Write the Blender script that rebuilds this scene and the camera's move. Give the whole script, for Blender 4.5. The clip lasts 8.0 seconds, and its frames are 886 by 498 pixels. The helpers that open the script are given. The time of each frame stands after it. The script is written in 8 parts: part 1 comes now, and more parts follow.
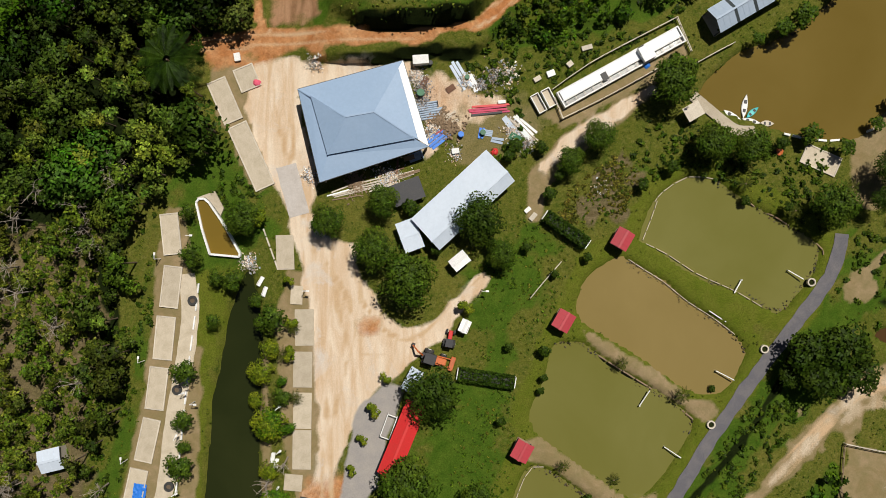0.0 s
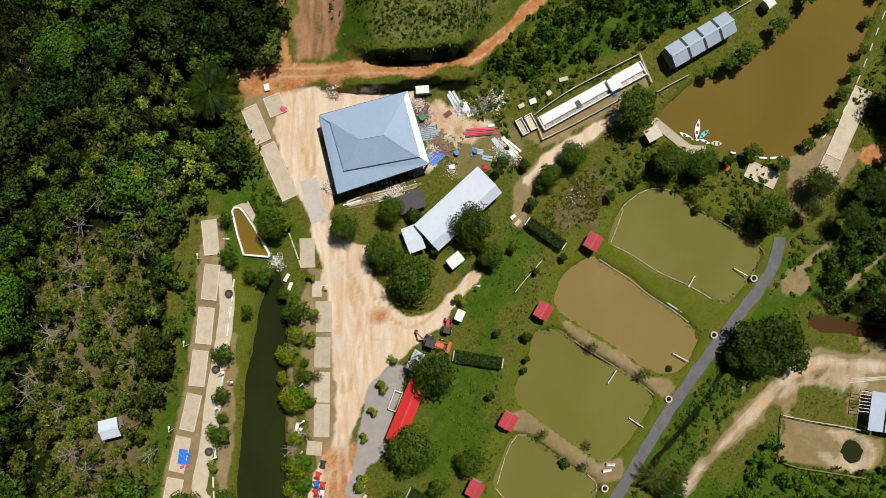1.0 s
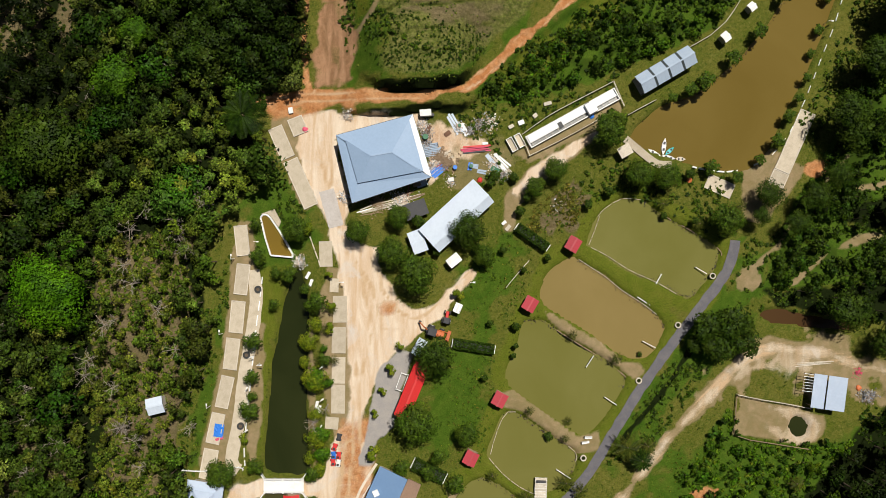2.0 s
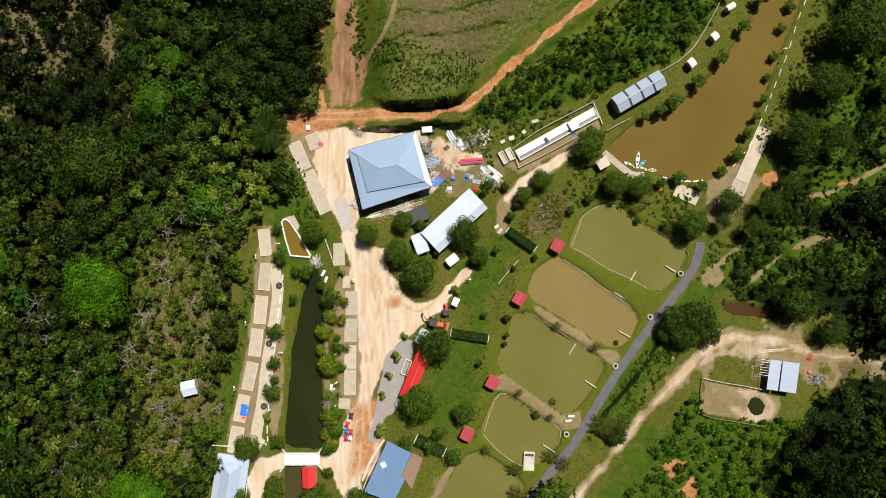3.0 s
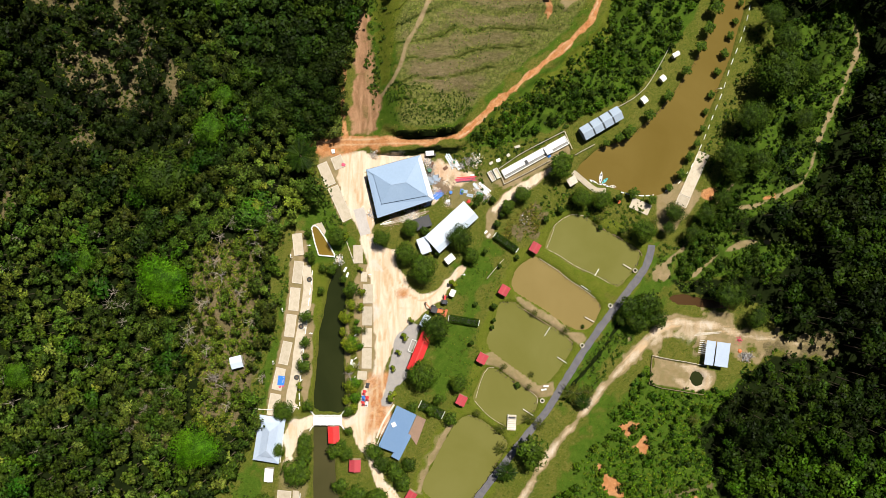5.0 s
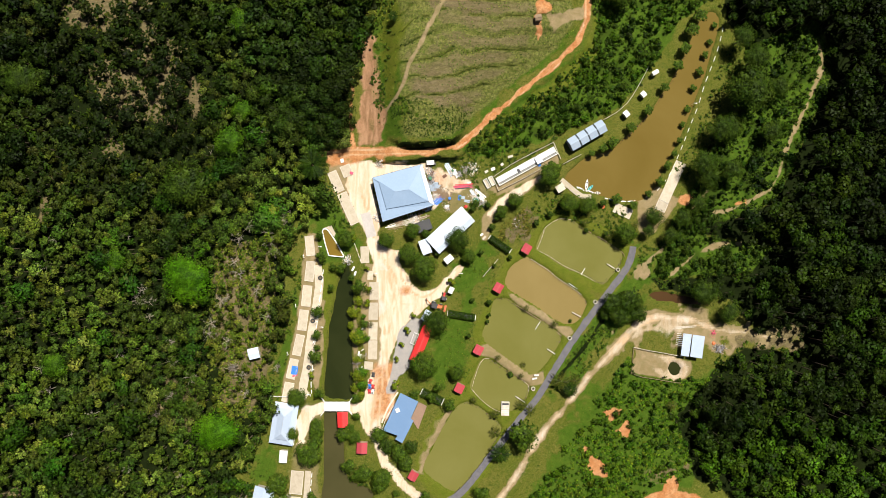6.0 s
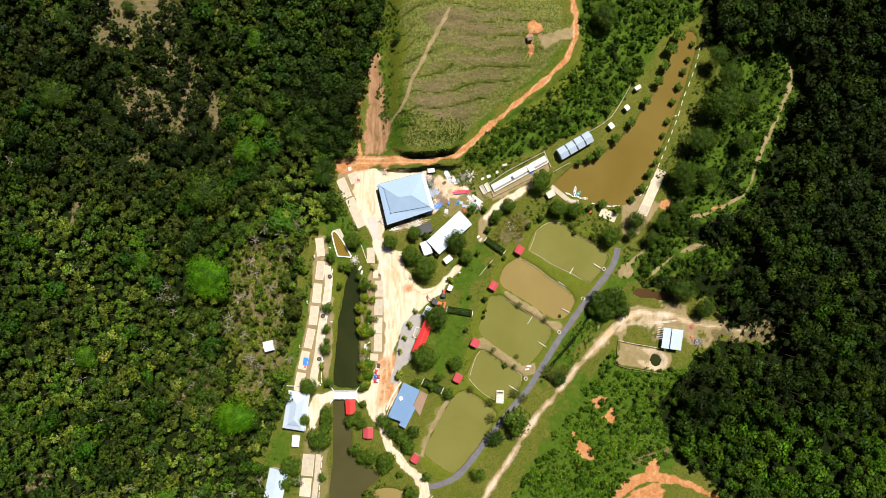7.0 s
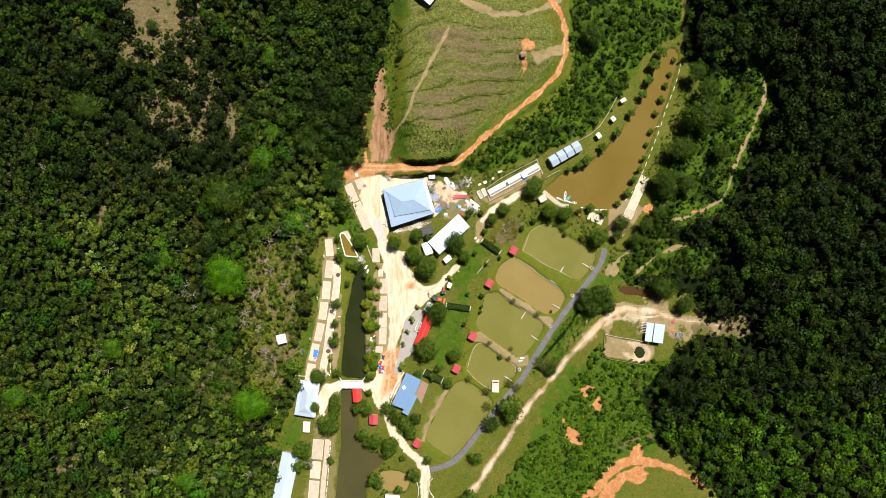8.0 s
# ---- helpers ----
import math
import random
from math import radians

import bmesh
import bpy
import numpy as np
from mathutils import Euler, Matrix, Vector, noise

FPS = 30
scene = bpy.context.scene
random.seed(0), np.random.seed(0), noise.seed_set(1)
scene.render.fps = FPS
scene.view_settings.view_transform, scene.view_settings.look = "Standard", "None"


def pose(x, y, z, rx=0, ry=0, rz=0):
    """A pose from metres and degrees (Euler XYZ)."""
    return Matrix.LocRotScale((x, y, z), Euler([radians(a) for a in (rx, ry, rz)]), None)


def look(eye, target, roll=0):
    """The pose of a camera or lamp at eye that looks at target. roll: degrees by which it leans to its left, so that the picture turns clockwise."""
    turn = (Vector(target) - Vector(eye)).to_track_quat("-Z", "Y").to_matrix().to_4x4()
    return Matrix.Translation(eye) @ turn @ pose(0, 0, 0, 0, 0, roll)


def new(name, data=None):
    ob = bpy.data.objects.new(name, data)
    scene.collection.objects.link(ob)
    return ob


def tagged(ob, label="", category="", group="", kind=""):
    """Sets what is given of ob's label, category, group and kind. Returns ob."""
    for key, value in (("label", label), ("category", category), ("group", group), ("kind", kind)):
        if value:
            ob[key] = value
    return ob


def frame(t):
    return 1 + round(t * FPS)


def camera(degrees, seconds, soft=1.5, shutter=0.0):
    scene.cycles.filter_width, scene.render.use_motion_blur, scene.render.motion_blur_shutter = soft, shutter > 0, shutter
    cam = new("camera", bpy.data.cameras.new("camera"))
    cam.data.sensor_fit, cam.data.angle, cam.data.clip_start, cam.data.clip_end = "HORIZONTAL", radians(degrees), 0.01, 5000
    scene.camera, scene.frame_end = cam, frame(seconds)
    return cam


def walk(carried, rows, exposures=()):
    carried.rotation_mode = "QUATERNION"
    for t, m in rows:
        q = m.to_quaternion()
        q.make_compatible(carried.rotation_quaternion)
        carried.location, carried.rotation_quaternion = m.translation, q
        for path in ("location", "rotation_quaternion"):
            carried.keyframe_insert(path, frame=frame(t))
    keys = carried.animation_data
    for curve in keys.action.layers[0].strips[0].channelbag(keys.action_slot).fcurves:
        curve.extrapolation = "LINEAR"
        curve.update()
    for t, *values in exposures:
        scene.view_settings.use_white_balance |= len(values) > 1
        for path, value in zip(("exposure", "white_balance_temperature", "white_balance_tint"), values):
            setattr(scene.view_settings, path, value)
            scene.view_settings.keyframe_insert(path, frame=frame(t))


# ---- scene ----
# ---- camera: a drone that climbs straight up and looks down ----
cam = camera(60.0, 8.0, soft=0.55)
ROWS = [
    (0.0, -0.29, -0.20, 112.75, 0.028, -0.035, 0.008),
    (0.5, -0.15, -0.10, 122.87, 0.028, -0.035, 0.008),
    (1.0, -0.00, 0.00, 132.93, 0.020, -0.029, -0.000),
    (1.5, 0.08, 0.18, 143.15, 0.009, 0.004, 0.024),
    (3.0, 0.32, 0.65, 173.66, -0.035, 0.069, -0.019),
    (3.5, 0.50, 0.75, 183.71, -0.042, 0.064, 0.019),
    (4.0, 0.41, 0.92, 193.77, -0.034, 0.071, 0.083),
    (4.5, 0.42, 0.91, 203.86, -0.031, 0.062, 0.126),
    (6.0, 0.44, 1.21, 234.07, -0.008, 0.004, 0.140),
    (6.5, 0.39, 1.33, 244.17, 0.005, -0.016, 0.138),
    (7.0, 0.38, 1.42, 254.29, 0.018, -0.034, 0.134),
    (7.5, 0.38, 1.47, 264.56, 0.020, -0.037, 0.151),
    (8.0, 0.42, 1.57, 274.77, 0.020, -0.030, 0.190),
]
walk(cam, [(t, pose(x, y, z, rx, ry, rz)) for t, x, y, z, rx, ry, rz in ROWS], exposures=[(0.0, -0.20), (1.5, -0.12), (4.0, 0.20), (8.0, 0.54)])

# ---- sky and sun ----
SUN_TURN, SUN_HEIGHT = 60.0, 65.0            # degrees from +x to +y, and above the horizon
world = bpy.data.worlds.new("sky")
scene.world = world
world.use_nodes = True
wn = world.node_tree
sky = wn.nodes.new("ShaderNodeTexSky")
sky.sky_type, sky.sun_disc = "NISHITA", False
sky.sun_elevation, sky.sun_rotation = radians(SUN_HEIGHT), radians(90 - SUN_TURN)
wn.nodes["Background"].inputs["Strength"].default_value = 0.022
wn.links.new(sky.outputs["Color"], wn.nodes["Background"].inputs["Color"])
sun = new("sun", bpy.data.lights.new("sun", "SUN"))
sun.data.energy, sun.data.angle, sun.data.color = 5.0, radians(0.5), (1.0, 0.95, 0.86)
sun_way = Vector((math.cos(radians(SUN_TURN)) * math.cos(radians(SUN_HEIGHT)), math.sin(radians(SUN_TURN)) * math.cos(radians(SUN_HEIGHT)), math.sin(radians(SUN_HEIGHT))))
sun.matrix_world = look(sun_way * 300, (0, 0, 0))

# ---- materials ----
def mat(name, rough=0.8, metal=0.0, spec=0.5):
    m = bpy.data.materials.new(name)
    m.use_nodes = True
    b = m.node_tree.nodes["Principled BSDF"]
    b.inputs["Roughness"].default_value, b.inputs["Metallic"].default_value = rough, metal
    b.inputs["Specular IOR Level"].default_value = spec
    return m, m.node_tree, b


def node(nt, kind, **inputs):
    n = nt.nodes.new("ShaderNode" + kind)
    for k, v in inputs.items():
        n.inputs[k.replace("_", " ")].default_value = v
    return n


def blend(nt, fac, a, b, how="MIX"):
    """Mixes two colours, each a socket or an rgb triple, by a socket or a number."""
    n = nt.nodes.new("ShaderNodeMix")
    n.data_type, n.blend_type = "RGBA", how
    for sock, v in ((n.inputs["Factor"], fac), (n.inputs[6], a), (n.inputs[7], b)):
        if isinstance(v, bpy.types.NodeSocket):
            nt.links.new(v, sock)
        elif isinstance(v, (int, float)):
            sock.default_value = v
        else:
            sock.default_value = (*v, 1)
    return n.outputs[2]


def ramp(nt, src, lo, hi):
    n = nt.nodes.new("ShaderNodeMapRange")
    n.inputs[1].default_value, n.inputs[2].default_value = lo, hi
    nt.links.new(src, n.inputs[0])
    return n.outputs[0]


def noise_tex(nt, scale, detail=6, rough=0.6, where="Object", distort=0.0):
    n = node(nt, "TexNoise", Scale=scale, Detail=detail, Roughness=rough, Distortion=distort)
    c = node(nt, "TexCoord")
    nt.links.new(c.outputs[where], n.inputs["Vector"])
    return n.outputs["Fac"]


def bump(nt, b, src, strength, dist):
    n = node(nt, "Bump", Strength=strength, Distance=dist)
    nt.links.new(src, n.inputs["Height"])
    nt.links.new(n.outputs[0], b.inputs["Normal"])


def plain(name, col, dirt, rough=0.7, metal=0.0, grain=6.0, stain=0.6, amount=0.6, relief=0.02, spec=0.5, each=0.12, speck=0.15, island=False):
    """A surface of one base colour with fine grain, larger stains of a second colour, and a small change from piece to piece."""
    m, nt, b = mat(name, rough, metal, spec)
    st = ramp(nt, noise_tex(nt, stain, 5, 0.65, distort=0.4), 0.42, 0.72)
    fine = noise_tex(nt, grain, 4, 0.7)
    k = nt.nodes.new("ShaderNodeMath")
    k.operation = "MULTIPLY"
    k.inputs[1].default_value = amount
    nt.links.new(st, k.inputs[0])
    c = blend(nt, k.outputs[0], col, dirt)
    g = blend(nt, ramp(nt, fine, 0.3, 0.7), (1 - speck,) * 3, (1 + speck,) * 3)
    c = blend(nt, 1.0, c, g, "MULTIPLY")
    if each:
        oi = node(nt, "ObjectInfo")
        e = blend(nt, oi.outputs["Random"], (1 - each,) * 3, (1 + each,) * 3)
        c = blend(nt, 1.0, c, e, "MULTIPLY")
    if island:
        ge = node(nt, "NewGeometry")
        cr = node(nt, "ValToRGB")
        cr.color_ramp.interpolation = "CONSTANT"
        for k, (at, rgb) in enumerate(((0.0, (0.5, 0.5, 0.5)), (0.25, (1.3, 1.3, 1.3)), (0.5, (0.28, 0.26, 0.24)), (0.7, (1.0, 0.75, 0.55)), (0.88, (0.75, 0.9, 1.2)))):
            e = cr.color_ramp.elements[k] if k < 2 else cr.color_ramp.elements.new(at)
            e.position, e.color = at, (*rgb, 1)
        nt.links.new(ge.outputs["Random Per Island"], cr.inputs[0])
        c = blend(nt, 1.0, c, cr.outputs[0], "MULTIPLY")
    nt.links.new(c, b.inputs["Base Color"])
    if relief:
        bump(nt, b, fine, 0.5, relief)
    return m


def leaf_mat(name, col, dry, rough=0.55):
    """Foliage: the tint of each tree comes from the mesh, with a change from clump to clump."""
    m, nt, b = mat(name, rough, 0, 0.08)
    at = node(nt, "Attribute")
    at.attribute_name = "tint"
    n = noise_tex(nt, 0.9, 4, 0.7)
    c = blend(nt, ramp(nt, n, 0.35, 0.75), col, dry)
    c = blend(nt, 1.0, c, at.outputs["Color"], "MULTIPLY")
    tiny = noise_tex(nt, 3.2, 3, 0.8)
    c = blend(nt, 1.0, c, blend(nt, ramp(nt, tiny, 0.38, 0.64), (0.45, 0.47, 0.45), (1.5, 1.45, 1.4)), "MULTIPLY")
    nt.links.new(c, b.inputs["Base Color"])
    return m


def water_mat(name, deep, light, rough=0.04):
    m, nt, b = mat(name, rough, 0, 0.5)
    b.inputs["IOR"].default_value = 1.33
    n = noise_tex(nt, 0.05, 5, 0.55, distort=0.6)
    nt.links.new(blend(nt, ramp(nt, n, 0.3, 0.7), deep, light), b.inputs["Base Color"])
    bump(nt, b, noise_tex(nt, 2.5, 4, 0.6), 0.2, 0.02)
    return m


def ground_mat():
    """Grass, worn earth, orange clay, pale sand, gravel, dry litter and near-black painted shade, laid out by the
    sheet's own zone weights.
    """
    m, nt, b = mat("ground", 0.95, 0, 0.03)
    big, mid, fine = noise_tex(nt, 0.06, 5, 0.6), noise_tex(nt, 0.5, 7, 0.7), noise_tex(nt, 5.0, 6, 0.85)
    c = blend(nt, ramp(nt, big, 0.35, 0.65), (0.080, 0.096, 0.012), (0.122, 0.116, 0.022))
    c = blend(nt, ramp(nt, mid, 0.45, 0.75), c, (0.056, 0.082, 0.010))
    tuft = noise_tex(nt, 1.7, 6, 0.75, distort=0.5)
    c = blend(nt, ramp(nt, tuft, 0.52, 0.68), c, (0.150, 0.140, 0.038))
    c = blend(nt, ramp(nt, tuft, 0.46, 0.34), c, (0.034, 0.056, 0.008))

    def sand_share(src):
        at = node(nt, "Attribute")
        at.attribute_name = "sand"
        k = nt.nodes.new("ShaderNodeMath")
        k.operation = "MULTIPLY"
        nt.links.new(at.outputs["Fac"], k.inputs[0])
        nt.links.new(ramp(nt, src, 0.54, 0.70), k.inputs[1])
        return k.outputs[0]

    both = nt.nodes.new("ShaderNodeMath")
    both.operation = "MULTIPLY_ADD"
    both.inputs[1].default_value = 0.6
    nt.links.new(fine, both.inputs[0])
    half = nt.nodes.new("ShaderNodeMath")
    half.operation = "MULTIPLY"
    half.inputs[1].default_value = 0.4
    nt.links.new(mid, half.inputs[0])
    nt.links.new(half.outputs[0], both.inputs[2])
    edge = both.outputs[0]

    def zone(c, name, a, a2, soft=0.45):
        at = node(nt, "Attribute")
        at.attribute_name = name
        s = nt.nodes.new("ShaderNodeMath")
        s.operation = "ADD"
        nt.links.new(at.outputs["Fac"], s.inputs[0])
        h = nt.nodes.new("ShaderNodeMath")
        h.operation = "MULTIPLY_ADD"
        h.inputs[1].default_value, h.inputs[2].default_value = soft * 2, -soft
        nt.links.new(edge, h.inputs[0])
        nt.links.new(h.outputs[0], s.inputs[1])
        return blend(nt, ramp(nt, s.outputs[0], 0.3, 0.7), c, blend(nt, ramp(nt, mid, 0.35, 0.7), a, a2))

    c = zone(c, "lush", (0.038, 0.080, 0.007), (0.076, 0.118, 0.013))
    c = zone(c, "turf", (0.082, 0.108, 0.010), (0.118, 0.126, 0.018))
    grain = node(nt, "TexNoise", Scale=1.0, Detail=7, Roughness=0.72, Distortion=0.6)
    at = node(nt, "TexCoord")
    mp = node(nt, "Mapping", Scale=(0.28, 1.25, 1.0), Rotation=(0, 0, -0.06))
    nt.links.new(at.outputs["Object"], mp.inputs["Vector"])
    nt.links.new(mp.outputs[0], grain.inputs["Vector"])
    lump = noise_tex(nt, 1.15, 5, 0.78, distort=0.3)
    speck = blend(nt, ramp(nt, lump, 0.36, 0.62), (0.55, 0.56, 0.55), (1.5, 1.45, 1.4))
    rows = blend(nt, ramp(nt, grain.outputs["Fac"], 0.36, 0.62), (0.058, 0.083, 0.012), (0.132, 0.126, 0.040))
    c = zone(c, "slope", blend(nt, 1.0, rows, speck, "MULTIPLY"), blend(nt, 1.0, blend(nt, ramp(nt, tuft, 0.4, 0.66), (0.078, 0.106, 0.014), (0.155, 0.142, 0.060)), speck, "MULTIPLY"))
    # forest litter taken near-black: shade of canopy gaps and cut banks, as colour
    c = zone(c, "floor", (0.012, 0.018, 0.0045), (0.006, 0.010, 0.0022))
    c = zone(c, "litter", blend(nt, ramp(nt, grain.outputs["Fac"], 0.38, 0.6), (0.100, 0.076, 0.036), (0.185, 0.142, 0.082)), blend(nt, 1.0, (0.105, 0.092, 0.040), speck, "MULTIPLY"))
    streak = noise_tex(nt, 0.22, 5, 0.62, distort=1.4)
    c = blend(nt, 1.0, c, blend(nt, ramp(nt, fine, 0.25, 0.75), (0.5, 0.5, 0.5), (1.5, 1.5, 1.5)), "MULTIPLY")
    c = zone(c, "worn", blend(nt, ramp(nt, streak, 0.4, 0.64), (0.32, 0.235, 0.138), (0.235, 0.175, 0.085)), (0.20, 0.165, 0.075), 0.5)
    worn_clay = blend(nt, ramp(nt, lump, 0.34, 0.64), (0.74, 0.72, 0.70), (1.2, 1.2, 1.2))
    c = zone(c, "clay", blend(nt, 1.0, blend(nt, ramp(nt, streak, 0.4, 0.62), (0.37, 0.150, 0.055), (0.50, 0.285, 0.140)), worn_clay, "MULTIPLY"), blend(nt, 1.0, (0.42, 0.188, 0.076), worn_clay, "MULTIPLY"))
    driven = node(nt, "TexNoise", Scale=1.0, Detail=5, Roughness=0.6, Distortion=0.7)
    mp = node(nt, "Mapping", Scale=(0.55, 0.10, 1.0), Rotation=(0, 0, 0.12))
    nt.links.new(at.outputs["Object"], mp.inputs["Vector"])
    nt.links.new(mp.outputs[0], driven.inputs["Vector"])
    swept = blend(nt, ramp(nt, driven.outputs["Fac"], 0.38, 0.64), (0.71, 0.60, 0.475), (0.56, 0.40, 0.26))
    c = zone(c, "sand", swept, blend(nt, 0.35, swept, (0.60, 0.45, 0.31)))
    c = zone(c, "gully", blend(nt, ramp(nt, driven.outputs["Fac"], 0.4, 0.6), (0.40, 0.235, 0.135), (0.20, 0.115, 0.058)), blend(nt, 1.0, (0.30, 0.165, 0.09), worn_clay, "MULTIPLY"))
    c = zone(c, "rut", blend(nt, ramp(nt, big, 0.42, 0.6), (0.58, 0.43, 0.28), (0.50, 0.33, 0.18)), (0.50, 0.34, 0.20), 0.6)
    pale = noise_tex(nt, 0.13, 6, 0.68, distort=0.8)
    c = blend(nt, sand_share(pale), c, (0.60, 0.55, 0.50))
    c = zone(c, "gravel", (0.30, 0.28, 0.27), (0.36, 0.33, 0.30))
    c = blend(nt, 1.0, c, blend(nt, ramp(nt, fine, 0.2, 0.8), (0.78, 0.78, 0.78), (1.2, 1.2, 1.2)), "MULTIPLY")
    nt.links.new(c, b.inputs["Base Color"])
    bump(nt, b, fine, 0.6, 0.12)
    return m


GROUND = ground_mat()
ASPHALT = plain("asphalt", (0.125, 0.12, 0.135), (0.21, 0.19, 0.185), 0.9, grain=7, stain=0.5, relief=0.02)
CONCRETE = plain("concrete", (0.50, 0.43, 0.33), (0.36, 0.30, 0.21), 0.85, grain=8, stain=0.7, amount=0.7)
GREY_CONCRETE = plain("grey_concrete", (0.50, 0.46, 0.43), (0.38, 0.33, 0.29), 0.9, grain=8, stain=0.6)
KERB = plain("kerb", (0.58, 0.52, 0.43), (0.38, 0.32, 0.24), 0.85, grain=8, stain=0.9)
WHITE = plain("white_paint", (0.80, 0.80, 0.79), (0.62, 0.60, 0.56), 0.6, grain=8, stain=0.8, amount=0.5)
MID_ROOF = plain("blue_white_metal", (0.40, 0.48, 0.61), (0.47, 0.54, 0.65), 0.6, grain=2, stain=0.3, amount=0.7, relief=0.0, each=0.04, speck=0.04)
WHITE_METAL = plain("white_metal", (0.84, 0.86, 0.88), (0.76, 0.79, 0.82), 0.5, grain=3, stain=0.4, amount=0.4, relief=0.0, each=0.0, speck=0.03)
BLUE_ROOF = plain("blue_grey_metal", (0.27, 0.375, 0.53), (0.30, 0.405, 0.56), 0.5, 0.0, grain=2, stain=0.25, amount=0.7, relief=0.0, each=0.04, speck=0.04)
PALE_ROOF = plain("pale_metal", (0.56, 0.63, 0.73), (0.47, 0.54, 0.64), 0.65, 0.0, grain=2, stain=0.3, amount=0.6, relief=0.0, each=0.04, speck=0.04)
SHED_ROOF = plain("shed_metal", (0.35, 0.43, 0.54), (0.42, 0.49, 0.58), 0.7, 0.0, grain=3, stain=0.5, amount=0.7, relief=0.0, each=0.05, speck=0.04)
RED_ROOF = plain("red_metal", (0.62, 0.03, 0.03), (0.50, 0.05, 0.04), 0.5, 0.0, grain=3, stain=0.5, amount=0.5, relief=0.0, each=0.05, speck=0.04)
HUT_RED = plain("hut_red", (0.42, 0.045, 0.06), (0.33, 0.06, 0.06), 0.6, 0.0, grain=3, stain=0.6, amount=0.5, relief=0.0, speck=0.04)
WALL = plain("wall_plaster", (0.42, 0.38, 0.32), (0.30, 0.26, 0.20), 0.9)
DARK = plain("dark_metal", (0.035, 0.035, 0.04), (0.06, 0.055, 0.05), 0.6)
WOOD = plain("weathered_wood", (0.26, 0.18, 0.11), (0.16, 0.12, 0.08), 0.85)
BARK = plain("bark", (0.14, 0.10, 0.065), (0.08, 0.06, 0.045), 0.95, grain=5, stain=1.5)
TARP = plain("blue_tarp", (0.02, 0.16, 0.62), (0.03, 0.22, 0.66), 0.5, relief=0.0)
RUBBER = plain("rubber", (0.03, 0.03, 0.03), (0.10, 0.095, 0.08), 0.8)
ORANGE = plain("orange_paint", (0.55, 0.14, 0.04), (0.35, 0.10, 0.05), 0.5, relief=0.0)
TEAL = plain("teal_plastic", (0.05, 0.45, 0.45), (0.04, 0.35, 0.38), 0.4, relief=0.0)
LEAF = leaf_mat("leaf", (0.028, 0.050, 0.0055), (0.051, 0.061, 0.009))
POND_GREEN = water_mat("pond_green", (0.138, 0.133, 0.030), (0.168, 0.160, 0.046))
POND_BROWN = water_mat("pond_brown", (0.205, 0.152, 0.052), (0.235, 0.175, 0.064))
LAKE_BROWN = water_mat("lake_brown", (0.132, 0.091, 0.018), (0.160, 0.113, 0.027))
CANAL_DARK = water_mat("canal_dark", (0.014, 0.019, 0.005), (0.026, 0.031, 0.009))
LOW_WATER = water_mat("low_water", (0.050, 0.047, 0.017), (0.070, 0.062, 0.025))
DEEP_BLUE = plain("deep_blue_metal", (0.13, 0.23, 0.40), (0.15, 0.25, 0.41), 0.6, grain=2, stain=0.25, relief=0.0, each=0.0, speck=0.03)
MUD_WATER = water_mat("mud_water", (0.050, 0.026, 0.010), (0.075, 0.040, 0.016))

# ---- tools for shapes ----
def mesh_of(name, verts, faces, material, smooth=False):
    me = bpy.data.meshes.new(name)
    me.from_pydata([tuple(v) for v in verts], [], faces)
    for mm in (material if isinstance(material, (list, tuple)) else [material]):
        me.materials.append(mm)
    if smooth:
        me.polygons.foreach_set("use_smooth", [True] * len(me.polygons))
    me.update()
    return me


def part(name, bm, material, parent=None, label=""):
    """Links a bmesh (or a ready mesh) as one object, under a thing or a part if one is given."""
    if isinstance(bm, bmesh.types.BMesh):
        me = bpy.data.meshes.new(name)
        bmesh.ops.recalc_face_normals(bm, faces=bm.faces)
        bm.to_mesh(me)
        bm.free()
        me.materials.append(material)
    else:
        me = bm
    ob = new(name, me)
    if parent is not None:
        ob.parent = parent
    if label:
        ob["label"] = label
    return ob


def thing(name, m, label, category, group="", kind=""):
    ob = new(name)
    ob.empty_display_size = 0.3
    ob.matrix_world = m
    return tagged(ob, label, category, group, kind)


def box(bm, x, y, z, sx, sy, sz, turn=0.0, bevel=0.0):
    """A box by its centre and full sizes, turned about z by degrees."""
    r = bmesh.ops.create_cube(bm, size=1.0, matrix=pose(x, y, z, 0, 0, turn) @ Matrix.Diagonal((sx, sy, sz, 1)))
    if bevel:
        es = list({e for v in r["verts"] for e in v.link_edges})
        bmesh.ops.bevel(bm, geom=es, offset=bevel, segments=1, affect="EDGES")
    return bm


def boxes(*rows, bevel=0.0):
    bm = bmesh.new()
    for r in rows:
        box(bm, *r, bevel=bevel)
    return bm


def beam(bm, a, b, w, h):
    """A straight bar from a to b with a rectangular section."""
    a, b = Vector(a), Vector(b)
    d = b - a
    m = Matrix.Translation((a + b) / 2) @ d.to_track_quat("X", "Z").to_matrix().to_4x4()
    bmesh.ops.create_cube(bm, size=1.0, matrix=m @ Matrix.Diagonal((d.length, w, h, 1)))
    return bm


def rod(bm, a, b, r, sides=8, r2=None):
    a, b = Vector(a), Vector(b)
    d = b - a
    m = Matrix.Translation((a + b) / 2) @ d.to_track_quat("Z", "Y").to_matrix().to_4x4()
    bmesh.ops.create_cone(bm, cap_ends=True, segments=sides, radius1=r, radius2=r if r2 is None else r2, depth=d.length, matrix=m)
    return bm


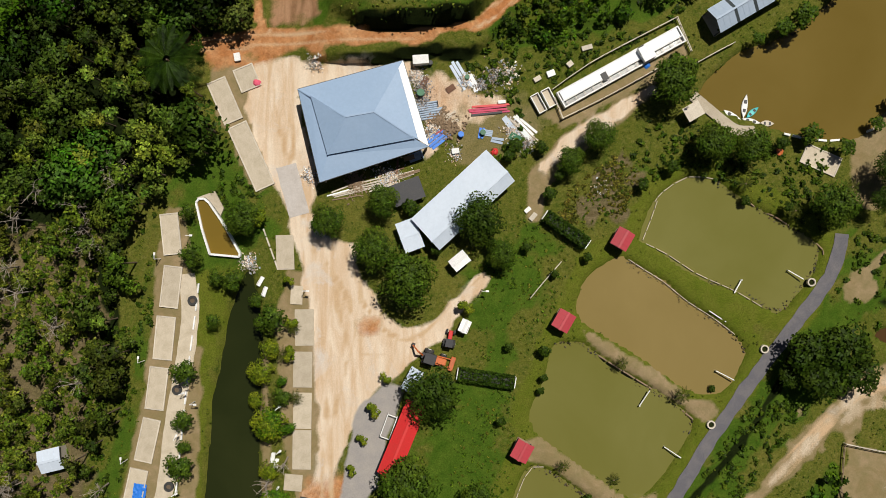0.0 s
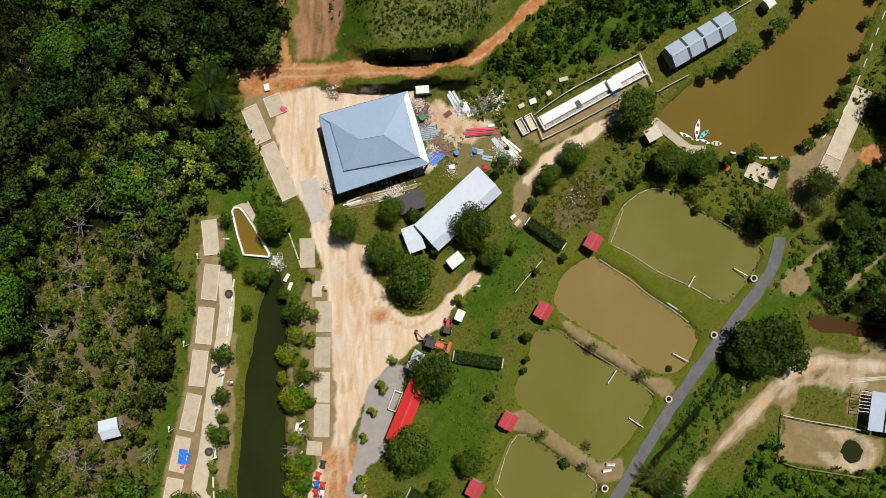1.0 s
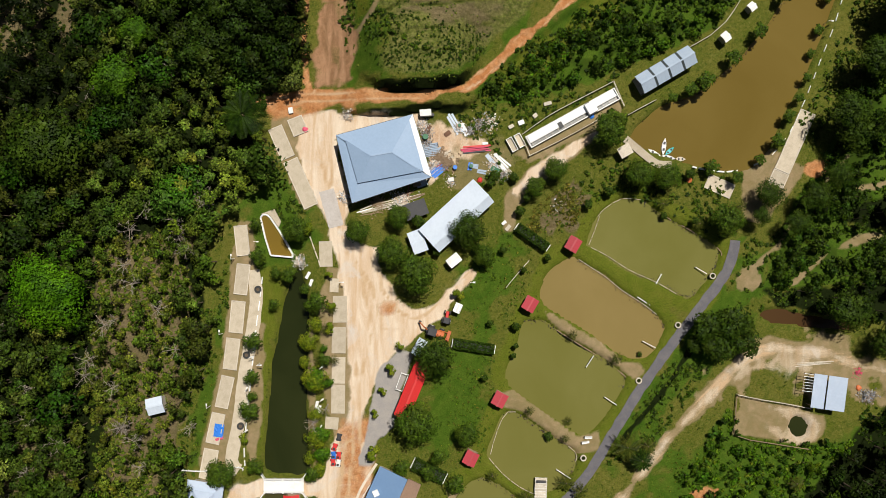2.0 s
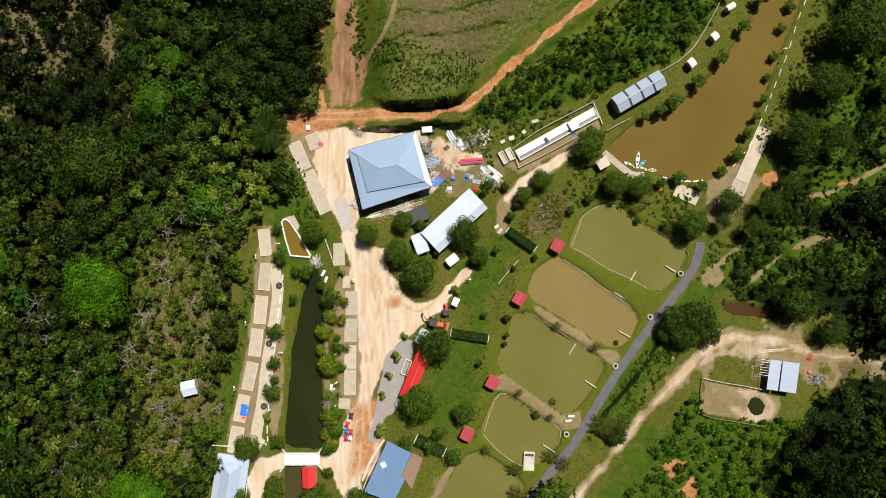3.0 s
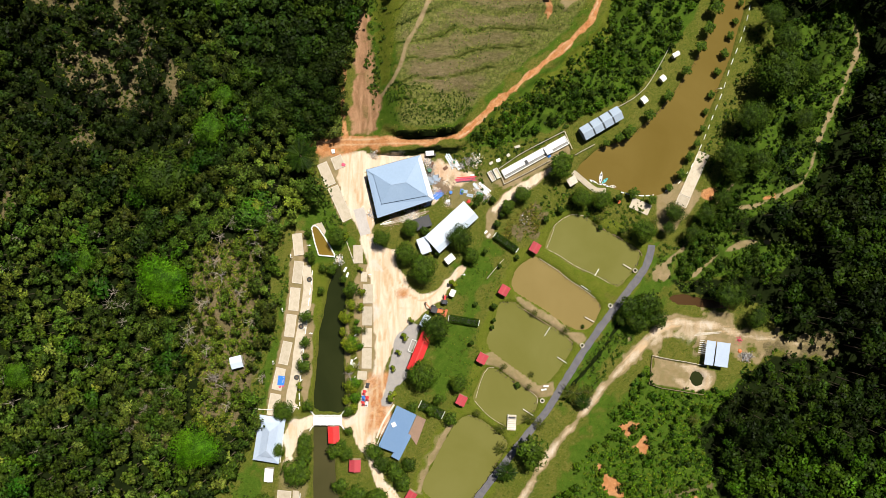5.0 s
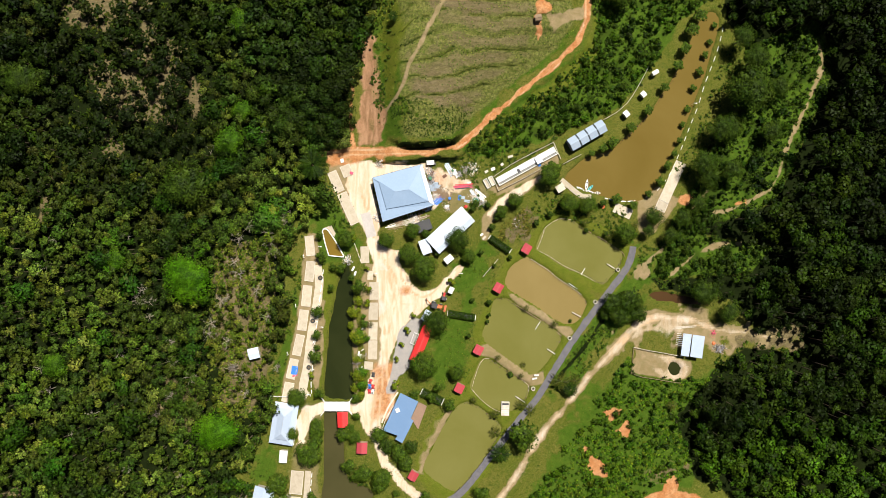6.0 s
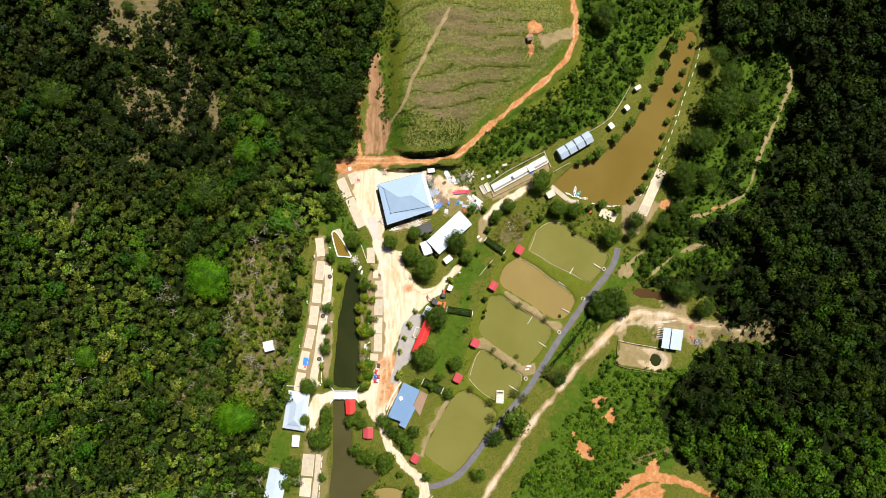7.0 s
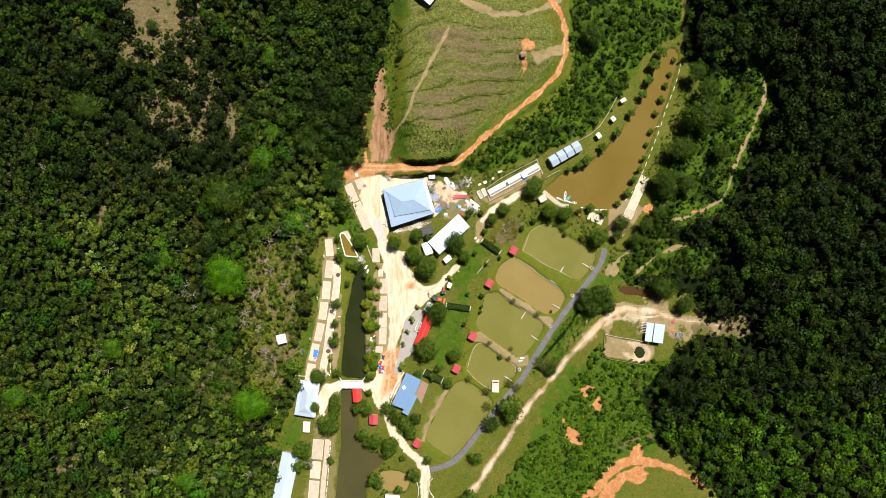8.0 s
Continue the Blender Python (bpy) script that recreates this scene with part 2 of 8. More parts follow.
def curve_points(pts, closed=False, step=1.0):
    """A smooth line through the given points, at even steps."""
    p = np.array(pts, float)
    n = len(p)
    out = []
    for i in range(n if closed else n - 1):
        if closed:
            a, b, c, d = p[(i - 1) % n], p[i], p[(i + 1) % n], p[(i + 2) % n]
        else:
            a, b, c, d = p[max(i - 1, 0)], p[i], p[i + 1], p[min(i + 2, n - 1)]
        k = max(2, int(np.hypot(*(c - b)) / step))
        for t in np.arange(k) / k:
            out.append(0.5 * (2 * b + (c - a) * t + (2 * a - 5 * b + 4 * c - d) * t ** 2 + (3 * b - a - 3 * c + d) * t ** 3))
    if not closed:
        out.append(p[-1])
    return np.array(out)


def lattice(x, y, scale, seed=0):
    """Smooth random values from 0 to 1 over the plan."""
    x, y = x / scale, y / scale
    i, j = np.floor(x).astype(np.int64), np.floor(y).astype(np.int64)
    u, v = x - i, y - j
    u, v = u * u * (3 - 2 * u), v * v * (3 - 2 * v)

    def h(a, b):
        n = (a * 374761393 + b * 668265263 + seed * 2147483647) & 0xFFFFFFFF
        n = ((n ^ (n >> 13)) * 1274126177) & 0xFFFFFFFF
        return ((n ^ (n >> 16)) & 0xFFFF) / 65535.0
    return (h(i, j) * (1 - u) + h(i + 1, j) * u) * (1 - v) + (h(i, j + 1) * (1 - u) + h(i + 1, j + 1) * u) * v


def inside_by(x, y, poly):
    """Metres by which places lie inside a closed outline (outside: minus)."""
    p = np.array(poly, float)
    q = np.roll(p, -1, 0)
    d = np.full(x.shape, 1e9)
    odd = np.zeros(x.shape, bool)
    for (ax, ay), (bx, by) in zip(p, q):
        ex, ey = bx - ax, by - ay
        t = np.clip(((x - ax) * ex + (y - ay) * ey) / (ex * ex + ey * ey + 1e-9), 0, 1)
        d = np.minimum(d, np.hypot(x - ax - t * ex, y - ay - t * ey))
        if ey:
            odd ^= ((ay > y) != (by > y)) & (x < ex * (y - ay) / ey + ax)
    return np.where(odd, d, -d)


def along_by(x, y, line, width):
    """The same for a band of a width along a line; the width may be one number or one a point."""
    p = np.array(line, float)
    w = np.full(len(p), width) if np.isscalar(width) else np.array(width, float)
    best = np.full(x.shape, -1e9)
    for k in range(len(p) - 1):
        (ax, ay), (bx, by) = p[k], p[k + 1]
        ex, ey = bx - ax, by - ay
        t = np.clip(((x - ax) * ex + (y - ay) * ey) / (ex * ex + ey * ey + 1e-9), 0, 1)
        best = np.maximum(best, (w[k] + (w[k + 1] - w[k]) * t) / 2 - np.hypot(x - ax - t * ex, y - ay - t * ey))
    return best


def near(x, y, line, width):
    """along_by or inside_by, worked out only where it can matter."""
    p = np.array(line, float)
    out = np.full(x.shape, -50.0)
    k = (x > p[:, 0].min() - 20) & (x < p[:, 0].max() + 20) & (y > p[:, 1].min() - 20) & (y < p[:, 1].max() + 20)
    out[k] = inside_by(x[k], y[k], line) if width is None else along_by(x[k], y[k], line, width)
    return out


def soft(a, lo, hi):
    t = np.clip((a - lo) / (hi - lo), 0, 1)
    return t * t * (3 - 2 * t)


# ---- plan of the place, in metres ----
ponds = {
    "pond_1": ([(35.9, 10.4), (40.0, 9.9), (43.2, 7.6), (46.9, 5.4), (50.6, 3.3), (55.0, 0.5), (54.5, -3.2), (51.8, -6.9), (49.4, -9.4), (46.9, -8.5), (43.2, -6.5), (39.3, -5.1), (34.9, -2.8), (30.8, 0.3), (29.0, 1.3), (30.2, 5.0), (32.2, 8.2)], -0.6, POND_GREEN),
    "pond_2": ([(25.6, -1.4), (23.0, -2.8), (20.5, -5.7), (19.6, -8.7), (20.2, -10.6), (22.4, -12.2), (27.1, -14.9), (32.0, -18.1), (35.7, -20.9), (39.6, -21.6), (41.8, -20.4), (43.5, -17.5), (44.3, -15.3), (42.9, -13.0), (39.8, -10.6), (35.9, -8.1), (32.2, -4.9), (29.0, -3.2), (27.3, -2.0)], -0.6, POND_BROWN),
    "pond_3": ([(16.3, -14.1), (20.2, -14.0), (22.4, -15.7), (26.1, -18.1), (30.0, -20.4), (33.9, -23.0), (36.6, -25.5), (36.1, -27.5), (33.9, -30.8), (31.6, -34.1), (29.2, -36.7), (27.1, -36.7), (24.1, -34.7), (19.8, -31.8), (15.9, -29.0), (13.4, -26.9), (13.0, -23.7), (14.4, -20.2), (15.5, -16.3)], -0.6, POND_GREEN),
    "pond_4": ([(11.9, -32.9), (13.3, -32.2), (15.0, -32.6), (19.6, -35.7), (24.3, -38.9), (26.4, -40.1), (26.9, -41.7), (25.9, -44.1), (23.6, -46.7), (21.6, -48.2), (18.5, -48.8), (15.7, -47.6), (11.9, -44.5), (9.5, -42.1), (8.8, -40.7), (9.5, -38.3), (10.9, -35.2)], -0.6, POND_GREEN),
    "pond_5": ([(7.4, -45.7), (9.5, -46.2), (13.0, -48.3), (16.4, -51.0), (18.1, -52.7), (18.0, -54.5), (15.7, -58.6), (13.0, -63.1), (9.6, -67.6), (6.5, -71.4), (4.7, -72.8), (3.0, -72.6), (0.6, -71.2), (-2.5, -69.0), (-4.8, -66.9), (-5.4, -65.6), (-4.6, -63.5), (-2.2, -59.0), (0.9, -53.1), (4.3, -47.6)], -0.6, POND_GREEN),
    "lake": ([(38.5, 24.3), (44.2, 29.3), (48.4, 30.6), (53.2, 33.0), (57.2, 36.6), (62.6, 42.0), (66.6, 47.5), (70.6, 53.6), (74.6, 61.7), (76.6, 66.7), (79.4, 72.2), (82.4, 74.0), (84.6, 71.8), (83.2, 64.8), (80.9, 56.8), (78.0, 48.8), (74.9, 40.8), (71.8, 33.6), (68.4, 27.6), (65.3, 20.6), (60.8, 16.2), (54.3, 16.2), (47.9, 18.2), (41.8, 20.2), (38.1, 21.8)], -0.7, LAKE_BROWN),
    "canal": ([(-27.0, -44.2), (-27.3, -34.4), (-27.4, -26.3), (-27.0, -18.2), (-27.3, -10.1), (-28.0, -5.2), (-28.9, -3.3), (-30.0, -4.7), (-31.4, -8.7), (-32.7, -15.5), (-34.1, -22.3), (-34.9, -30.4), (-35.4, -37.2), (-35.6, -43.9), (-31.4, -44.7)], -0.9, CANAL_DARK),
    "lower_canal": ([(-35.6, -48.4), (-33.0, -47.8), (-30.1, -48.8), (-30.0, -56.9), (-29.6, -65.0), (-28.3, -69.0), (-25.1, -71.1), (-22.3, -72.3), (-20.6, -73.9), (-22.6, -76.7), (-25.3, -79.1), (-26.3, -81.6), (-27.1, -87.6), (-28.0, -95.5), (-33.0, -97.0), (-38.3, -95.5), (-37.6, -87.7), (-36.8, -77.2), (-36.0, -69.1), (-35.9, -58.9)], -0.9, LOW_WATER),
    "side_pond": ([(-21.8, -78.7), (-18.2, -77.9), (-13.7, -78.7), (-11.7, -80.7), (-12.1, -84.6), (-16.1, -85.2), (-20.6, -84.6), (-22.4, -82.4)], -0.6, POND_BROWN),
    "mud_pool": ([(63.6, -12.5), (67.4, -11.7), (71.4, -12.5), (76.2, -13.6), (81.7, -14.1), (81.7, -15.7), (76.8, -15.4), (71.4, -14.9), (66.0, -14.4)], -0.7, MUD_WATER),
    "pen_pool": ([(71.2, -33.3), (72.4, -34.0), (72.9, -35.3), (72.4, -36.7), (71.0, -37.2), (70.0, -36.3), (69.6, -35.1), (70.1, -33.8)], -0.7, CANAL_DARK),
}
clay_roads = [
    ([(-38.0, 30.1), (-32.7, 29.7), (-26.7, 30.7), (-16.5, 30.5), (-4.4, 30.8), (4.7, 32.6), (9.8, 36.7), (13.8, 40.4), (23.9, 49.1), (34.0, 57.2), (41.0, 63.9), (44.0, 70.8), (44.2, 78.9), (42.4, 85.0), (39.5, 90.0), (35.9, 96.1)], [1.8, 3.0, 3.8, 3.2, 2.7, 2.3, 1.9, 1.8, 1.7, 1.8, 1.9, 2.0, 1.8, 1.8, 1.8, 1.8]),
    ([(-25.0, 70.0), (-26.4, 62.5), (-26.9, 54.4), (-27.5, 46.3), (-27.9, 38.2), (-26.7, 32.1)], [0.4, 0.6, 0.8, 0.9, 1.1, 1.6]),
    ([(49.0, -92.5), (52.7, -87.4), (56.7, -82.9), (60.7, -77.9), (64.8, -74.8), (70.8, -73.4), (75.9, -74.4), (81.0, -76.0), (86.0, -78.0), (91.1, -80.8), (94.7, -83.2)], [3.6, 3.6, 3.4, 3.4, 3.4, 3.2, 2.8, 2.2, 1.5, 1.2, 0.8]),
]
sand_yard = [(-28.2, 27.1), (-21.9, 28.7), (-17.9, 26.8), (-12.1, 27.6), (-4.7, 28.7), (-4.7, 25.8), (-17.9, 22.2), (-21.7, 22.5), (-19.9, 15.8), (-18.7, 9.7), (-19.5, 6.0), (-17.5, 1.3), (-13.0, 0.3), (-12.9, -2.4), (-9.7, -8.5), (-6.2, -11.4), (-2.1, -11.2), (2.1, -7.1), (5.7, -3.5), (6.6, -4.4), (3.1, -8.5), (-1.1, -13.8), (-4.0, -15.7), (-9.1, -20.6), (-12.5, -23.7), (-14.0, -27.3), (-15.8, -32.2), (-15.8, -35.1), (-14.0, -43.1), (-14.4, -50.7), (-21.9, -50.7), (-21.5, -42.9), (-20.5, -35.1), (-18.7, -31.2), (-18.5, -23.3), (-18.9, -15.5), (-20.3, -7.7), (-21.7, 0.1), (-23.7, 7.0), (-26.8, 13.8), (-29.1, 18.9)]
clay_yard = [(-6.2, 27.1), (-1.3, 26.6), (4.6, 23.6), (8.5, 22.2), (6.5, 19.7), (1.6, 19.2), (0.7, 14.8), (-3.3, 14.8), (-4.7, 21.7)]
tracks = [
    ([(6.5, -91.2), (14.2, -81.0), (22.2, -68.9), (29.3, -57.1), (36.3, -48.6), (44.4, -38.5), (51.5, -30.7), (56.5, -25.3)], [2.4, 2.0, 1.8, 1.8, 1.9, 1.9, 2.4, 3.0]),
    ([(54.5, -26.3), (60.5, -21.4), (66.6, -19.4), (76.7, -20.5), (84.8, -23.3), (95.0, -24.5), (105.1, -26.1)], [2.0, 3.5, 4.0, 3.0, 1.6, 0.8, 0.4]),
    ([(14.8, 11.9), (17.8, 15.0), (24.2, 19.2), (30.0, 23.2)], [0.8, 1.6, 2.2, 1.6]),
    ([(-18.7, -38.7), (-19.9, -48.8), (-20.3, -55.9), (-17.2, -63.9), (-11.6, -70.4), (-7.4, -74.2), (-5.6, -78.1), (-5.4, -83.1), (-5.6, -88.2), (-6.4, -96.3)], [5.0, 3.6, 2.4, 2.2, 2.4, 2.8, 3.6, 3.4, 3.2, 3.2]),
    ([(-2.6, 90.9), (5.5, 90.2), (11.0, 86.9), (19.7, 83.7), (29.8, 84.9), (38.9, 89.0), (42.0, 91.1)], [2.0, 2.5, 3.2, 2.2, 1.8, 1.8, 1.8]),
    ([(-18.6, 41.0), (-16.6, 43.3), (-13.5, 46.3), (-10.9, 51.4), (-9.9, 55.5), (-7.5, 59.5), (-3.5, 67.6), (0.5, 74.7), (2.5, 78.8)], [0.8, 1.2, 1.0, 1.0, 1.3, 1.1, 1.4, 1.2, 0.9]),
    ([(114.9, 66.0), (116.0, 56.9), (111.9, 46.8), (107.9, 38.7), (104.5, 30.5), (102.9, 24.5), (99.9, 19.4), (94.8, 16.3), (87.8, 13.3), (82.7, 12.3)], [0.4, 2.0, 0.2, 0.9, 0.9, 0.5, 0.8, 0.5, 1.3, 0.3]),
    ([(81.0, 19.1), (75.5, 12.7), (70.4, 6.3), (67.0, 1.5), (63.5, -2.3)], [0.4, 0.7, 0.5, 0.6, 0.8]),
    ([(90.8, 3.2), (85.9, 2.9), (82.7, 2.1), (77.7, 0.1), (72.6, -4.0), (68.6, -8.0)], [0.4, 1.4, 1.2, 0.5, 0.3, 0.3]),
]
dug_patches = [
    [(56.7, -87.4), (60.7, -80.9), (66.8, -76.8), (72.9, -76.0), (74.1, -78.8), (71.9, -81.9), (66.8, -80.9), (63.2, -85.3), (61.8, -90.4), (56.0, -90.4)],
    [(67.2, -73.8), (68.4, -70.1), (70.2, -66.7), (72.0, -67.7), (72.9, -73.8)],
    [(53.0, -54.2), (55.0, -51.6), (57.2, -50.6), (57.6, -51.4), (57.0, -56.2), (55.6, -56.2)], [(43.7, -59.5), (45.1, -60.3), (46.1, -61.1), (48.5, -63.1), (50.2, -66.4), (52.0, -68.0), (50.6, -68.4), (46.5, -68.0), (44.9, -65.6), (44.9, -62.7)], [(49.5, -48.4), (52.3, -47.3), (54.6, -48.0), (52.0, -50.6)],
    [(27.8, 73.8), (29.4, 75.3), (31.9, 75.2), (33.0, 73.4), (31.4, 71.8), (28.6, 71.6)], [(27.4, 70.8), (28.3, 71.2), (29.9, 65.5), (29.1, 64.3)],
    [(71.9, 15.4), (73.4, 18.2), (77.0, 18.8), (77.0, 16.1), (74.6, 14.6)], [(88.4, 14.3), (89.3, 16.2), (92.6, 16.5), (92.3, 14.7)],
]
pen_ring = [(63.5, -29.9), (70.1, -31.2), (74.1, -32.0), (75.8, -34.4), (75.5, -37.4), (72.8, -39.0), (68.7, -38.4), (65.0, -36.6), (63.6, -34.4), (65.6, -34.6), (68.7, -36.6), (69.4, -33.4), (64.8, -31.8)]
worn_areas = [
    [(58.0, -5.8), (59.7, -3.0), (62.1, -3.3), (63.9, -6.1), (61.5, -7.8), (58.7, -7.8)], [(-37.5, -14.7), (-35.7, -14.7), (-36.2, -32.6), (-37.3, -41.8), (-38.8, -43.1), (-39.6, -32.6)], [(-27.3, -14.7), (-25.7, -14.7), (-25.2, -42.8), (-26.8, -44.3)],
    [(59.0, -29.0), (70.1, -31.0), (76.2, -32.8), (76.2, -37.1), (72.8, -39.1), (64.7, -37.4), (58.3, -36.4)],
    [(11.9, 4.1), (12.9, 10.9), (16.3, 15.3), (23.2, 20.2), (29.5, 24.1), (31.0, 22.7), (25.1, 17.8), (18.8, 13.4), (15.3, 9.0), (13.9, 4.1)],
    [(-40.9, 6.0), (-38.0, 5.5), (-37.3, -2.8), (-36.7, -7.7), (-37.5, -17.5), (-39.0, -25.3), (-40.4, -35.1), (-41.9, -44.9), (-48.8, -50.7), (-48.3, -39.0), (-45.5, -28.2), (-43.4, -15.5), (-42.4, -1.8)],
    [(-23.3, -2.8), (-17.9, -3.8), (-17.9, -35.1), (-21.9, -38.0), (-23.8, -25.3), (-24.8, -11.6)],
    [(19.7, -11.6), (22.2, -12.6), (32.0, -18.9), (35.9, -21.9), (39.8, -22.4), (40.8, -24.3), (37.9, -25.8), (33.9, -22.6), (26.1, -17.5), (21.2, -13.8)],
    [(11.4, -28.7), (14.4, -27.8), (20.2, -32.4), (27.1, -37.2), (32.0, -35.1), (31.0, -40.0), (26.1, -41.0), (21.2, -36.3), (16.3, -32.6), (12.4, -31.4)],
    [(14.4, 19.7), (21.2, 22.2), (34.9, 30.5), (35.9, 26.6), (29.0, 23.2), (17.3, 17.8)],
    [(59.4, 18.3), (66.5, 20.3), (72.6, 16.3), (64.5, 6.1), (60.4, 6.1)],
    [(-34.6, 26.6), (-27.7, 28.5), (-23.8, 10.9), (-27.7, 8.0), (-33.6, 19.7)],
    [(1.2, -48.6), (3.3, -48.3), (-3.2, -60.4), (-5.6, -67.3), (-7.3, -67.3), (-4.9, -60.4)],
]
EAST_YARD = [(52.5, -28.3), (58.5, -21.4), (66.6, -17.3), (78.7, -18.1), (87.9, -22.3), (99.0, -25.0), (99.0, -26.0), (87.9, -26.8), (83.0, -29.6), (80.8, -30.2), (64.6, -23.4), (56.5, -28.3)]
dry_lawns = [
    [(-45.0, -58.0), (-36.8, -58.0), (-36.8, -78.0), (-38.4, -95.0), (-52.0, -95.0), (-47.5, -76.0)],
    [(2.0, -46.0), (4.6, -46.5), (1.0, -53.0), (-4.8, -63.5), (-6.0, -67.5), (-8.5, -66.0), (-5.0, -58.0), (-1.0, -50.5)],
    [(-38.5, -47.5), (-36.2, -47.5), (-36.4, -60.0), (-43.5, -60.5), (-43.0, -56.0)],
]
EAST_SAND = [(65.4, -20.0), (68.5, -18.2), (72.5, -20.0), (72.9, -23.4), (69.6, -26.2), (64.6, -24.7), (60.0, -25.0), (55.9, -27.0), (61.0, -22.4)]
ERODED = [(-24.3, 66.5), (-21.7, 67.6), (-20.5, 60.5), (-18.6, 52.4), (-17.2, 44.3), (-18.2, 37.2), (-20.2, 32.6), (-25.6, 32.5), (-25.7, 42.3), (-24.3, 50.4), (-23.9, 60.5)]
gravel_yard = [(-12.9, -24.3), (-9.1, -19.6), (-6.0, -20.4), (-7.0, -24.3), (-9.1, -31.2), (-10.1, -35.1), (-13.0, -38.0), (-14.0, -42.9), (-16.8, -42.9), (-15.0, -34.1)]
hill = [(-18.7, 68.6), (-19.5, 56.4), (-19.0, 44.3), (-16.5, 34.0), (-12.0, 32.2), (-8.4, 31.8), (-2.0, 32.4), (3.7, 33.2), (9.7, 38.7), (23.9, 50.9), (36.0, 60.7), (42.0, 68.8), (41.6, 80.9), (35.9, 88.6), (29.8, 103.2), (-18.8, 103.0)]
upland = [(-38.4, 27.6), (-26.6, 28.1), (-15.5, 27.4), (-10.6, 27.3), (-4.4, 28.4), (-1.0, 28.8), (2.5, 28.0), (6.1, 29.6), (11.8, 36.3), (24.9, 47.3), (36.0, 55.4), (45.3, 63.5), (47.3, 72.9), (46.4, 83.0), (40.9, 109.3), (-28.9, 109.0), (-28.7, 33.1), (-36.8, 32.5)]
stubble = [(-13.6, 50.4), (-9.6, 62.5), (-1.5, 74.7), (3.5, 80.8), (23.8, 81.3), (39.0, 78.9), (33.9, 66.7), (23.9, 54.6), (13.8, 45.4), (3.7, 42.4), (-10.5, 45.3)]
hill_turf = [
    [(-37.0, -4.5), (-33.5, -3.5), (-29.5, -3.5), (-32.0, -9.5), (-34.5, -22.0), (-36.5, -43.5), (-39.3, -43.5), (-38.3, -28.0)],
    [(-19.5, 72.0), (-17.5, 84.0), (-8.5, 84.0), (-5.0, 77.0), (-8.5, 66.0), (-12.0, 56.0), (-14.5, 47.0), (-17.5, 44.0), (-17.8, 58.0)],
    [(42.0, 60.5), (35.0, 53.5), (23.0, 44.0), (12.0, 36.5), (9.5, 31.5), (18.0, 34.5), (28.0, 42.0), (40.0, 51.0), (46.5, 60.0), (46.5, 72.0), (44.5, 66.0)],
]
DRY_STRIP = [(-67.8, 1.6), (-50.4, 3.3), (-51.5, -26.6), (-56.3, -48.9), (-66.4, -46.9), (-69.8, -22.6)]
litter_patches = [
    [(-117.9, 98.6), (-87.2, 98.7), (-86.3, 82.5), (-89.5, 74.4), (-99.6, 69.3), (-107.7, 67.9), (-114.8, 71.1), (-116.8, 78.4)],
    [(-104.6, 35.9), (-95.4, 33.9), (-97.5, 29.9), (-103.5, 30.3)], [(-78.3, 54.2), (-73.2, 50.2), (-72.2, 40.1), (-76.3, 42.1)], [(-119.7, 23.7), (-116.6, 13.6), (-122.7, 9.6)],
    [(-89.5, 70.4), (-77.3, 62.3), (-81.3, 38.0), (-101.5, 40.0), (-107.7, 56.1)],
    [(-137.5, -74.4), (-127.4, -73.8), (-131.5, -79.5), (-136.5, -79.5)], [(-67.0, -0.4), (-58.9, -4.4), (-58.9, -14.5), (-69.0, -10.5)], [(-68.9, -30.7), (-56.8, -32.7), (-56.7, -50.9), (-64.8, -46.9)], [(-56.9, -4.4), (-50.8, -2.3), (-50.7, -22.6), (-55.8, -25.6)],
    [(17.8, 6.5), (21.2, 10.9), (26.1, 12.9), (28.6, 9.9), (25.1, 4.1), (21.2, 3.6)],
    [(-64.6, -4.0), (-57.3, -4.4), (-56.8, -22.6), (-62.9, -23.8)], [(-85.1, -38.9), (-72.9, -42.9), (-76.9, -55.0), (-89.1, -51.0)],
    DRY_STRIP, [(61.7, -66.5), (67.4, -64.1), (74.8, -64.6), (73.0, -68.4), (63.6, -69.7)],
    [(84.8, -22.1), (111.1, -24.1), (111.2, -28.1), (88.9, -28.2)],
]
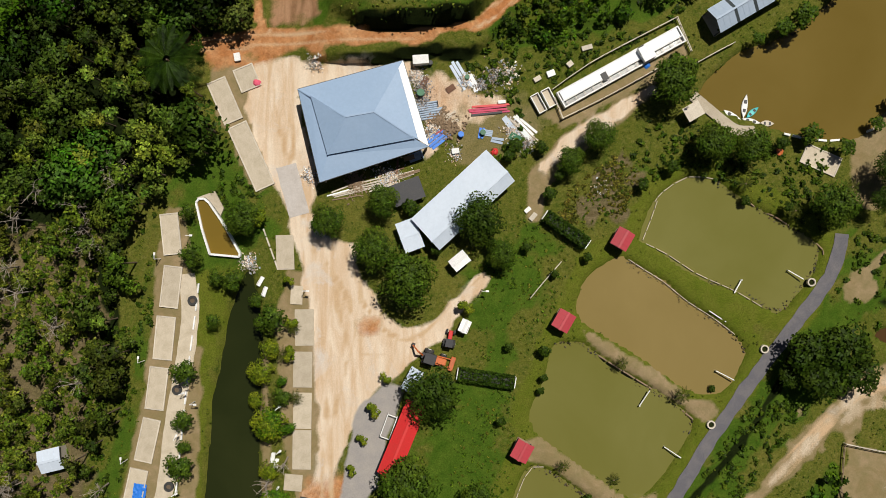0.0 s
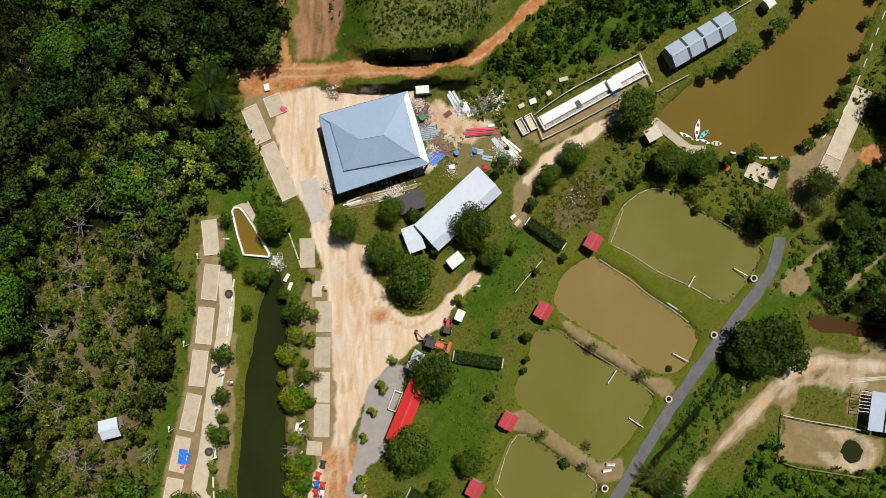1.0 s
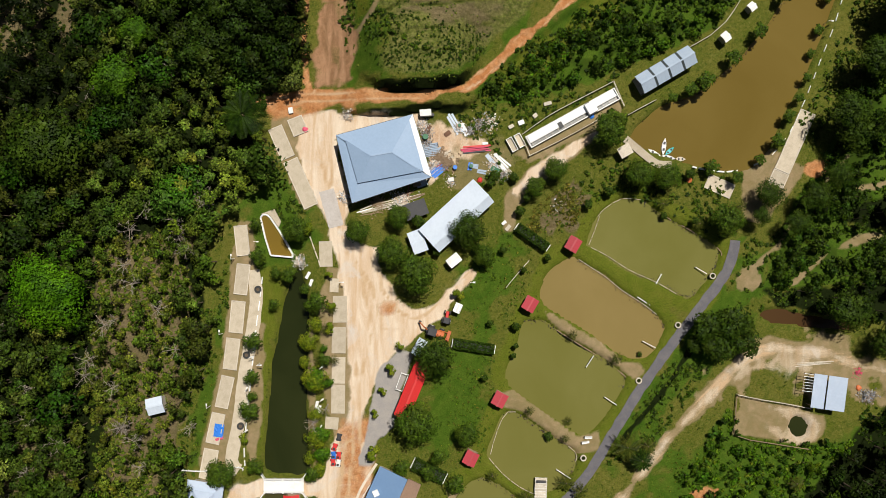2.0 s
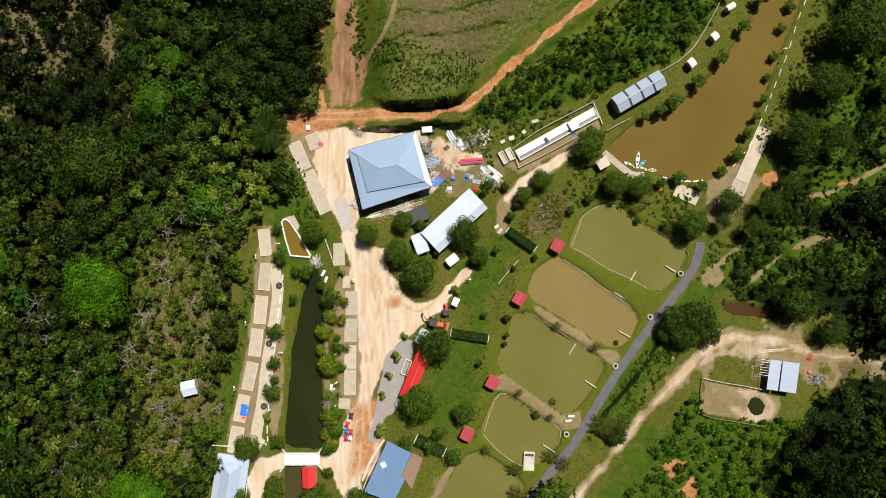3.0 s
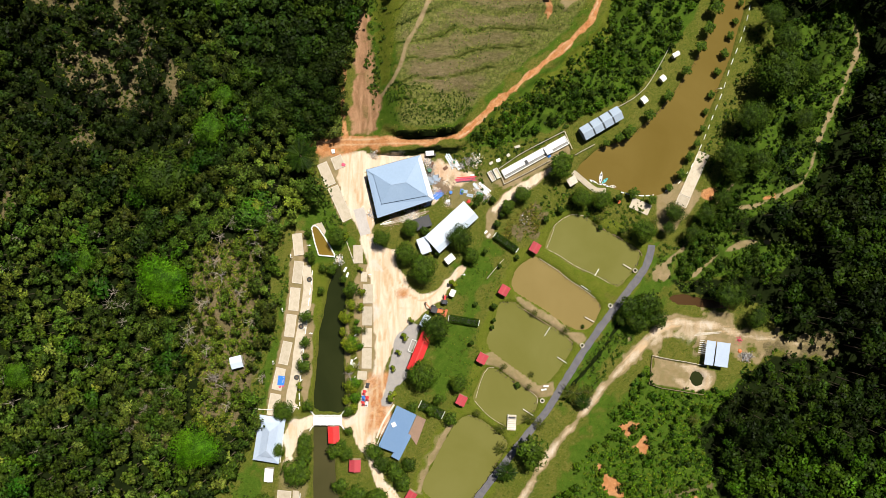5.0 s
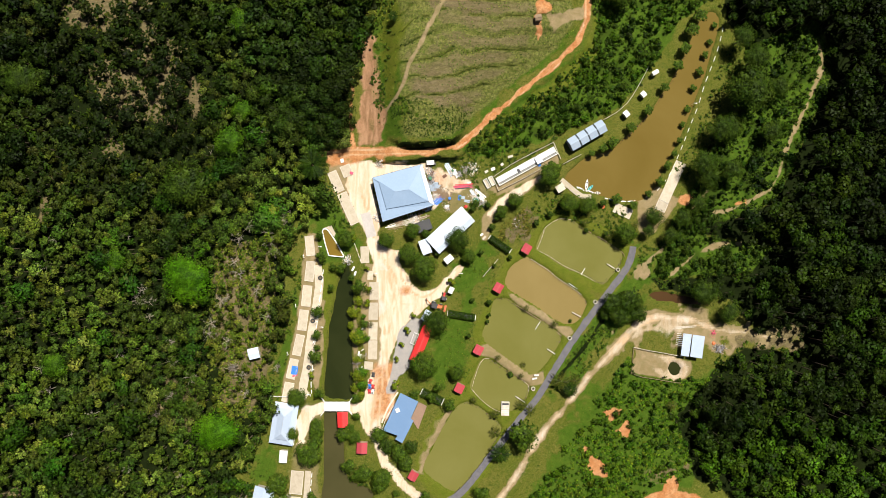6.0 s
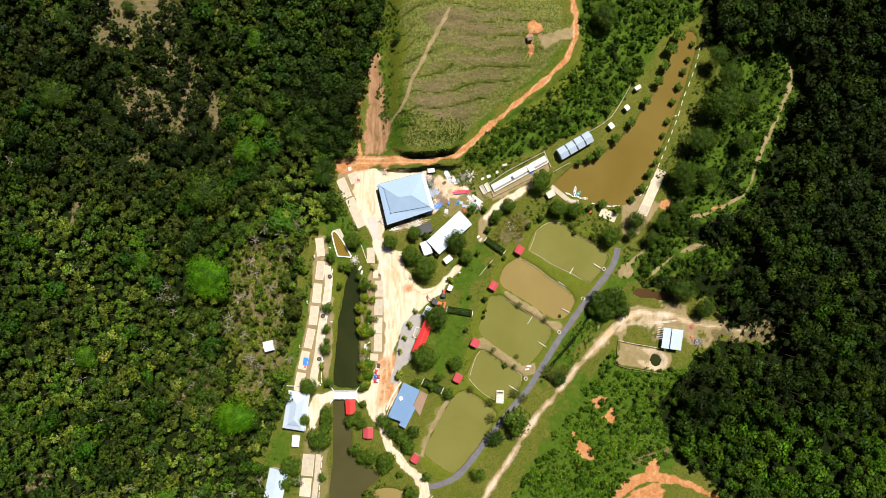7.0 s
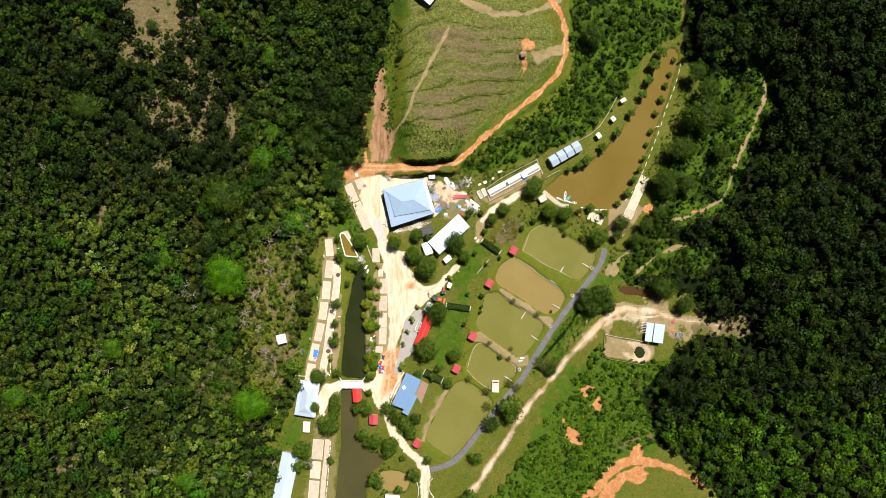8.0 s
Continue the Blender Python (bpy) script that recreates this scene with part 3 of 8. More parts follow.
lush_areas = [
    [(-18.6, 32.2), (-10.5, 32.2), (-12.5, 44.3), (-7.5, 62.6), (-4.6, 78.8), (-18.8, 98.9), (-22.3, 68.6)], [(-8.4, 33.2), (3.7, 34.3), (23.9, 50.5), (41.0, 66.8), (36.0, 68.8), (23.8, 58.6), (11.7, 44.4), (3.7, 37.9)], [(-55.7, -59.0), (-47.6, -59.0), (-50.6, -71.1), (-56.7, -71.1)],
    [(30.0, -43.1), (38.8, -28.2), (49.6, -15.5), (59.4, 1.1), (65.3, 0.1), (63.3, -11.6), (53.5, -23.4), (47.6, -29.7), (39.8, -41.9)], [(-38.0, 17.3), (-32.6, 17.6), (-27.2, 8.0), (-25.8, 2.1), (-30.7, -2.8), (-37.5, -3.8), (-38.5, 8.0)], [(-43.4, -2.8), (-42.2, -2.8), (-47.3, -37.0), (-50.2, -42.9)],
    [(3.6, -3.8), (11.4, 4.1), (15.3, 0.1), (11.4, -11.6), (9.5, -19.4), (9.5, -31.2), (-2.3, -44.9), (-4.2, -25.3), (4.6, -17.5), (5.5, -9.6)],
    [(28.1, 10.9), (35.9, 11.9), (57.4, 3.1), (50.6, -9.6), (35.9, -7.7), (27.1, -0.8)],
    [(-18.8, 98.9), (-12.6, 78.7), (-16.6, 50.4), (-20.6, 38.2), (-22.7, 64.5)], [(7.7, 34.3), (23.9, 49.5), (36.0, 56.6), (44.1, 64.8), (44.1, 42.5), (23.9, 36.4), (13.8, 32.3)],
    [(44.4, -38.5), (84.9, -38.3), (76.9, -70.7), (56.7, -78.9), (20.3, -91.1)],
]

FOREST = {
    "west": [(-170.5, 106.5), (-23.3, 107.0), (-18.7, 82.8), (-21.5, 71.6), (-26.4, 64.5), (-28.3, 50.3), (-28.7, 37.8), (-31.5, 33.3), (-36.4, 32.1), (-38.4, 27.6), (-37.1, 21.6), (-35.5, 16.3), (-39.5, 13.1), (-44.4, 9.4), (-46.8, 5.8), (-47.8, -6.4), (-48.1, -16.5), (-49.1, -22.6), (-52.8, -28.7), (-53.7, -38.8), (-51.5, -43.6), (-53.1, -48.9), (-55.9, -55.4), (-59.1, -60.6), (-63.1, -65.5), (-64.3, -72.4), (-59.1, -71.2), (-61.1, -81.3), (-62.6, -103.5), (-169.8, -103.9)],
    "east": [(87.6, 107.4), (86.5, 72.0), (93.5, 62.9), (92.3, 44.7), (85.4, 38.2), (79.0, 29.3), (76.6, 19.9), (74.6, 10.2), (80.7, 5.4), (100.9, 2.2), (94.9, -5.9), (64.5, -8.0), (66.6, -11.1), (87.8, -14.0), (94.9, -22.1), (108.3, -25.3), (109.1, -30.6), (92.9, -28.2), (84.9, -34.7), (77.2, -42.8), (71.2, -50.9), (75.2, -59.0), (77.7, -69.1), (85.8, -71.5), (97.6, -84.8), (105.3, -103.0), (174.1, -102.8), (173.5, 107.7)],
    "north": [(46.4, 107.3), (45.2, 78.9), (46.5, 68.8), (45.7, 63.1), (34.4, 53.8), (20.7, 42.0), (6.7, 31.8), (9.4, 29.2), (17.5, 29.7), (24.9, 32.3), (34.0, 35.4), (39.1, 38.0), (50.2, 42.7), (54.2, 45.0), (60.3, 51.5), (67.2, 60.8), (72.4, 70.9), (79.7, 75.8), (85.3, 79.1), (85.6, 107.4)],
    "south": [(57.3, -31.1), (59.4, -36.8), (62.6, -38.0), (76.8, -38.3), (82.9, -37.5), (76.8, -42.8), (71.2, -50.9), (75.2, -59.0), (76.5, -67.1), (66.8, -70.8), (57.5, -78.1), (51.0, -91.0), (48.7, -103.2), (14.3, -103.3), (17.9, -89.1), (24.3, -79.4), (34.4, -64.8), (43.2, -53.0), (49.3, -43.3), (53.7, -35.6)],
    "banks": [(66.1, 2.1), (70.6, 10.2), (76.6, 19.9), (84.7, 14.3), (80.7, 5.4), (100.9, 2.2), (94.9, -5.9), (64.5, -7.6)],
}

# ---- the ground: one sheet ----
STEP = 0.7
gx, gy = np.arange(-186, 186.01, STEP), np.arange(-108, 108.01, STEP)
X, Y = np.meshgrid(gx, gy)
wob = (lattice(X, Y, 2.6, 3) - 0.5) * 1.3 + (lattice(X, Y, 0.9, 4) - 0.5) * 0.7
zones = {k: np.zeros(X.shape) for k in ("lush", "turf", "slope", "floor", "litter", "worn", "clay", "sand", "gully", "rut", "gravel")}


def lay(name, line, width=None, edge=0.5, rough=1.0):
    s = near(X, Y, line, width)
    zones[name] = np.maximum(zones[name], soft(s + wob * rough, -edge, edge))


for q in lush_areas:
    lay("lush", q, None, 3.5, 5.0)
for key in ("pond_1", "pond_2", "pond_3", "pond_4", "pond_5"):
    around = near(X, Y, curve_points(ponds[key][0], True, 2.0), None)
    zones["turf"] = np.maximum(zones["turf"], soft(around + wob * 1.6, -4.5, -2.0))
for q in hill_turf:
    lay("turf", q, None, 2.0, 2.5)
for q in litter_patches:
    lay("litter", q, None, 1.5, 3.0)
for q in worn_areas:
    lay("worn", q, None, 0.6, 0.8)
for k, (q, w) in enumerate(tracks):
    if k < 2:
        lay("worn", q, [a * 1.1 for a in w], 0.6, 0.9)
        zones["sand"] = np.maximum(zones["sand"], 0.56 * soft(near(X, Y, q, [a * 0.7 for a in w]) + wob * 0.9, -0.9, 0.9))
    else:
        lay("worn" if k > 3 else "sand", q, w, 0.6, 0.35 if k == 5 else 0.9)
lay("worn", EAST_YARD, None, 2.0, 5.0)
for q in dry_lawns:
    zones["worn"] = np.maximum(zones["worn"], 0.5 * soft(near(X, Y, q, None) + wob * 2.0, -1.5, 1.5))
zones["sand"] = np.maximum(zones["sand"], 0.47 * soft(near(X, Y, EAST_SAND, None) + wob * 2.5, -1.5, 1.5))
s = soft(near(X, Y, ERODED, None) + wob * 1.6, -1.6, 1.0) * (0.6 + 0.4 * soft(lattice(X, Y, 3.0, 51) * 0.6 + lattice(X, Y, 1.3, 52) * 0.4, 0.2, 0.5))
zones["gully"] = 0.95 * s
lay("worn", [(31.5, 71.2), (35.1, 72.8), (39.6, 74.0), (44.0, 75.3), (44.2, 71.6), (40.0, 70.8), (35.6, 67.6), (33.5, 67.1)], None, 0.8, 1.5)
for q, w in clay_roads:
    lay("clay", q, w, 0.5, 0.8)
for q in dug_patches:
    lay("clay", q, None, 0.6, 1.2)
lay("sand", clay_yard, None, 1.0, 2.5)
zones["sand"] = np.maximum(zones["sand"], 0.5 * soft(near(X, Y, pen_ring, None) + wob * 1.2, -0.8, 0.8))
lay("sand", sand_yard, None, 0.6, 0.8)
s = soft(near(X, Y, clay_yard, None) + wob * 2.0, -1.5, 2.0)
zones["clay"] = np.maximum(zones["clay"], 0.66 * s)
s = soft(near(X, Y, [(-4.7, 26.6), (5.5, 25.1), (11.4, 22.2), (16.3, 18.3), (12.4, 13.9), (7.5, 10.9), (3.1, 11.9), (-1.3, 15.3), (-3.8, 19.7)], None) + wob * 3.0, -2.0, 2.5)
zones["worn"] = np.maximum(zones["worn"], 0.52 * s)
lay("sand", [(-28.6, -46.1), (-24.5, -45.7), (-22.6, -39.6), (-21.1, -35.8), (-17.0, -35.8), (-17.0, -39.6), (-18.8, -47.0), (-20.3, -51.7), (-21.1, -56.4), (-23.5, -54.9), (-24.8, -49.7), (-28.2, -48.6)], None, 0.5, 0.7)
lay("sand", [(-43.9, -49.3), (-41.3, -47.1), (-35.3, -45.6), (-35.3, -48.6), (-38.7, -49.7), (-40.5, -54.6), (-41.3, -58.7), (-43.9, -58.3)], None, 0.6, 1.0)
s = soft(near(X, Y, [(-36.5, 27.2), (-33.6, 30.1), (-28.5, 30.0), (-23.4, 31.2), (-16.4, 29.9), (-17.0, 27.6), (-22.4, 28.1), (-28.5, 26.3), (-33.6, 25.1)], None) + wob * 2.0, -1.5, 1.5)
zones["clay"] = np.maximum(zones["clay"], 0.7 * s)
lay("gravel", gravel_yard, None, 0.6, 0.6)
lay("clay", [(-20.9, -33.1), (-14.0, -33.1), (-14.0, -44.9), (-14.0, -50.7), (-21.4, -50.7)], None, 2.5, 1.5)
lay("clay", [(-13.2, -11.6), (-11.6, -10.1), (-9.1, -10.1), (-9.1, -13.1), (-12.6, -14.0)], None, 1.2, 1.0)
for q, half in [(q, 0.85) for q, _ in tracks[:2] + tracks[3:4]] + [(clay_roads[0][0], 0.8), (clay_roads[1][0], 0.9)] + [(r, 0.0) for r in
        ([(-25.8, 28.5), (-24.8, 20.7), (-23.3, 13.8), (-20.4, 4.1), (-18.9, -3.8), (-17.9, -11.6), (-17.5, -19.4), (-17.6, -27.3), (-17.9, -35.1), (-17.5, -42.9)], [(-21.9, 25.6), (-22.6, 18.7), (-21.9, 12.9)], [(-16.8, -2.8), (-15.5, -9.6), (-14.0, -15.5), (-16.0, -23.3), (-16.8, -31.2), (-16.2, -40.0)],
         [(-13.0, -0.8), (-12.1, -7.7), (-8.2, -12.6), (-3.8, -13.1), (1.6, -7.7), (5.5, -4.0)], [(-18.9, 0.1), (-14.0, -7.7), (-12.1, -15.5), (-8.2, -15.5)])]:
    d = np.abs(-along_by(X, Y, curve_points(q, False, 3.0), 0.0) - half) + wob * 0.25
    zones["rut"] = np.maximum(zones["rut"], np.exp(-(d / 0.42) ** 2) * (0.35 + 0.65 * lattice(X, Y, 4, 15)))
zones["rut"] *= np.maximum.reduce([zones["sand"] * 1.0, zones["clay"] * 0.9, zones["worn"] * 0.85])
zones["sand"] *= 1 - 0.7 * zones["clay"] * (lattice(X, Y, 5, 11) > 0.25)

Z = (lattice(X, Y, 9, 1) - 0.5) * 0.25 + (lattice(X, Y, 2.2, 2) - 0.5) * 0.08
Z += 2.8 * soft(near(X, Y, upland, None) + wob * 0.25, -0.4, 0.4) * soft(X, -24, -13) * (1 - 0.6 * soft(X, 2, 10))
up = near(X, Y, hill, None)
steep = soft(X, -19, -8) * (1 - soft(X, 1, 9))
Z += 4.4 * (steep * soft(up + wob * 0.25, -0.35, 0.45) + (1 - steep) * soft(up, 0, 16)) + 0.06 * np.clip(up, 0, 60)
zones["slope"] = np.maximum(zones["slope"], soft(up + wob, 0.5, 3.5) * soft(X + 6 * (lattice(X, Y, 6, 71) - 0.5), -15, -8))
# canopy shade painted into the litter ground under both woods
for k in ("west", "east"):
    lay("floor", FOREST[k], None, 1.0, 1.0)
VALLEY = [(92.6, 62.9), (114.5, 71.1), (119.5, 60.0), (118.5, 53.9), (111.5, 37.0), (107.0, 26.0), (101.5, 16.0), (93.0, 11.5), (80.7, 9.0), (74.6, 10.2), (76.6, 19.9), (85.4, 38.2), (92.3, 44.7)]
zones["floor"] *= 1 - soft(near(X, Y, VALLEY, None), -1, 1)
lay("lush", VALLEY, None, 1.0, 1.0)
# the same painted shade, in patches, under valley and thicket scrub
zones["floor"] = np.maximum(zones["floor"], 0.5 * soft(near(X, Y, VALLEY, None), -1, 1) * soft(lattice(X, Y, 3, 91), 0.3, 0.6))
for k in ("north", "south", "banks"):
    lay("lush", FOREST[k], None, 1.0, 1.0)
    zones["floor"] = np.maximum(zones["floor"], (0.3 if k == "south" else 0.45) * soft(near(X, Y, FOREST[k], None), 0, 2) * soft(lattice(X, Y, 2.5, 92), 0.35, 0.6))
ditch = [(52.3, -13.6), (49.1, -20.4), (46.9, -24.3), (44.2, -28.0), (40.8, -32.2), (37.4, -36.1), (33.9, -41.9)]
# the ditch line takes the near-black tone too
lay("floor", ditch, 0.9, 0.4, 0.6)
terrace = ((Y - 0.06 * X + 0.002 * (X - 15) ** 2 + 5.0 * lattice(X, Y, 17, 7) + 1.6 * lattice(X, Y, 4, 9)) / 5.2) % 1
Z += soft(up, 2, 5) * (0.9 * soft(terrace, 0.0, 0.10) - 0.9 * terrace) * (0.3 + 0.9 * lattice(X, Y, 7, 19))
zones["litter"] = np.maximum(zones["litter"] * (up < 2), soft(near(X, Y, stubble, None) + 6 * (lattice(X, Y, 8, 12) - 0.5) + 7 * (lattice(X, Y, 2.5, 14) - 0.5) + 4 * (lattice(X, Y, 1.1, 16) - 0.5), -2, 7) * 0.6 * (0.45 + 0.55 * soft(0.5 - np.abs(terrace - 0.5), 0.05, 0.3)))
for q in ([(-7.6, 76.7), (3.5, 80.8), (15.7, 77.8), (19.8, 70.7), (9.7, 68.3), (1.5, 70.7)], [(-9.5, 53.4), (1.6, 54.5), (11.7, 48.4), (11.8, 41.4), (1.6, 41.8), (-8.5, 44.8)]):
    zones["litter"] = np.maximum(zones["litter"], 0.7 * soft(near(X, Y, q, None) + 5 * (lattice(X, Y, 4, 81) - 0.5) + 2 * wob, -3.0, 3.0))
contour = np.exp(-((np.minimum(terrace, 1 - terrace) * 5.2) / 0.42) ** 2) * soft(lattice(X, Y, 5, 33), 0.25, 0.5) * soft(up, 3, 6)
zones["litter"] *= 1 - 0.9 * contour
zones["slope"] *= 1 - 0.6 * contour
zones["floor"] = np.maximum(zones["floor"], 0.58 * contour)
# shadow of the hill bank painted near-black along its steep face
face = soft(1.1 - np.abs(up), 0, 0.5) * steep
zones["floor"] = np.maximum(zones["floor"], face)
for k in ("clay", "sand", "rut", "worn", "gully"):
    zones[k] *= 1 - face
# painted shadow band along the lower cut south of the clay road
cut = np.abs(near(X, Y, upland, None) + 0.2)
zones["floor"] = np.maximum(zones["floor"], soft(1.0 - cut, 0, 0.5) * soft(X, -18, -12) * (1 - soft(X, 2, 8)))
side = soft(0.9 - cut, 0, 0.4) * soft(X, -14, -9) * (1 - soft(X, 3, 7))
for k in ("clay", "sand", "rut", "worn"):
    zones[k] *= 1 - side
Z -= 0.5 * np.exp(-(np.minimum(along_by(X, Y, ditch, 0.0), 0) / 0.6) ** 2)
for outline, level, _ in ponds.values():
    s = near(X, Y, curve_points(outline, True, 2.0), None)
    k = soft(s + wob * 0.3, -0.55, 0.45)
    Z = Z * (1 - k) + (level - 0.9) * k


def ground_height(x, y):
    i = min(max(int(round((x - gx[0]) / STEP)), 0), len(gx) - 1)
    j = min(max(int(round((y - gy[0]) / STEP)), 0), len(gy) - 1)
    return float(Z[j, i])


def sheet(name, keep, label, category):
    """Those faces of the sheet that belong to one kind of ground, with the zone weights."""
    ny, nx = X.shape
    idx = np.arange(nx * ny).reshape(ny, nx)
    quads = np.stack([idx[:-1, :-1], idx[:-1, 1:], idx[1:, 1:], idx[1:, :-1]], -1)[keep]
    used, inv = np.unique(quads, return_inverse=True)
    co = np.stack([X.ravel()[used], Y.ravel()[used], Z.ravel()[used]], -1)
    me = bpy.data.meshes.new(name)
    nf = len(quads)
    me.vertices.add(len(used))
    me.vertices.foreach_set("co", co.ravel())
    me.loops.add(nf * 4)
    me.loops.foreach_set("vertex_index", inv.ravel().astype(np.int32))
    me.polygons.add(nf)
    me.polygons.foreach_set("loop_start", np.arange(0, nf * 4, 4, dtype=np.int32))
    me.polygons.foreach_set("use_smooth", np.ones(nf, bool))
    for k, w in zones.items():
        a = me.attributes.new(k, "FLOAT", "POINT")
        a.data.foreach_set("value", w.ravel()[used].astype(np.float32))
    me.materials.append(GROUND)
    me.update(calc_edges=True)
    return tagged(new(name, me), label, category, kind="structure")


def of_faces(w):
    return (w[:-1, :-1] + w[1:, 1:] + w[:-1, 1:] + w[1:, :-1]) / 4


f_clay, f_sand, f_gravel = of_faces(zones["clay"]) > 0.5, of_faces(zones["sand"]) > 0.5, of_faces(zones["gravel"]) > 0.5
sheet("gravel_yard", f_gravel, "grey gravel yard beside the red-roofed building", "gravel")
sheet("dirt_road", f_clay & ~f_gravel, "rutted orange clay road and bare earth", "dirt road")
f_east = of_faces(X) > 14
sheet("sand_yard", f_sand & ~f_clay & ~f_gravel & ~f_east, "pale sandy yard and unpaved drive", "yard")
sheet("sand_track", f_sand & ~f_clay & ~f_gravel & f_east, "pale sandy unpaved track and bare earth", "track")
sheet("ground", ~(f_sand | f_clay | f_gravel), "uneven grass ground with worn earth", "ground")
bm = bmesh.new()
E0, E1, F0, F1, FAR = gx[0], gx[-1], gy[0], gy[-1], 2600
ring_in = [bm.verts.new((x, y, -0.15)) for x, y in ((E0 + 0.6, F0 + 0.6), (E1 - 0.6, F0 + 0.6), (E1 - 0.6, F1 - 0.6), (E0 + 0.6, F1 - 0.6))]
ring_out = [bm.verts.new((x, y, -0.15)) for x, y in ((-FAR, -FAR), (FAR, -FAR), (FAR, FAR), (-FAR, FAR))]
for k in range(4):
    bm.faces.new((ring_in[k], ring_out[k], ring_out[(k + 1) % 4], ring_in[(k + 1) % 4]))
tagged(part("ground_beyond", bm, GROUND), "grass and scrub ground running to the horizon", "ground", kind="structure")

# ---- water ----
water_looks = {"pond_1": "still olive-green fish pond", "pond_2": "muddy tan fish pond", "pond_3": "olive-green fish pond with white pipes", "pond_4": "olive-green fish pond beside the asphalt lane",
               "pond_5": "long olive-green fish pond", "lake": "long ochre-brown lake", "canal": "dark green still canal", "lower_canal": "brown canal below the bridge", "side_pond": "shallow tan side pond", "mud_pool": "dark muddy pool under trees", "pen_pool": "small muddy pool in a pen"}
for name, (outline, level, material) in ponds.items():
    c = curve_points(outline, True, 1.5)
    mid = c.mean(0)
    bm = bmesh.new()
    out = c + (c - mid) / np.hypot(*(c - mid).T)[:, None] * 0.6
    bm.faces.new([bm.verts.new((a, b, level)) for a, b in out])
    bmesh.ops.triangulate(bm, faces=bm.faces[:])
    bm.normal_update()
    if sum(f.normal.z for f in bm.faces) < 0:
        bmesh.ops.reverse_faces(bm, faces=bm.faces[:])
    me = bpy.data.meshes.new(name)
    bm.to_mesh(me)
    bm.free()
    me.materials.append(material)
    tagged(new("water_" + name, me), water_looks[name], "water", kind="structure")


def rim_lumps(line, level, seed, label):
    """Mud lumps and stones along a waterline, one mesh."""
    g = random.Random(seed)
    vs, fs = [], []
    for x, y in curve_points(line, False, 0.32):
        for _ in range(3):
            w = g.uniform(0.05, 0.2) * (1.0 + 0.8 * noise.noise((x * 0.4, y * 0.4, seed)))
            m = pose(x + g.gauss(0, 0.3), y + g.gauss(0, 0.3), level + g.uniform(-0.05, 0.16), g.uniform(0, 360), g.uniform(0, 360), g.uniform(0, 360)) @ Matrix.Diagonal((w, w * g.uniform(0.5, 1.0), w * g.uniform(0.4, 0.9), 1))
            b = len(vs)
            vs += [m @ Vector(v) for v in ((1, 0, 0), (-1, 0, 0), (0, 1, 0), (0, -1, 0), (0, 0, 1), (0, 0, -1))]
            fs += [tuple(b + k for k in f) for f in ((0, 2, 4), (2, 1, 4), (1, 3, 4), (3, 0, 4), (2, 0, 5), (1, 2, 5), (3, 1, 5), (0, 3, 5))]
    return tagged(new("pond_rim", mesh_of("pond_rim", vs, fs, RIM_MUD)), label, "mud bank", kind="stuff")


RIM_MUD = plain("rim_mud", (0.11, 0.088, 0.048), (0.06, 0.058, 0.026), 0.95, grain=5, stain=1.4, each=0, island=True)
for key, first, last, label in (("pond_1", 1, 12, "dark overgrown mud bank round the green pond"), ("pond_2", 12, 19, "stony mud bank of the tan pond"), ("pond_3", 0, 8, "dark mud bank of the green pond"), ("pond_4", 1, 9, "dark mud bank of the small pond"), ("pond_5", 0, 12, "dark mud bank of the long pond"), ("lake", 1, 9, "muddy lake bank with roots")):
    rim_lumps(ponds[key][0][first:last], ponds[key][1], first + last, label)


def ribbon(name, line, width, material, label, category, lift=0.06, wobble=0.0, step=0.8):
    """A paved strip with a thickness and slightly uneven edges that follows the ground."""
    c = curve_points(line, False, step)
    d = np.gradient(c, axis=0)
    d /= np.hypot(*d.T)[:, None]
    n = np.stack([-d[:, 1], d[:, 0]], -1)
    vs, fs = [], []
    for k, (p, q) in enumerate(zip(c, n)):
        for side in (-1, 1):
            w = width / 2 + wobble * (noise.noise((p[0] * 0.6, p[1] * 0.6, side * 7)) )
            x, y = p + q * side * w
            z = max(ground_height(x, y), ground_height(*p)) + lift
            vs += [(x, y, z), (x, y, z - lift - 0.3)]
    for k in range(len(c) - 1):
        a, b = 4 * k, 4 * k + 4
        fs += [(a, b, b + 2, a + 2), (a + 1, b + 1, b, a), (a + 2, b + 2, b + 3, a + 3)]
    ob = new(name, mesh_of(name, vs, [tuple(reversed(f)) for f in fs], material))
    return tagged(ob, label, category, kind="structure")


lane = [(58.4, 2.1), (58.0, -0.6), (56.6, -4.2), (53.4, -8.8), (50.7, -12.2), (47.8, -16.0), (43.7, -21.6), (38.6, -29.0), (33.9, -36.6), (29.1, -44.4), (23.6, -51.1), (18.6, -57.6), (14.1, -63.2), (9.3, -69.6), (5.1, -74.0), (0.0, -76.4), (-4.0, -77.3)]
ribbon("road", lane, 2.0, ASPHALT, "narrow grey asphalt lane with worn edges", "road", 0.07, 0.25)
paved_walk = [(-37.9, -3.8), (-37.3, -9.6), (-38.3, -17.5), (-39.7, -25.3), (-40.8, -34.1), (-42.2, -41.9)] + [(-40.8, -43.9)]
ribbon("pavement", paved_walk, 2.6, CONCRETE, "pale concrete footpath beside the camping pads", "path", 0.05, 0.15)
row_path = [(-40.5, -66.6), (-41.1, -74.1), (-41.9, -81.2), (-42.4, -89.3), (-43.0, -97.4)]
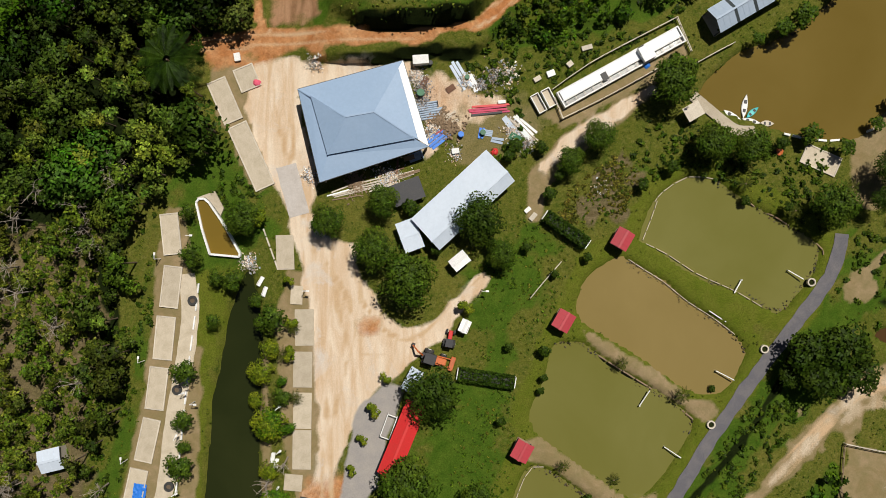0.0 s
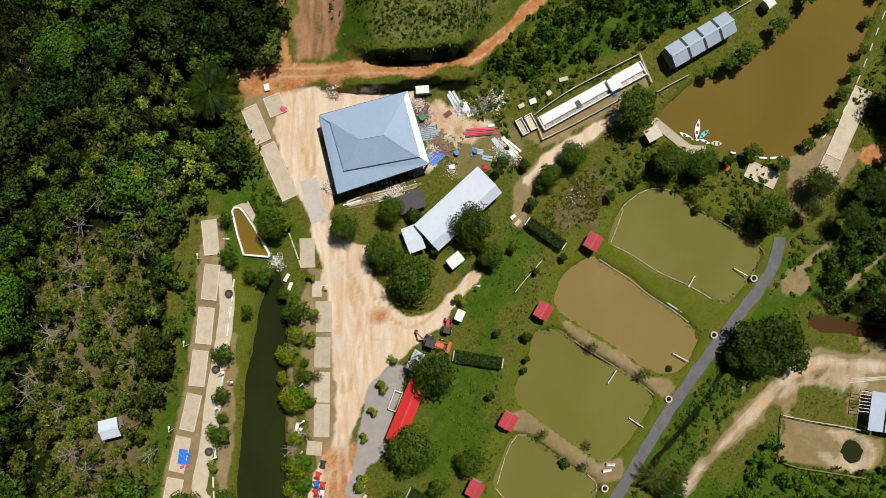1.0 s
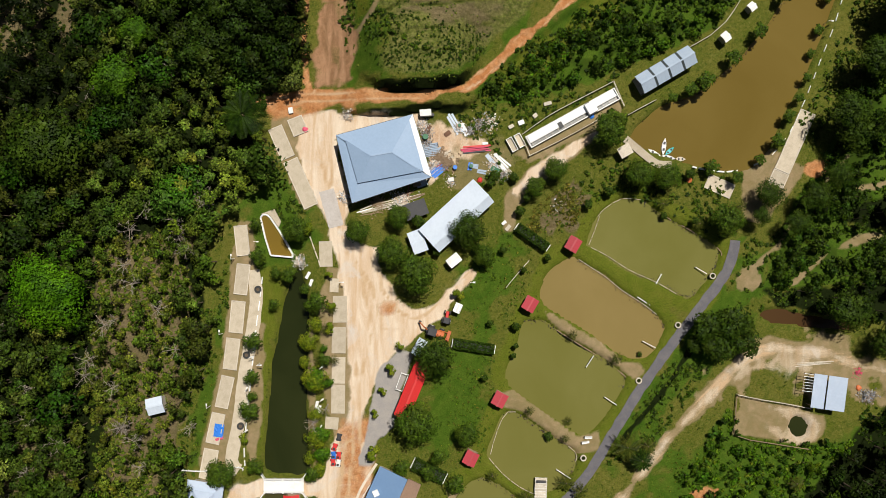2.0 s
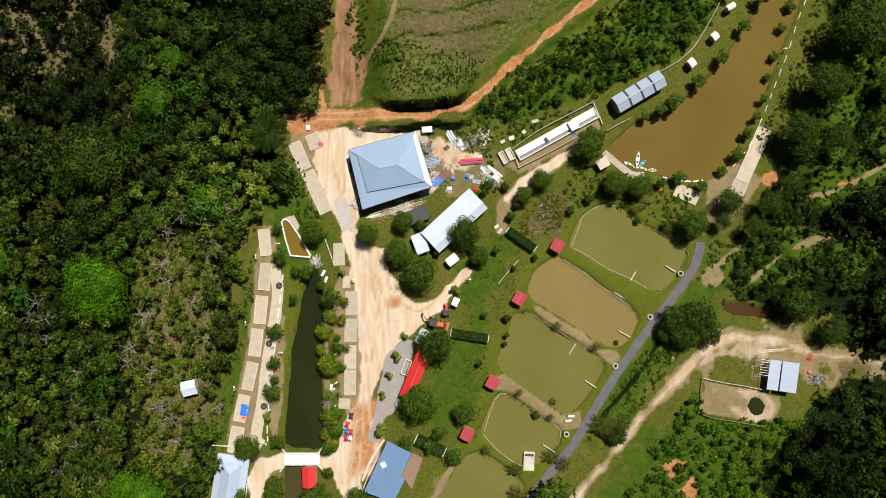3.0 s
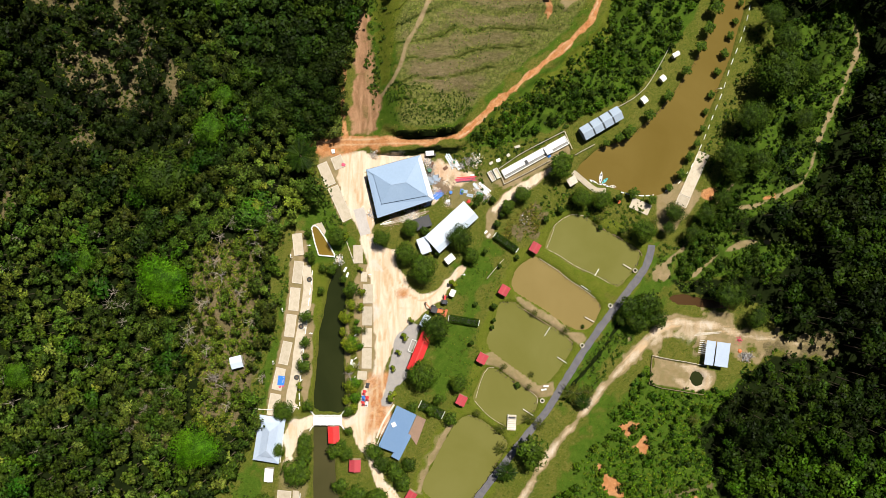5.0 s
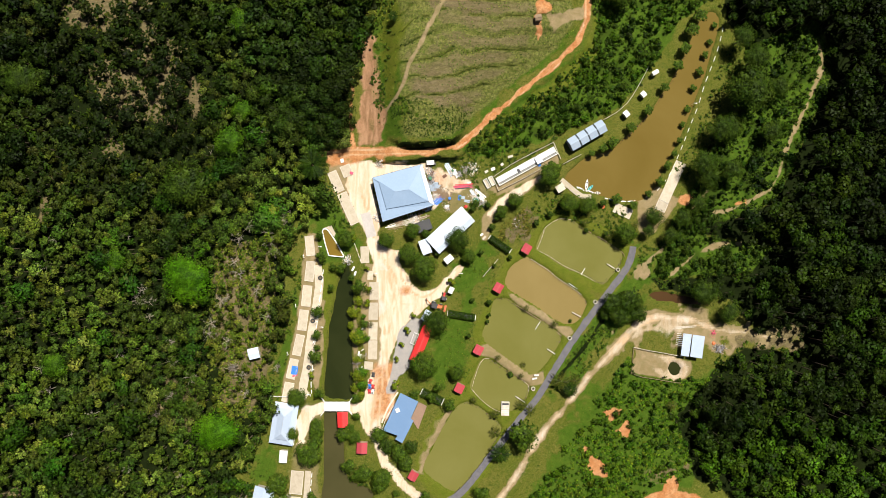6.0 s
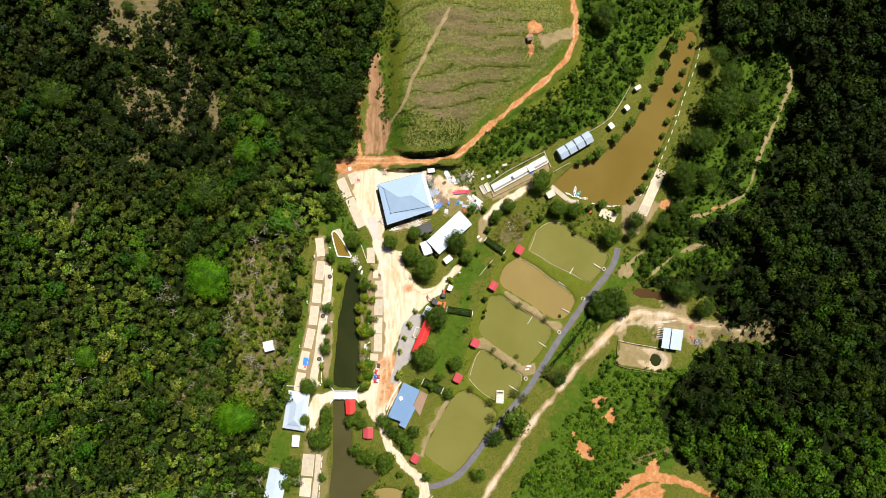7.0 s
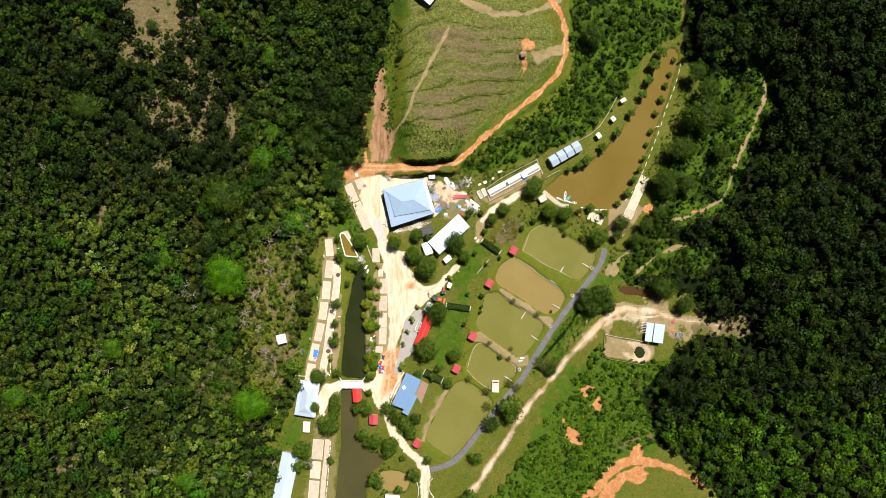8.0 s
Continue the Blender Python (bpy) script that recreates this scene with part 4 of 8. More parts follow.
bridge_west = [(-35.4, -46.9), (-38.1, -47.0), (-40.6, -47.7), (-41.9, -49.6), (-42.5, -53.4), (-43.0, -57.7)]
bridge_east = [(-28.1, -46.8), (-25.9, -47.2), (-23.0, -47.7)]
ribbon("concrete_drive", [(-23.3, 12.1), (-22.3, 8.5), (-21.3, 4.8)], 3.0, GREY_CONCRETE, "worn grey concrete strip in the sandy drive", "driveway", 0.05, 0.2)

# ---- plants ----
def crown_shape(seed, lobes, leaves, leaf, flat=0.75, inner=0.45, vary=(0.35, 1.6), rough=0.7):
    """Leaf clumps of a crown of radius 1 about the origin: four corners each, folded along the middle."""
    r = np.random.RandomState(seed)
    c = r.normal(size=(lobes, 3))
    c /= np.linalg.norm(c, axis=1)[:, None]
    c *= (r.uniform(0.35, 0.78, lobes))[:, None]
    c[:, 2] = np.abs(c[:, 2]) * flat - 0.12
    c[0] = (0, 0, 0.3)
    size = r.uniform(0.24, inner, lobes)
    k = r.choice(lobes, leaves, p=size ** 2 / (size ** 2).sum())
    d = r.normal(size=(leaves, 3))
    d /= np.linalg.norm(d, axis=1)[:, None]
    d[:, 2] = np.where(d[:, 2] < -0.25, -d[:, 2], d[:, 2])
    at = c[k] + d * (size[k] * r.uniform(0.75, 1.12, leaves))[:, None]
    at /= 1.1
    nrm = d * 0.8 + r.normal(size=(leaves, 3)) * rough + (0, 0, 0.25)
    nrm /= np.linalg.norm(nrm, axis=1)[:, None]
    side = np.cross(nrm, r.normal(size=(leaves, 3)))
    side /= np.linalg.norm(side, axis=1)[:, None]
    fwd = np.cross(nrm, side)
    s = leaf * r.uniform(0.6, 1.35, leaves)[:, None]
    q = np.stack([at - fwd * s, at + side * s * 0.6 - nrm * s * 0.25, at + fwd * s, at - side * s * 0.6 - nrm * s * 0.25], 1)
    soft_normal = d * 0.8 + at * 0.6 + nrm * 0.45 + (0, 0, 0.1)
    return q, r.uniform(*vary, leaves), soft_normal


def leaf_mesh(name, quads, tint, normals=None):
    """quads: n x 4 x 3; tint: n x 3; normals: n x 3, the outward way of the clump that a leaf belongs to."""
    n = len(quads)
    me = bpy.data.meshes.new(name)
    me.vertices.add(4 * n)
    me.vertices.foreach_set("co", quads.reshape(-1).astype(np.float32))
    me.loops.add(6 * n)
    base = np.arange(n, dtype=np.int32)[:, None] * 4
    me.loops.foreach_set("vertex_index", (base + np.array([0, 1, 2, 0, 2, 3], np.int32)).ravel())
    me.polygons.add(2 * n)
    me.polygons.foreach_set("loop_start", np.arange(0, 6 * n, 3, dtype=np.int32))
    a = me.attributes.new("tint", "FLOAT_COLOR", "POINT")
    col = np.ones((n, 4, 4), np.float32)
    col[:, :, :3] = tint[:, None, :]
    a.data.foreach_set("color", col.ravel())
    me.materials.append(LEAF)
    me.update(calc_edges=True)
    if normals is not None:
        u = normals / np.linalg.norm(normals, axis=1)[:, None]
        me.polygons.foreach_set("use_smooth", np.ones(2 * n, bool))
        me.normals_split_custom_set_from_vertices(np.repeat(u, 4, axis=0).astype(np.float32))
    return me


def trunk_mesh(seed, height, r):
    """A tapered trunk with a few rising limbs."""
    g = random.Random(seed)
    bm = bmesh.new()
    rod(bm, (0, 0, -0.3), (0.1, 0.05, height * 0.62), r, 7, r * 0.6)
    for k in range(5):
        a = k * 1.26 + g.random()
        z = height * (0.35 + 0.06 * k)
        rod(bm, (0.05, 0, z), (math.cos(a) * height * 0.33, math.sin(a) * height * 0.33, z + height * 0.32), r * 0.4, 5, r * 0.12)
    me = bpy.data.meshes.new("trunk")
    bm.to_mesh(me)
    bm.free()
    me.materials.append(BARK)
    return me


TINTS = {"dark": (0.7, 1.05, 0.5), "deep": (0.82, 1.02, 0.62), "mid": (1.3, 1.55, 0.9), "bright": (1.25, 2.0, 0.6), "olive": (1.35, 1.10, 1.05), "vivid": (1.5, 2.7, 0.4), "yellow": (3.0, 2.7, 1.0), "grey": (1.7, 1.45, 2.2)}
tree_kinds = {}


def tree_kind(tone, shape):
    """Crown and trunk meshes of a tree of crown radius 1, built once for each look."""
    if (tone, shape) not in tree_kinds:
        lobes, n, leaf, flat = {"round": (64, 3600, 0.047, 0.9), "loose": (28, 1300, 0.074, 0.7), "full": (40, 1900, 0.066, 0.9), "spread": (40, 3800, 0.044, 0.45), "broad": (60, 9000, 0.026, 0.5), "bush": (14, 520, 0.13, 0.8)}[shape]
        q, v, u = crown_shape(len(tree_kinds) * 17 + 5, lobes, n, leaf, flat, vary=(0.6, 1.4), rough=0.45)
        tint = np.array(TINTS[tone])[None, :] * v[:, None]
        tree_kinds[tone, shape] = (leaf_mesh("crown", q, tint, u), trunk_mesh(len(tree_kinds), 1.0, 0.07))
    return tree_kinds[tone, shape]


def tree(x, y, r, tone="mid", shape="round", name="tree", label="", high=0.9):
    crown, trunk = tree_kind(tone, shape)
    g = ground_height(x, y)
    h = r * high + 0.9
    words = {"deep": "dark green", "mid": "green", "bright": "bright green", "vivid": "vivid green", "olive": "olive-green", "yellow": "yellow-green", "grey": "grey-green"}[tone]
    kind = {"round": "dense round", "loose": "open-crowned", "full": "full-crowned", "spread": "broad spreading", "broad": "broad spreading", "bush": "low bushy"}[shape]
    t = thing(name, pose(x, y, g, 0, 0, random.uniform(0, 360)), label or f"{kind} {words} {name} on grassy ground", name)
    a = new("trunk", trunk)
    a.parent, a.scale = t, (r, r, h)
    b = new("crown", crown)
    b.parent, b.location, b.scale = t, (0, 0, h), (r, r, r * 0.85)
    return t


for x, y, r in [(4.9, 4.1, 4.1), (-1.7, -20.6, 4.7)]:
    tree(x, y, r, "deep", "round")
for x, y, r in [(-9.8, -0.4, 3.8), (-5.2, -4.7, 4.9), (-16.5, 3.8, 3.0), (-5.0, -33.6, 5.1), (-28.8, 4.4, 3.2), (32.3, 23.3, 4.2), (38.5, 14.9, 3.6), (43.9, 14.5, 3.4), (55.1, 6.3, 4.0), (22.2, 15.9, 2.9), (18.0, 12.4, 2.5), (8.3, -0.8, 2.7), (4.9, -35.9, 3.0), (-8.9, 6.6, 2.9)]:
    tree(x, y, r, "mid", "round")

# single trees, by tone and habit
for x, y, r in [(-36.9, 5.2, 1.5), (-33.3, -10.6, 1.4), (-37.2, -17.8, 2.3), (-37.5, -24.8, 1.9), (-37.7, -28.6, 1.3), (-37.9, -31.4, 2.5), (-24.7, -10.2, 2.7), (-23.4, -21.5, 1.7), (-27.3, -7.6, 1.3), (-36.2, -1.0, 2.1), (-30.5, -4.6, 2.1), (-33.0, -4.4, 1.5)]:
    tree(x, y, r, "mid", "loose")
for x, y, r in [(-10.2, -23.4, 1.3), (-11.9, -27.7, 1.0), (-8.6, -18.8, 1.0), (-13.4, -32.2, 1.0), (-13.8, -39.7, 1.7), (-22.3, -15.3, 1.3), (-22.3, -10.8, 1.2), (-22.5, -4.7, 0.9), (-26.8, 4.2, 1.5), (-39.4, -37.0, 1.2), (4.5, 1.1, 1.0), (0.6, 4.5, 1.0), (3.1, -8.5, 1.3)]:
    tree(x, y, r, "yellow", "bush", "shrub")
for x, y, r in [(-24.7, -25.4, 2.7), (-22.5, -25.9, 1.3), (-24.2, -36.0, 2.3), (-23.8, -40.1, 2.1), (-23.5, -19.2, 1.0)]:
    tree(x, y, r, "bright", "loose")
for x, y, r in [(-37.4, -53.1, 2.7), (-37.5, -56.2, 2.4), (-36.9, -42.2, 2.1), (-25.6, -44.0, 1.9), (-25.6, -49.4, 1.6), (-8.2, -42.6, 2.1), (-2.9, -43.5, 1.9), (-29.5, -54.6, 2.7), (2.4, -45.8, 2.4), (-0.8, -40.6, 1.9)]:
    tree(x, y, r, "mid", "loose")
for x, y, r in [(-39.3, -59.8, 4.9), (-37.5, -51.7, 2.4), (-37.8, -54.8, 2.4), (-48.8, -69.2, 4.0), (-47.2, -74.3, 2.4), (-17.6, -67.6, 3.5), (-23.1, -66.3, 3.1), (-26.0, -55.4, 2.4), (-27.5, -53.1, 1.9)]:
    tree(x, y, r, "mid", "full")
for x, y, r in [(-50.7, -75.4, 2.8), (-39.1, -73.6, 1.8), (-18.0, -67.1, 3.0), (-18.8, -70.1, 2.8), (-13.6, -72.6, 1.4), (-9.6, -78.0, 3.0), (-22.9, -79.9, 3.6), (-19.2, -54.9, 2.8), (-12.8, -60.5, 3.0), (-10.6, -63.7, 2.6), (24.7, -53.9, 5.5), (12.4, -72.4, 3.0), (10.4, -85.8, 3.6), (-15.0, -84.3, 2.0), (-27.6, -64.2, 2.8), (-25.0, -67.2, 2.4), (-4.6, -73.3, 2.0)]:
    tree(x, y, r, "mid", "loose")
for x, y, r in [(-43.1, -43.4, 3.6), (-45.1, -54.6, 2.5)]:
    tree(x, y, r, "mid", "round")
for x, y, r in [(-18.1, -55.1, 2.6), (-16.4, -58.1, 2.9), (-13.0, -59.3, 2.4), (-9.0, -58.6, 2.6), (-11.0, -62.9, 2.9)]:
    tree(x, y, r, "deep", "loose", "shrub", "leafy dark green shrub beside the blue-roofed house", high=0.6)
for x, y, r in [(-26.8, -17.9, 2.3), (-25.1, -14.7, 1.8), (-25.4, -25.1, 3.0), (-27.4, -22.0, 1.5), (-25.4, -32.1, 1.8), (-24.9, -37.0, 2.5), (-24.4, -43.2, 1.8), (-26.3, -41.0, 1.5)]:
    tree(x, y, r, "yellow", "loose", label="young yellow-green tree on the canal bank", high=0.8)
for x, y, r in [(91.0, 46.6, 6.0), (82.3, 36.9, 4.3), (98.0, 36.3, 3.6), (77.2, 26.8, 4.2), (92.8, 57.8, 4.4), (86.2, 24.8, 3.6), (89.0, 64.0, 4.0), (100.2, 49.5, 3.6)] + [(71.8, 10.6, 3.2), (76.4, 14.6, 3.0), (68.4, 5.4, 2.7), (62.0, 6.7, 2.1)]:
    tree(x, y, r, "deep", "round", label="tall dense dark green tree on the valley slope", high=1.6)
for x, y, r in [(51.7, -15.0, 4.0), (56.4, -14.0, 4.5), (53.7, -18.8, 3.8), (59.0, -17.9, 3.4), (49.5, -18.5, 2.1)]:
    tree(x, y, r, "deep", "loose")
for x, y, r in [(-74.6, -7.6, 9.0), (-65.9, -53.0, 7.9)]:
    tree(x, y, r, "vivid", "broad", label="broad bright green tree above the forest canopy", high=0.9)
for x, y, r in [(-63.5, 32.8, 5.5), (-114.3, -33.9, 5.0), (-60.0, 42.4, 3.8), (-89.3, -79.9, 5.0), (-149.0, -50.3, 5.5), (-60.1, 69.2, 4.5), (-97.0, -2.0, 4.0)]:
    tree(x, y, r, "bright", "spread", label="leafy green tree rising over the canopy", high=1.1)
for x, y, r in [(-102.8, 80.4, 2.8), (-124.6, 50.7, 6.7), (-75.7, 19.2, 8.8), (78.1, -11.8, 5.2), (86.4, -17.8, 4.0), (90.0, 48.3, 7.9), (85.9, 36.9, 5.2), (79.0, 23.9, 5.2), (63.5, 11.0, 3.6), (116.5, -5.7, 5.9), (53.1, 77.4, 5.2), (100.4, 77.4, 5.9), (132.4, -21.4, 5.9)]:
    tree(x, y, r, "deep", "spread")
for x, y, r in [(33.6, 24.9, 3.2), (51.3, 33.3, 2.3), (57.2, 38.0, 1.9), (62.3, 43.2, 1.9), (67.2, 50.2, 1.8), (71.1, 56.6, 2.1), (48.8, 31.7, 1.8), (45.3, 30.2, 1.3), (82.9, 69.5, 1.2), (81.5, 64.4, 1.2), (79.9, 60.4, 1.4), (78.2, 55.3, 1.6), (76.3, 50.3, 1.4), (74.7, 43.9, 1.4), (73.2, 39.3, 1.2), (72.0, 34.3, 1.2), (70.4, 30.2, 1.2), (68.3, 26.6, 1.6), (65.9, 21.7, 1.8), (62.9, 18.1, 1.4), (57.9, 14.5, 1.6), (52.8, 16.5, 2.0), (75.2, 67.4, 2.6), (73.3, 61.8, 2.2), (77.6, 71.6, 2.6)]:
    tree(x, y, r, "mid", "bush", label="small bushy tree on the lake bank", high=1.0)
for x, y, r in [(14.6, -14.8, 1.2), (14.4, -18.7, 0.8), (14.0, -20.7, 0.8), (20.9, -1.3, 0.9), (16.1, -3.7, 0.8), (20.9, -37.0, 1.2), (39.4, -20.7, 0.7), (8.2, -25.0, 1.0), (9.3, -14.4, 0.9), (28.6, 9.3, 1.2), (33.0, 11.8, 1.3), (48.8, 15.1, 1.3), (44.1, 6.9, 1.0), (49.9, 5.9, 1.0), (11.8, 0.1, 1.0), (14.2, 14.6, 1.2), (10.3, 14.6, 1.3), (6.9, 0.6, 1.5), (15.1, 7.8, 1.3), (16.6, 10.8, 1.2), (9.3, 13.6, 1.2), (-1.3, 0.1, 1.3), (-4.6, 5.9, 1.7)]:
    tree(x, y, r, "deep", "bush", "shrub", high=0.8)


def palm_mesh(seed, fronds, leaflets, spread=0.15):
    """Arched fronds with rows of narrow leaflets; radius 1, growing point at the origin."""
    r = np.random.RandomState(seed)
    q = []
    slim = 0.28 / leaflets
    for k in range(fronds):
        a = k * 2.39996 + r.uniform(-0.2, 0.2)
        rise, reach = r.uniform(0.15, 0.7), r.uniform(0.8, 1.05)
        d, s = np.array([math.cos(a), math.sin(a), 0]), np.array([-math.sin(a), math.cos(a), 0])
        up = np.array([0, 0, 1.0])
        for t in np.linspace(0.12, 1, leaflets):
            p = d * reach * t + up * (rise * t - 0.75 * t * t)
            w = spread * math.sin(math.pi * (0.12 + 0.85 * t)) + 0.03
            for sg in (-1, 1):
                tip = p + s * sg * w + d * w * 0.6 - up * w * 0.45
                q.append([p - d * slim, p + d * slim, tip + d * slim * 0.6, tip - d * slim * 0.6])
    q = np.array(q)
    return q, r.uniform(0.8, 1.25, len(q))


palm_crowns = []
for k, shade in enumerate(("olive", "dark", "olive")):
    q, v = palm_mesh(40 + k, 34 if k == 1 else 13, 26 if k == 1 else 18, 0.13)
    palm_crowns.append(leaf_mesh("crown", q, np.array(TINTS[shade])[None] * v[:, None] * (0.62 if k == 1 else 1.0)))


def palm(x, y, r, k=0, high=1.2):
    g = ground_height(x, y)
    h = r * high + 0.5
    t = thing("palm_tree", pose(x, y, g, 0, 0, random.uniform(0, 360)), "feathery green palm tree on grass" if k != 1 else "dark green oil palm with long fronds", "palm tree")
    bm = bmesh.new()
    rod(bm, (0, 0, -0.2), (0, 0, h * 0.5), 0.16, 8, 0.13)
    rod(bm, (0, 0, h * 0.5), (0, 0, h), 0.13, 8, 0.12)
    part("trunk", bm, BARK, t)
    c = new("crown", palm_crowns[k])
    c.parent, c.location, c.scale = t, (0, 0, h), (r, r, r)
    return t


for x, y, r in [(34.4, -21.2, 1.4), (25.7, -16.6, 1.1), (17.2, -31.6, 1.1), (24.3, -37.1, 1.0), (-22.0, -11.4, 1.3), (-21.5, -21.6, 1.2), (-24.4, -21.8, 1.5), (43.5, 9.3, 1.3), (50.7, 5.4, 1.3), (-23.4, -15.3, 1.3), (58.9, 8.8, 1.3)]:
    palm(x, y, r, 0)
for x, y, r in [(36.2, -38.5, 3.4), (40.4, -38.5, 2.1), (24.4, -45.9, 2.1), (27.1, -47.3, 1.9), (69.8, -45.9, 1.9), (16.5, -48.6, 1.9), (9.8, -44.5, 1.3), (-25.6, -39.3, 1.6), (16.4, -54.5, 2.1), (24.9, -34.1, 1.1)]:
    palm(x, y, r, 0, 1.0)
for x, y, r in [(-38.2, 25.9, 4.9), (38.9, -41.0, 2.4), (17.9, -59.9, 3.2), (-14.5, 70.0, 1.6), (-123.0, 77.2, 3.6), (-60.3, 71.5, 3.2)]:
    palm(x, y, r, 1, 1.4)

# ---- woods: one mesh for each stretch ----
glades = [[(-113.0, 102.6), (-92.0, 102.7), (-90.5, 85.0), (-94.5, 77.6), (-102.6, 74.5), (-109.7, 76.0)], [(-122.1, 23.7), (-116.4, 15.2), (-123.3, 9.1)], [(-137.5, -74.4), (-127.4, -73.8), (-131.5, -79.5), (-136.5, -79.5)],
          [(-60.8, -27.7), (-54.8, -27.6), (-54.8, -34.7), (-61.2, -34.3)], [(-123.2, -23.8), (-118.3, -22.8), (-118.3, -28.9), (-123.1, -28.9)], [(-78.3, 54.2), (-72.8, 50.2), (-71.6, 39.1), (-76.3, 42.1)], [(-104.6, 36.3), (-95.0, 33.9), (-97.5, 29.5), (-103.9, 30.3)], [(-42.4, 28.8), (-36.8, 30.1), (-34.3, 25.0), (-35.5, 20.8), (-40.8, 19.9), (-42.8, 24.0)]] + dug_patches


ways = [q for q, _ in tracks[6:]]


def woods(name, outline, spacing, seed, rule, label, edge=0.4):
    """Trees on a loosened grid: rule(x, y, chance) gives radius, height and tint, or None for a gap."""
    r = np.random.RandomState(seed)
    p = np.array(outline)
    x0, y0 = np.maximum(p.min(0), (-172, -101))
    x1, y1 = np.minimum(p.max(0), (172, 101))
    px, py = np.meshgrid(np.arange(x0, x1, spacing), np.arange(y0, y1, spacing))
    px = (px + r.uniform(-0.5, 0.5, px.shape) * spacing).ravel()
    py = (py + r.uniform(-0.5, 0.5, py.shape) * spacing).ravel()
    ok = inside_by(px, py, p) > edge
    for g in glades:
        ok &= near(px, py, g, None) < 0.3
    for line in ways:
        ok &= near(px, py, line, 2.4) < 0
    quads, tints, ways_out, stems = [], [], [], []
    for x, y in zip(px[ok], py[ok]):
        t = rule(x, y, r)
        if t is None:
            continue
        rad, high, tint = t
        k = 0 if rad < 1.3 else 1 if rad < 2.4 else 2
        far = abs(x) > 88 or abs(y) > 54
        q, v, u = wood_crowns[k + 3 * far if rad < 3.5 else 6 + far][r.randint(5)]
        a = r.uniform(0, 6.28)
        c, s = math.cos(a), math.sin(a)
        g = ground_height(x, y)
        w = q * (rad, rad, rad * r.uniform(0.7, 1.0))
        spin = np.array([[c, s, 0], [-s, c, 0], [0, 0, 1]])
        quads.append(w @ spin + (x, y, g + high - 0.55 * rad))
        ways_out.append(u @ spin)
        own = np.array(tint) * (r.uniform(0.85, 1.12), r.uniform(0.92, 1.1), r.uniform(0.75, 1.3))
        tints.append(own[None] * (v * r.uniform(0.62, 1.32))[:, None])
        stems.append((x, y, g, high, rad))
    n = sum(len(q) for q in quads)
    me = leaf_mesh(name, np.concatenate(quads), np.concatenate(tints), np.concatenate(ways_out))
    tagged(new(name, me), label, "trees", kind="stuff")
    vs, fs = [], []
    for x, y, g, high, rad in stems:
        b = len(vs)
        w = 0.05 + 0.05 * rad
        for k in range(5):
            ca, sa = math.cos(k * 1.2566), math.sin(k * 1.2566)
            vs += [(x + ca * w, y + sa * w, g - 0.3), (x + ca * w * 0.5, y + sa * w * 0.5, g + high - 0.4 * rad)]
        fs += [(b + 2 * k, b + (2 * k + 2) % 10, b + (2 * k + 3) % 10, b + 2 * k + 1) for k in range(5)]
    tagged(new(name + "_trunks", mesh_of("trunks", vs, fs, BARK)), "slender tree trunks under the canopy", "trunks", kind="stuff")
    return n


wood_crowns = [[crown_shape(100 * j + k, lobes, n, leaf, flat) for k in range(5)] for j, (lobes, n, leaf, flat) in enumerate(
    ((6, 80, 0.22, 0.8), (12, 185, 0.143, 0.6), (20, 380, 0.107, 0.55), (6, 50, 0.27, 0.8), (9, 92, 0.21, 0.6), (14, 190, 0.16, 0.55), (26, 520, 0.09, 0.6), (20, 300, 0.122, 0.6)))]


def tone(x, y, seed, choices):
    """A tint picked from neighbours by a smooth random field, so that alike trees stand together."""
    a = lattice(np.array([x]), np.array([y]), 14.0, seed)[0] * 0.6 + lattice(np.array([x]), np.array([y]), 5.0, seed + 1)[0] * 0.4
    k = min(max((a - 0.2) / 0.6, 0), 0.999) * (len(choices) - 1)
    i = int(k)
    u = k - i
    return tuple(p * (1 - u) + q * u for p, q in zip(choices[i], choices[i + 1]))


PLANTED = [(-115.8, 78.4), (-85.5, 82.5), (-69.3, 70.4), (-73.2, 50.2), (-69.1, 30.0), (-97.4, 25.8), (-113.7, 33.9), (-117.8, 58.1)]
DRY = [(-69.0, 3.7), (-50.4, 3.7), (-51.5, -26.6), (-56.7, -50.9), (-68.9, -48.9), (-72.0, -22.6)]
DENSE = [(-63.3, 106.9), (-23.3, 107.0), (-18.7, 82.8), (-26.8, 64.5), (-28.7, 37.8), (-36.8, 32.1), (-48.9, 36.1), (-57.1, 58.3)]


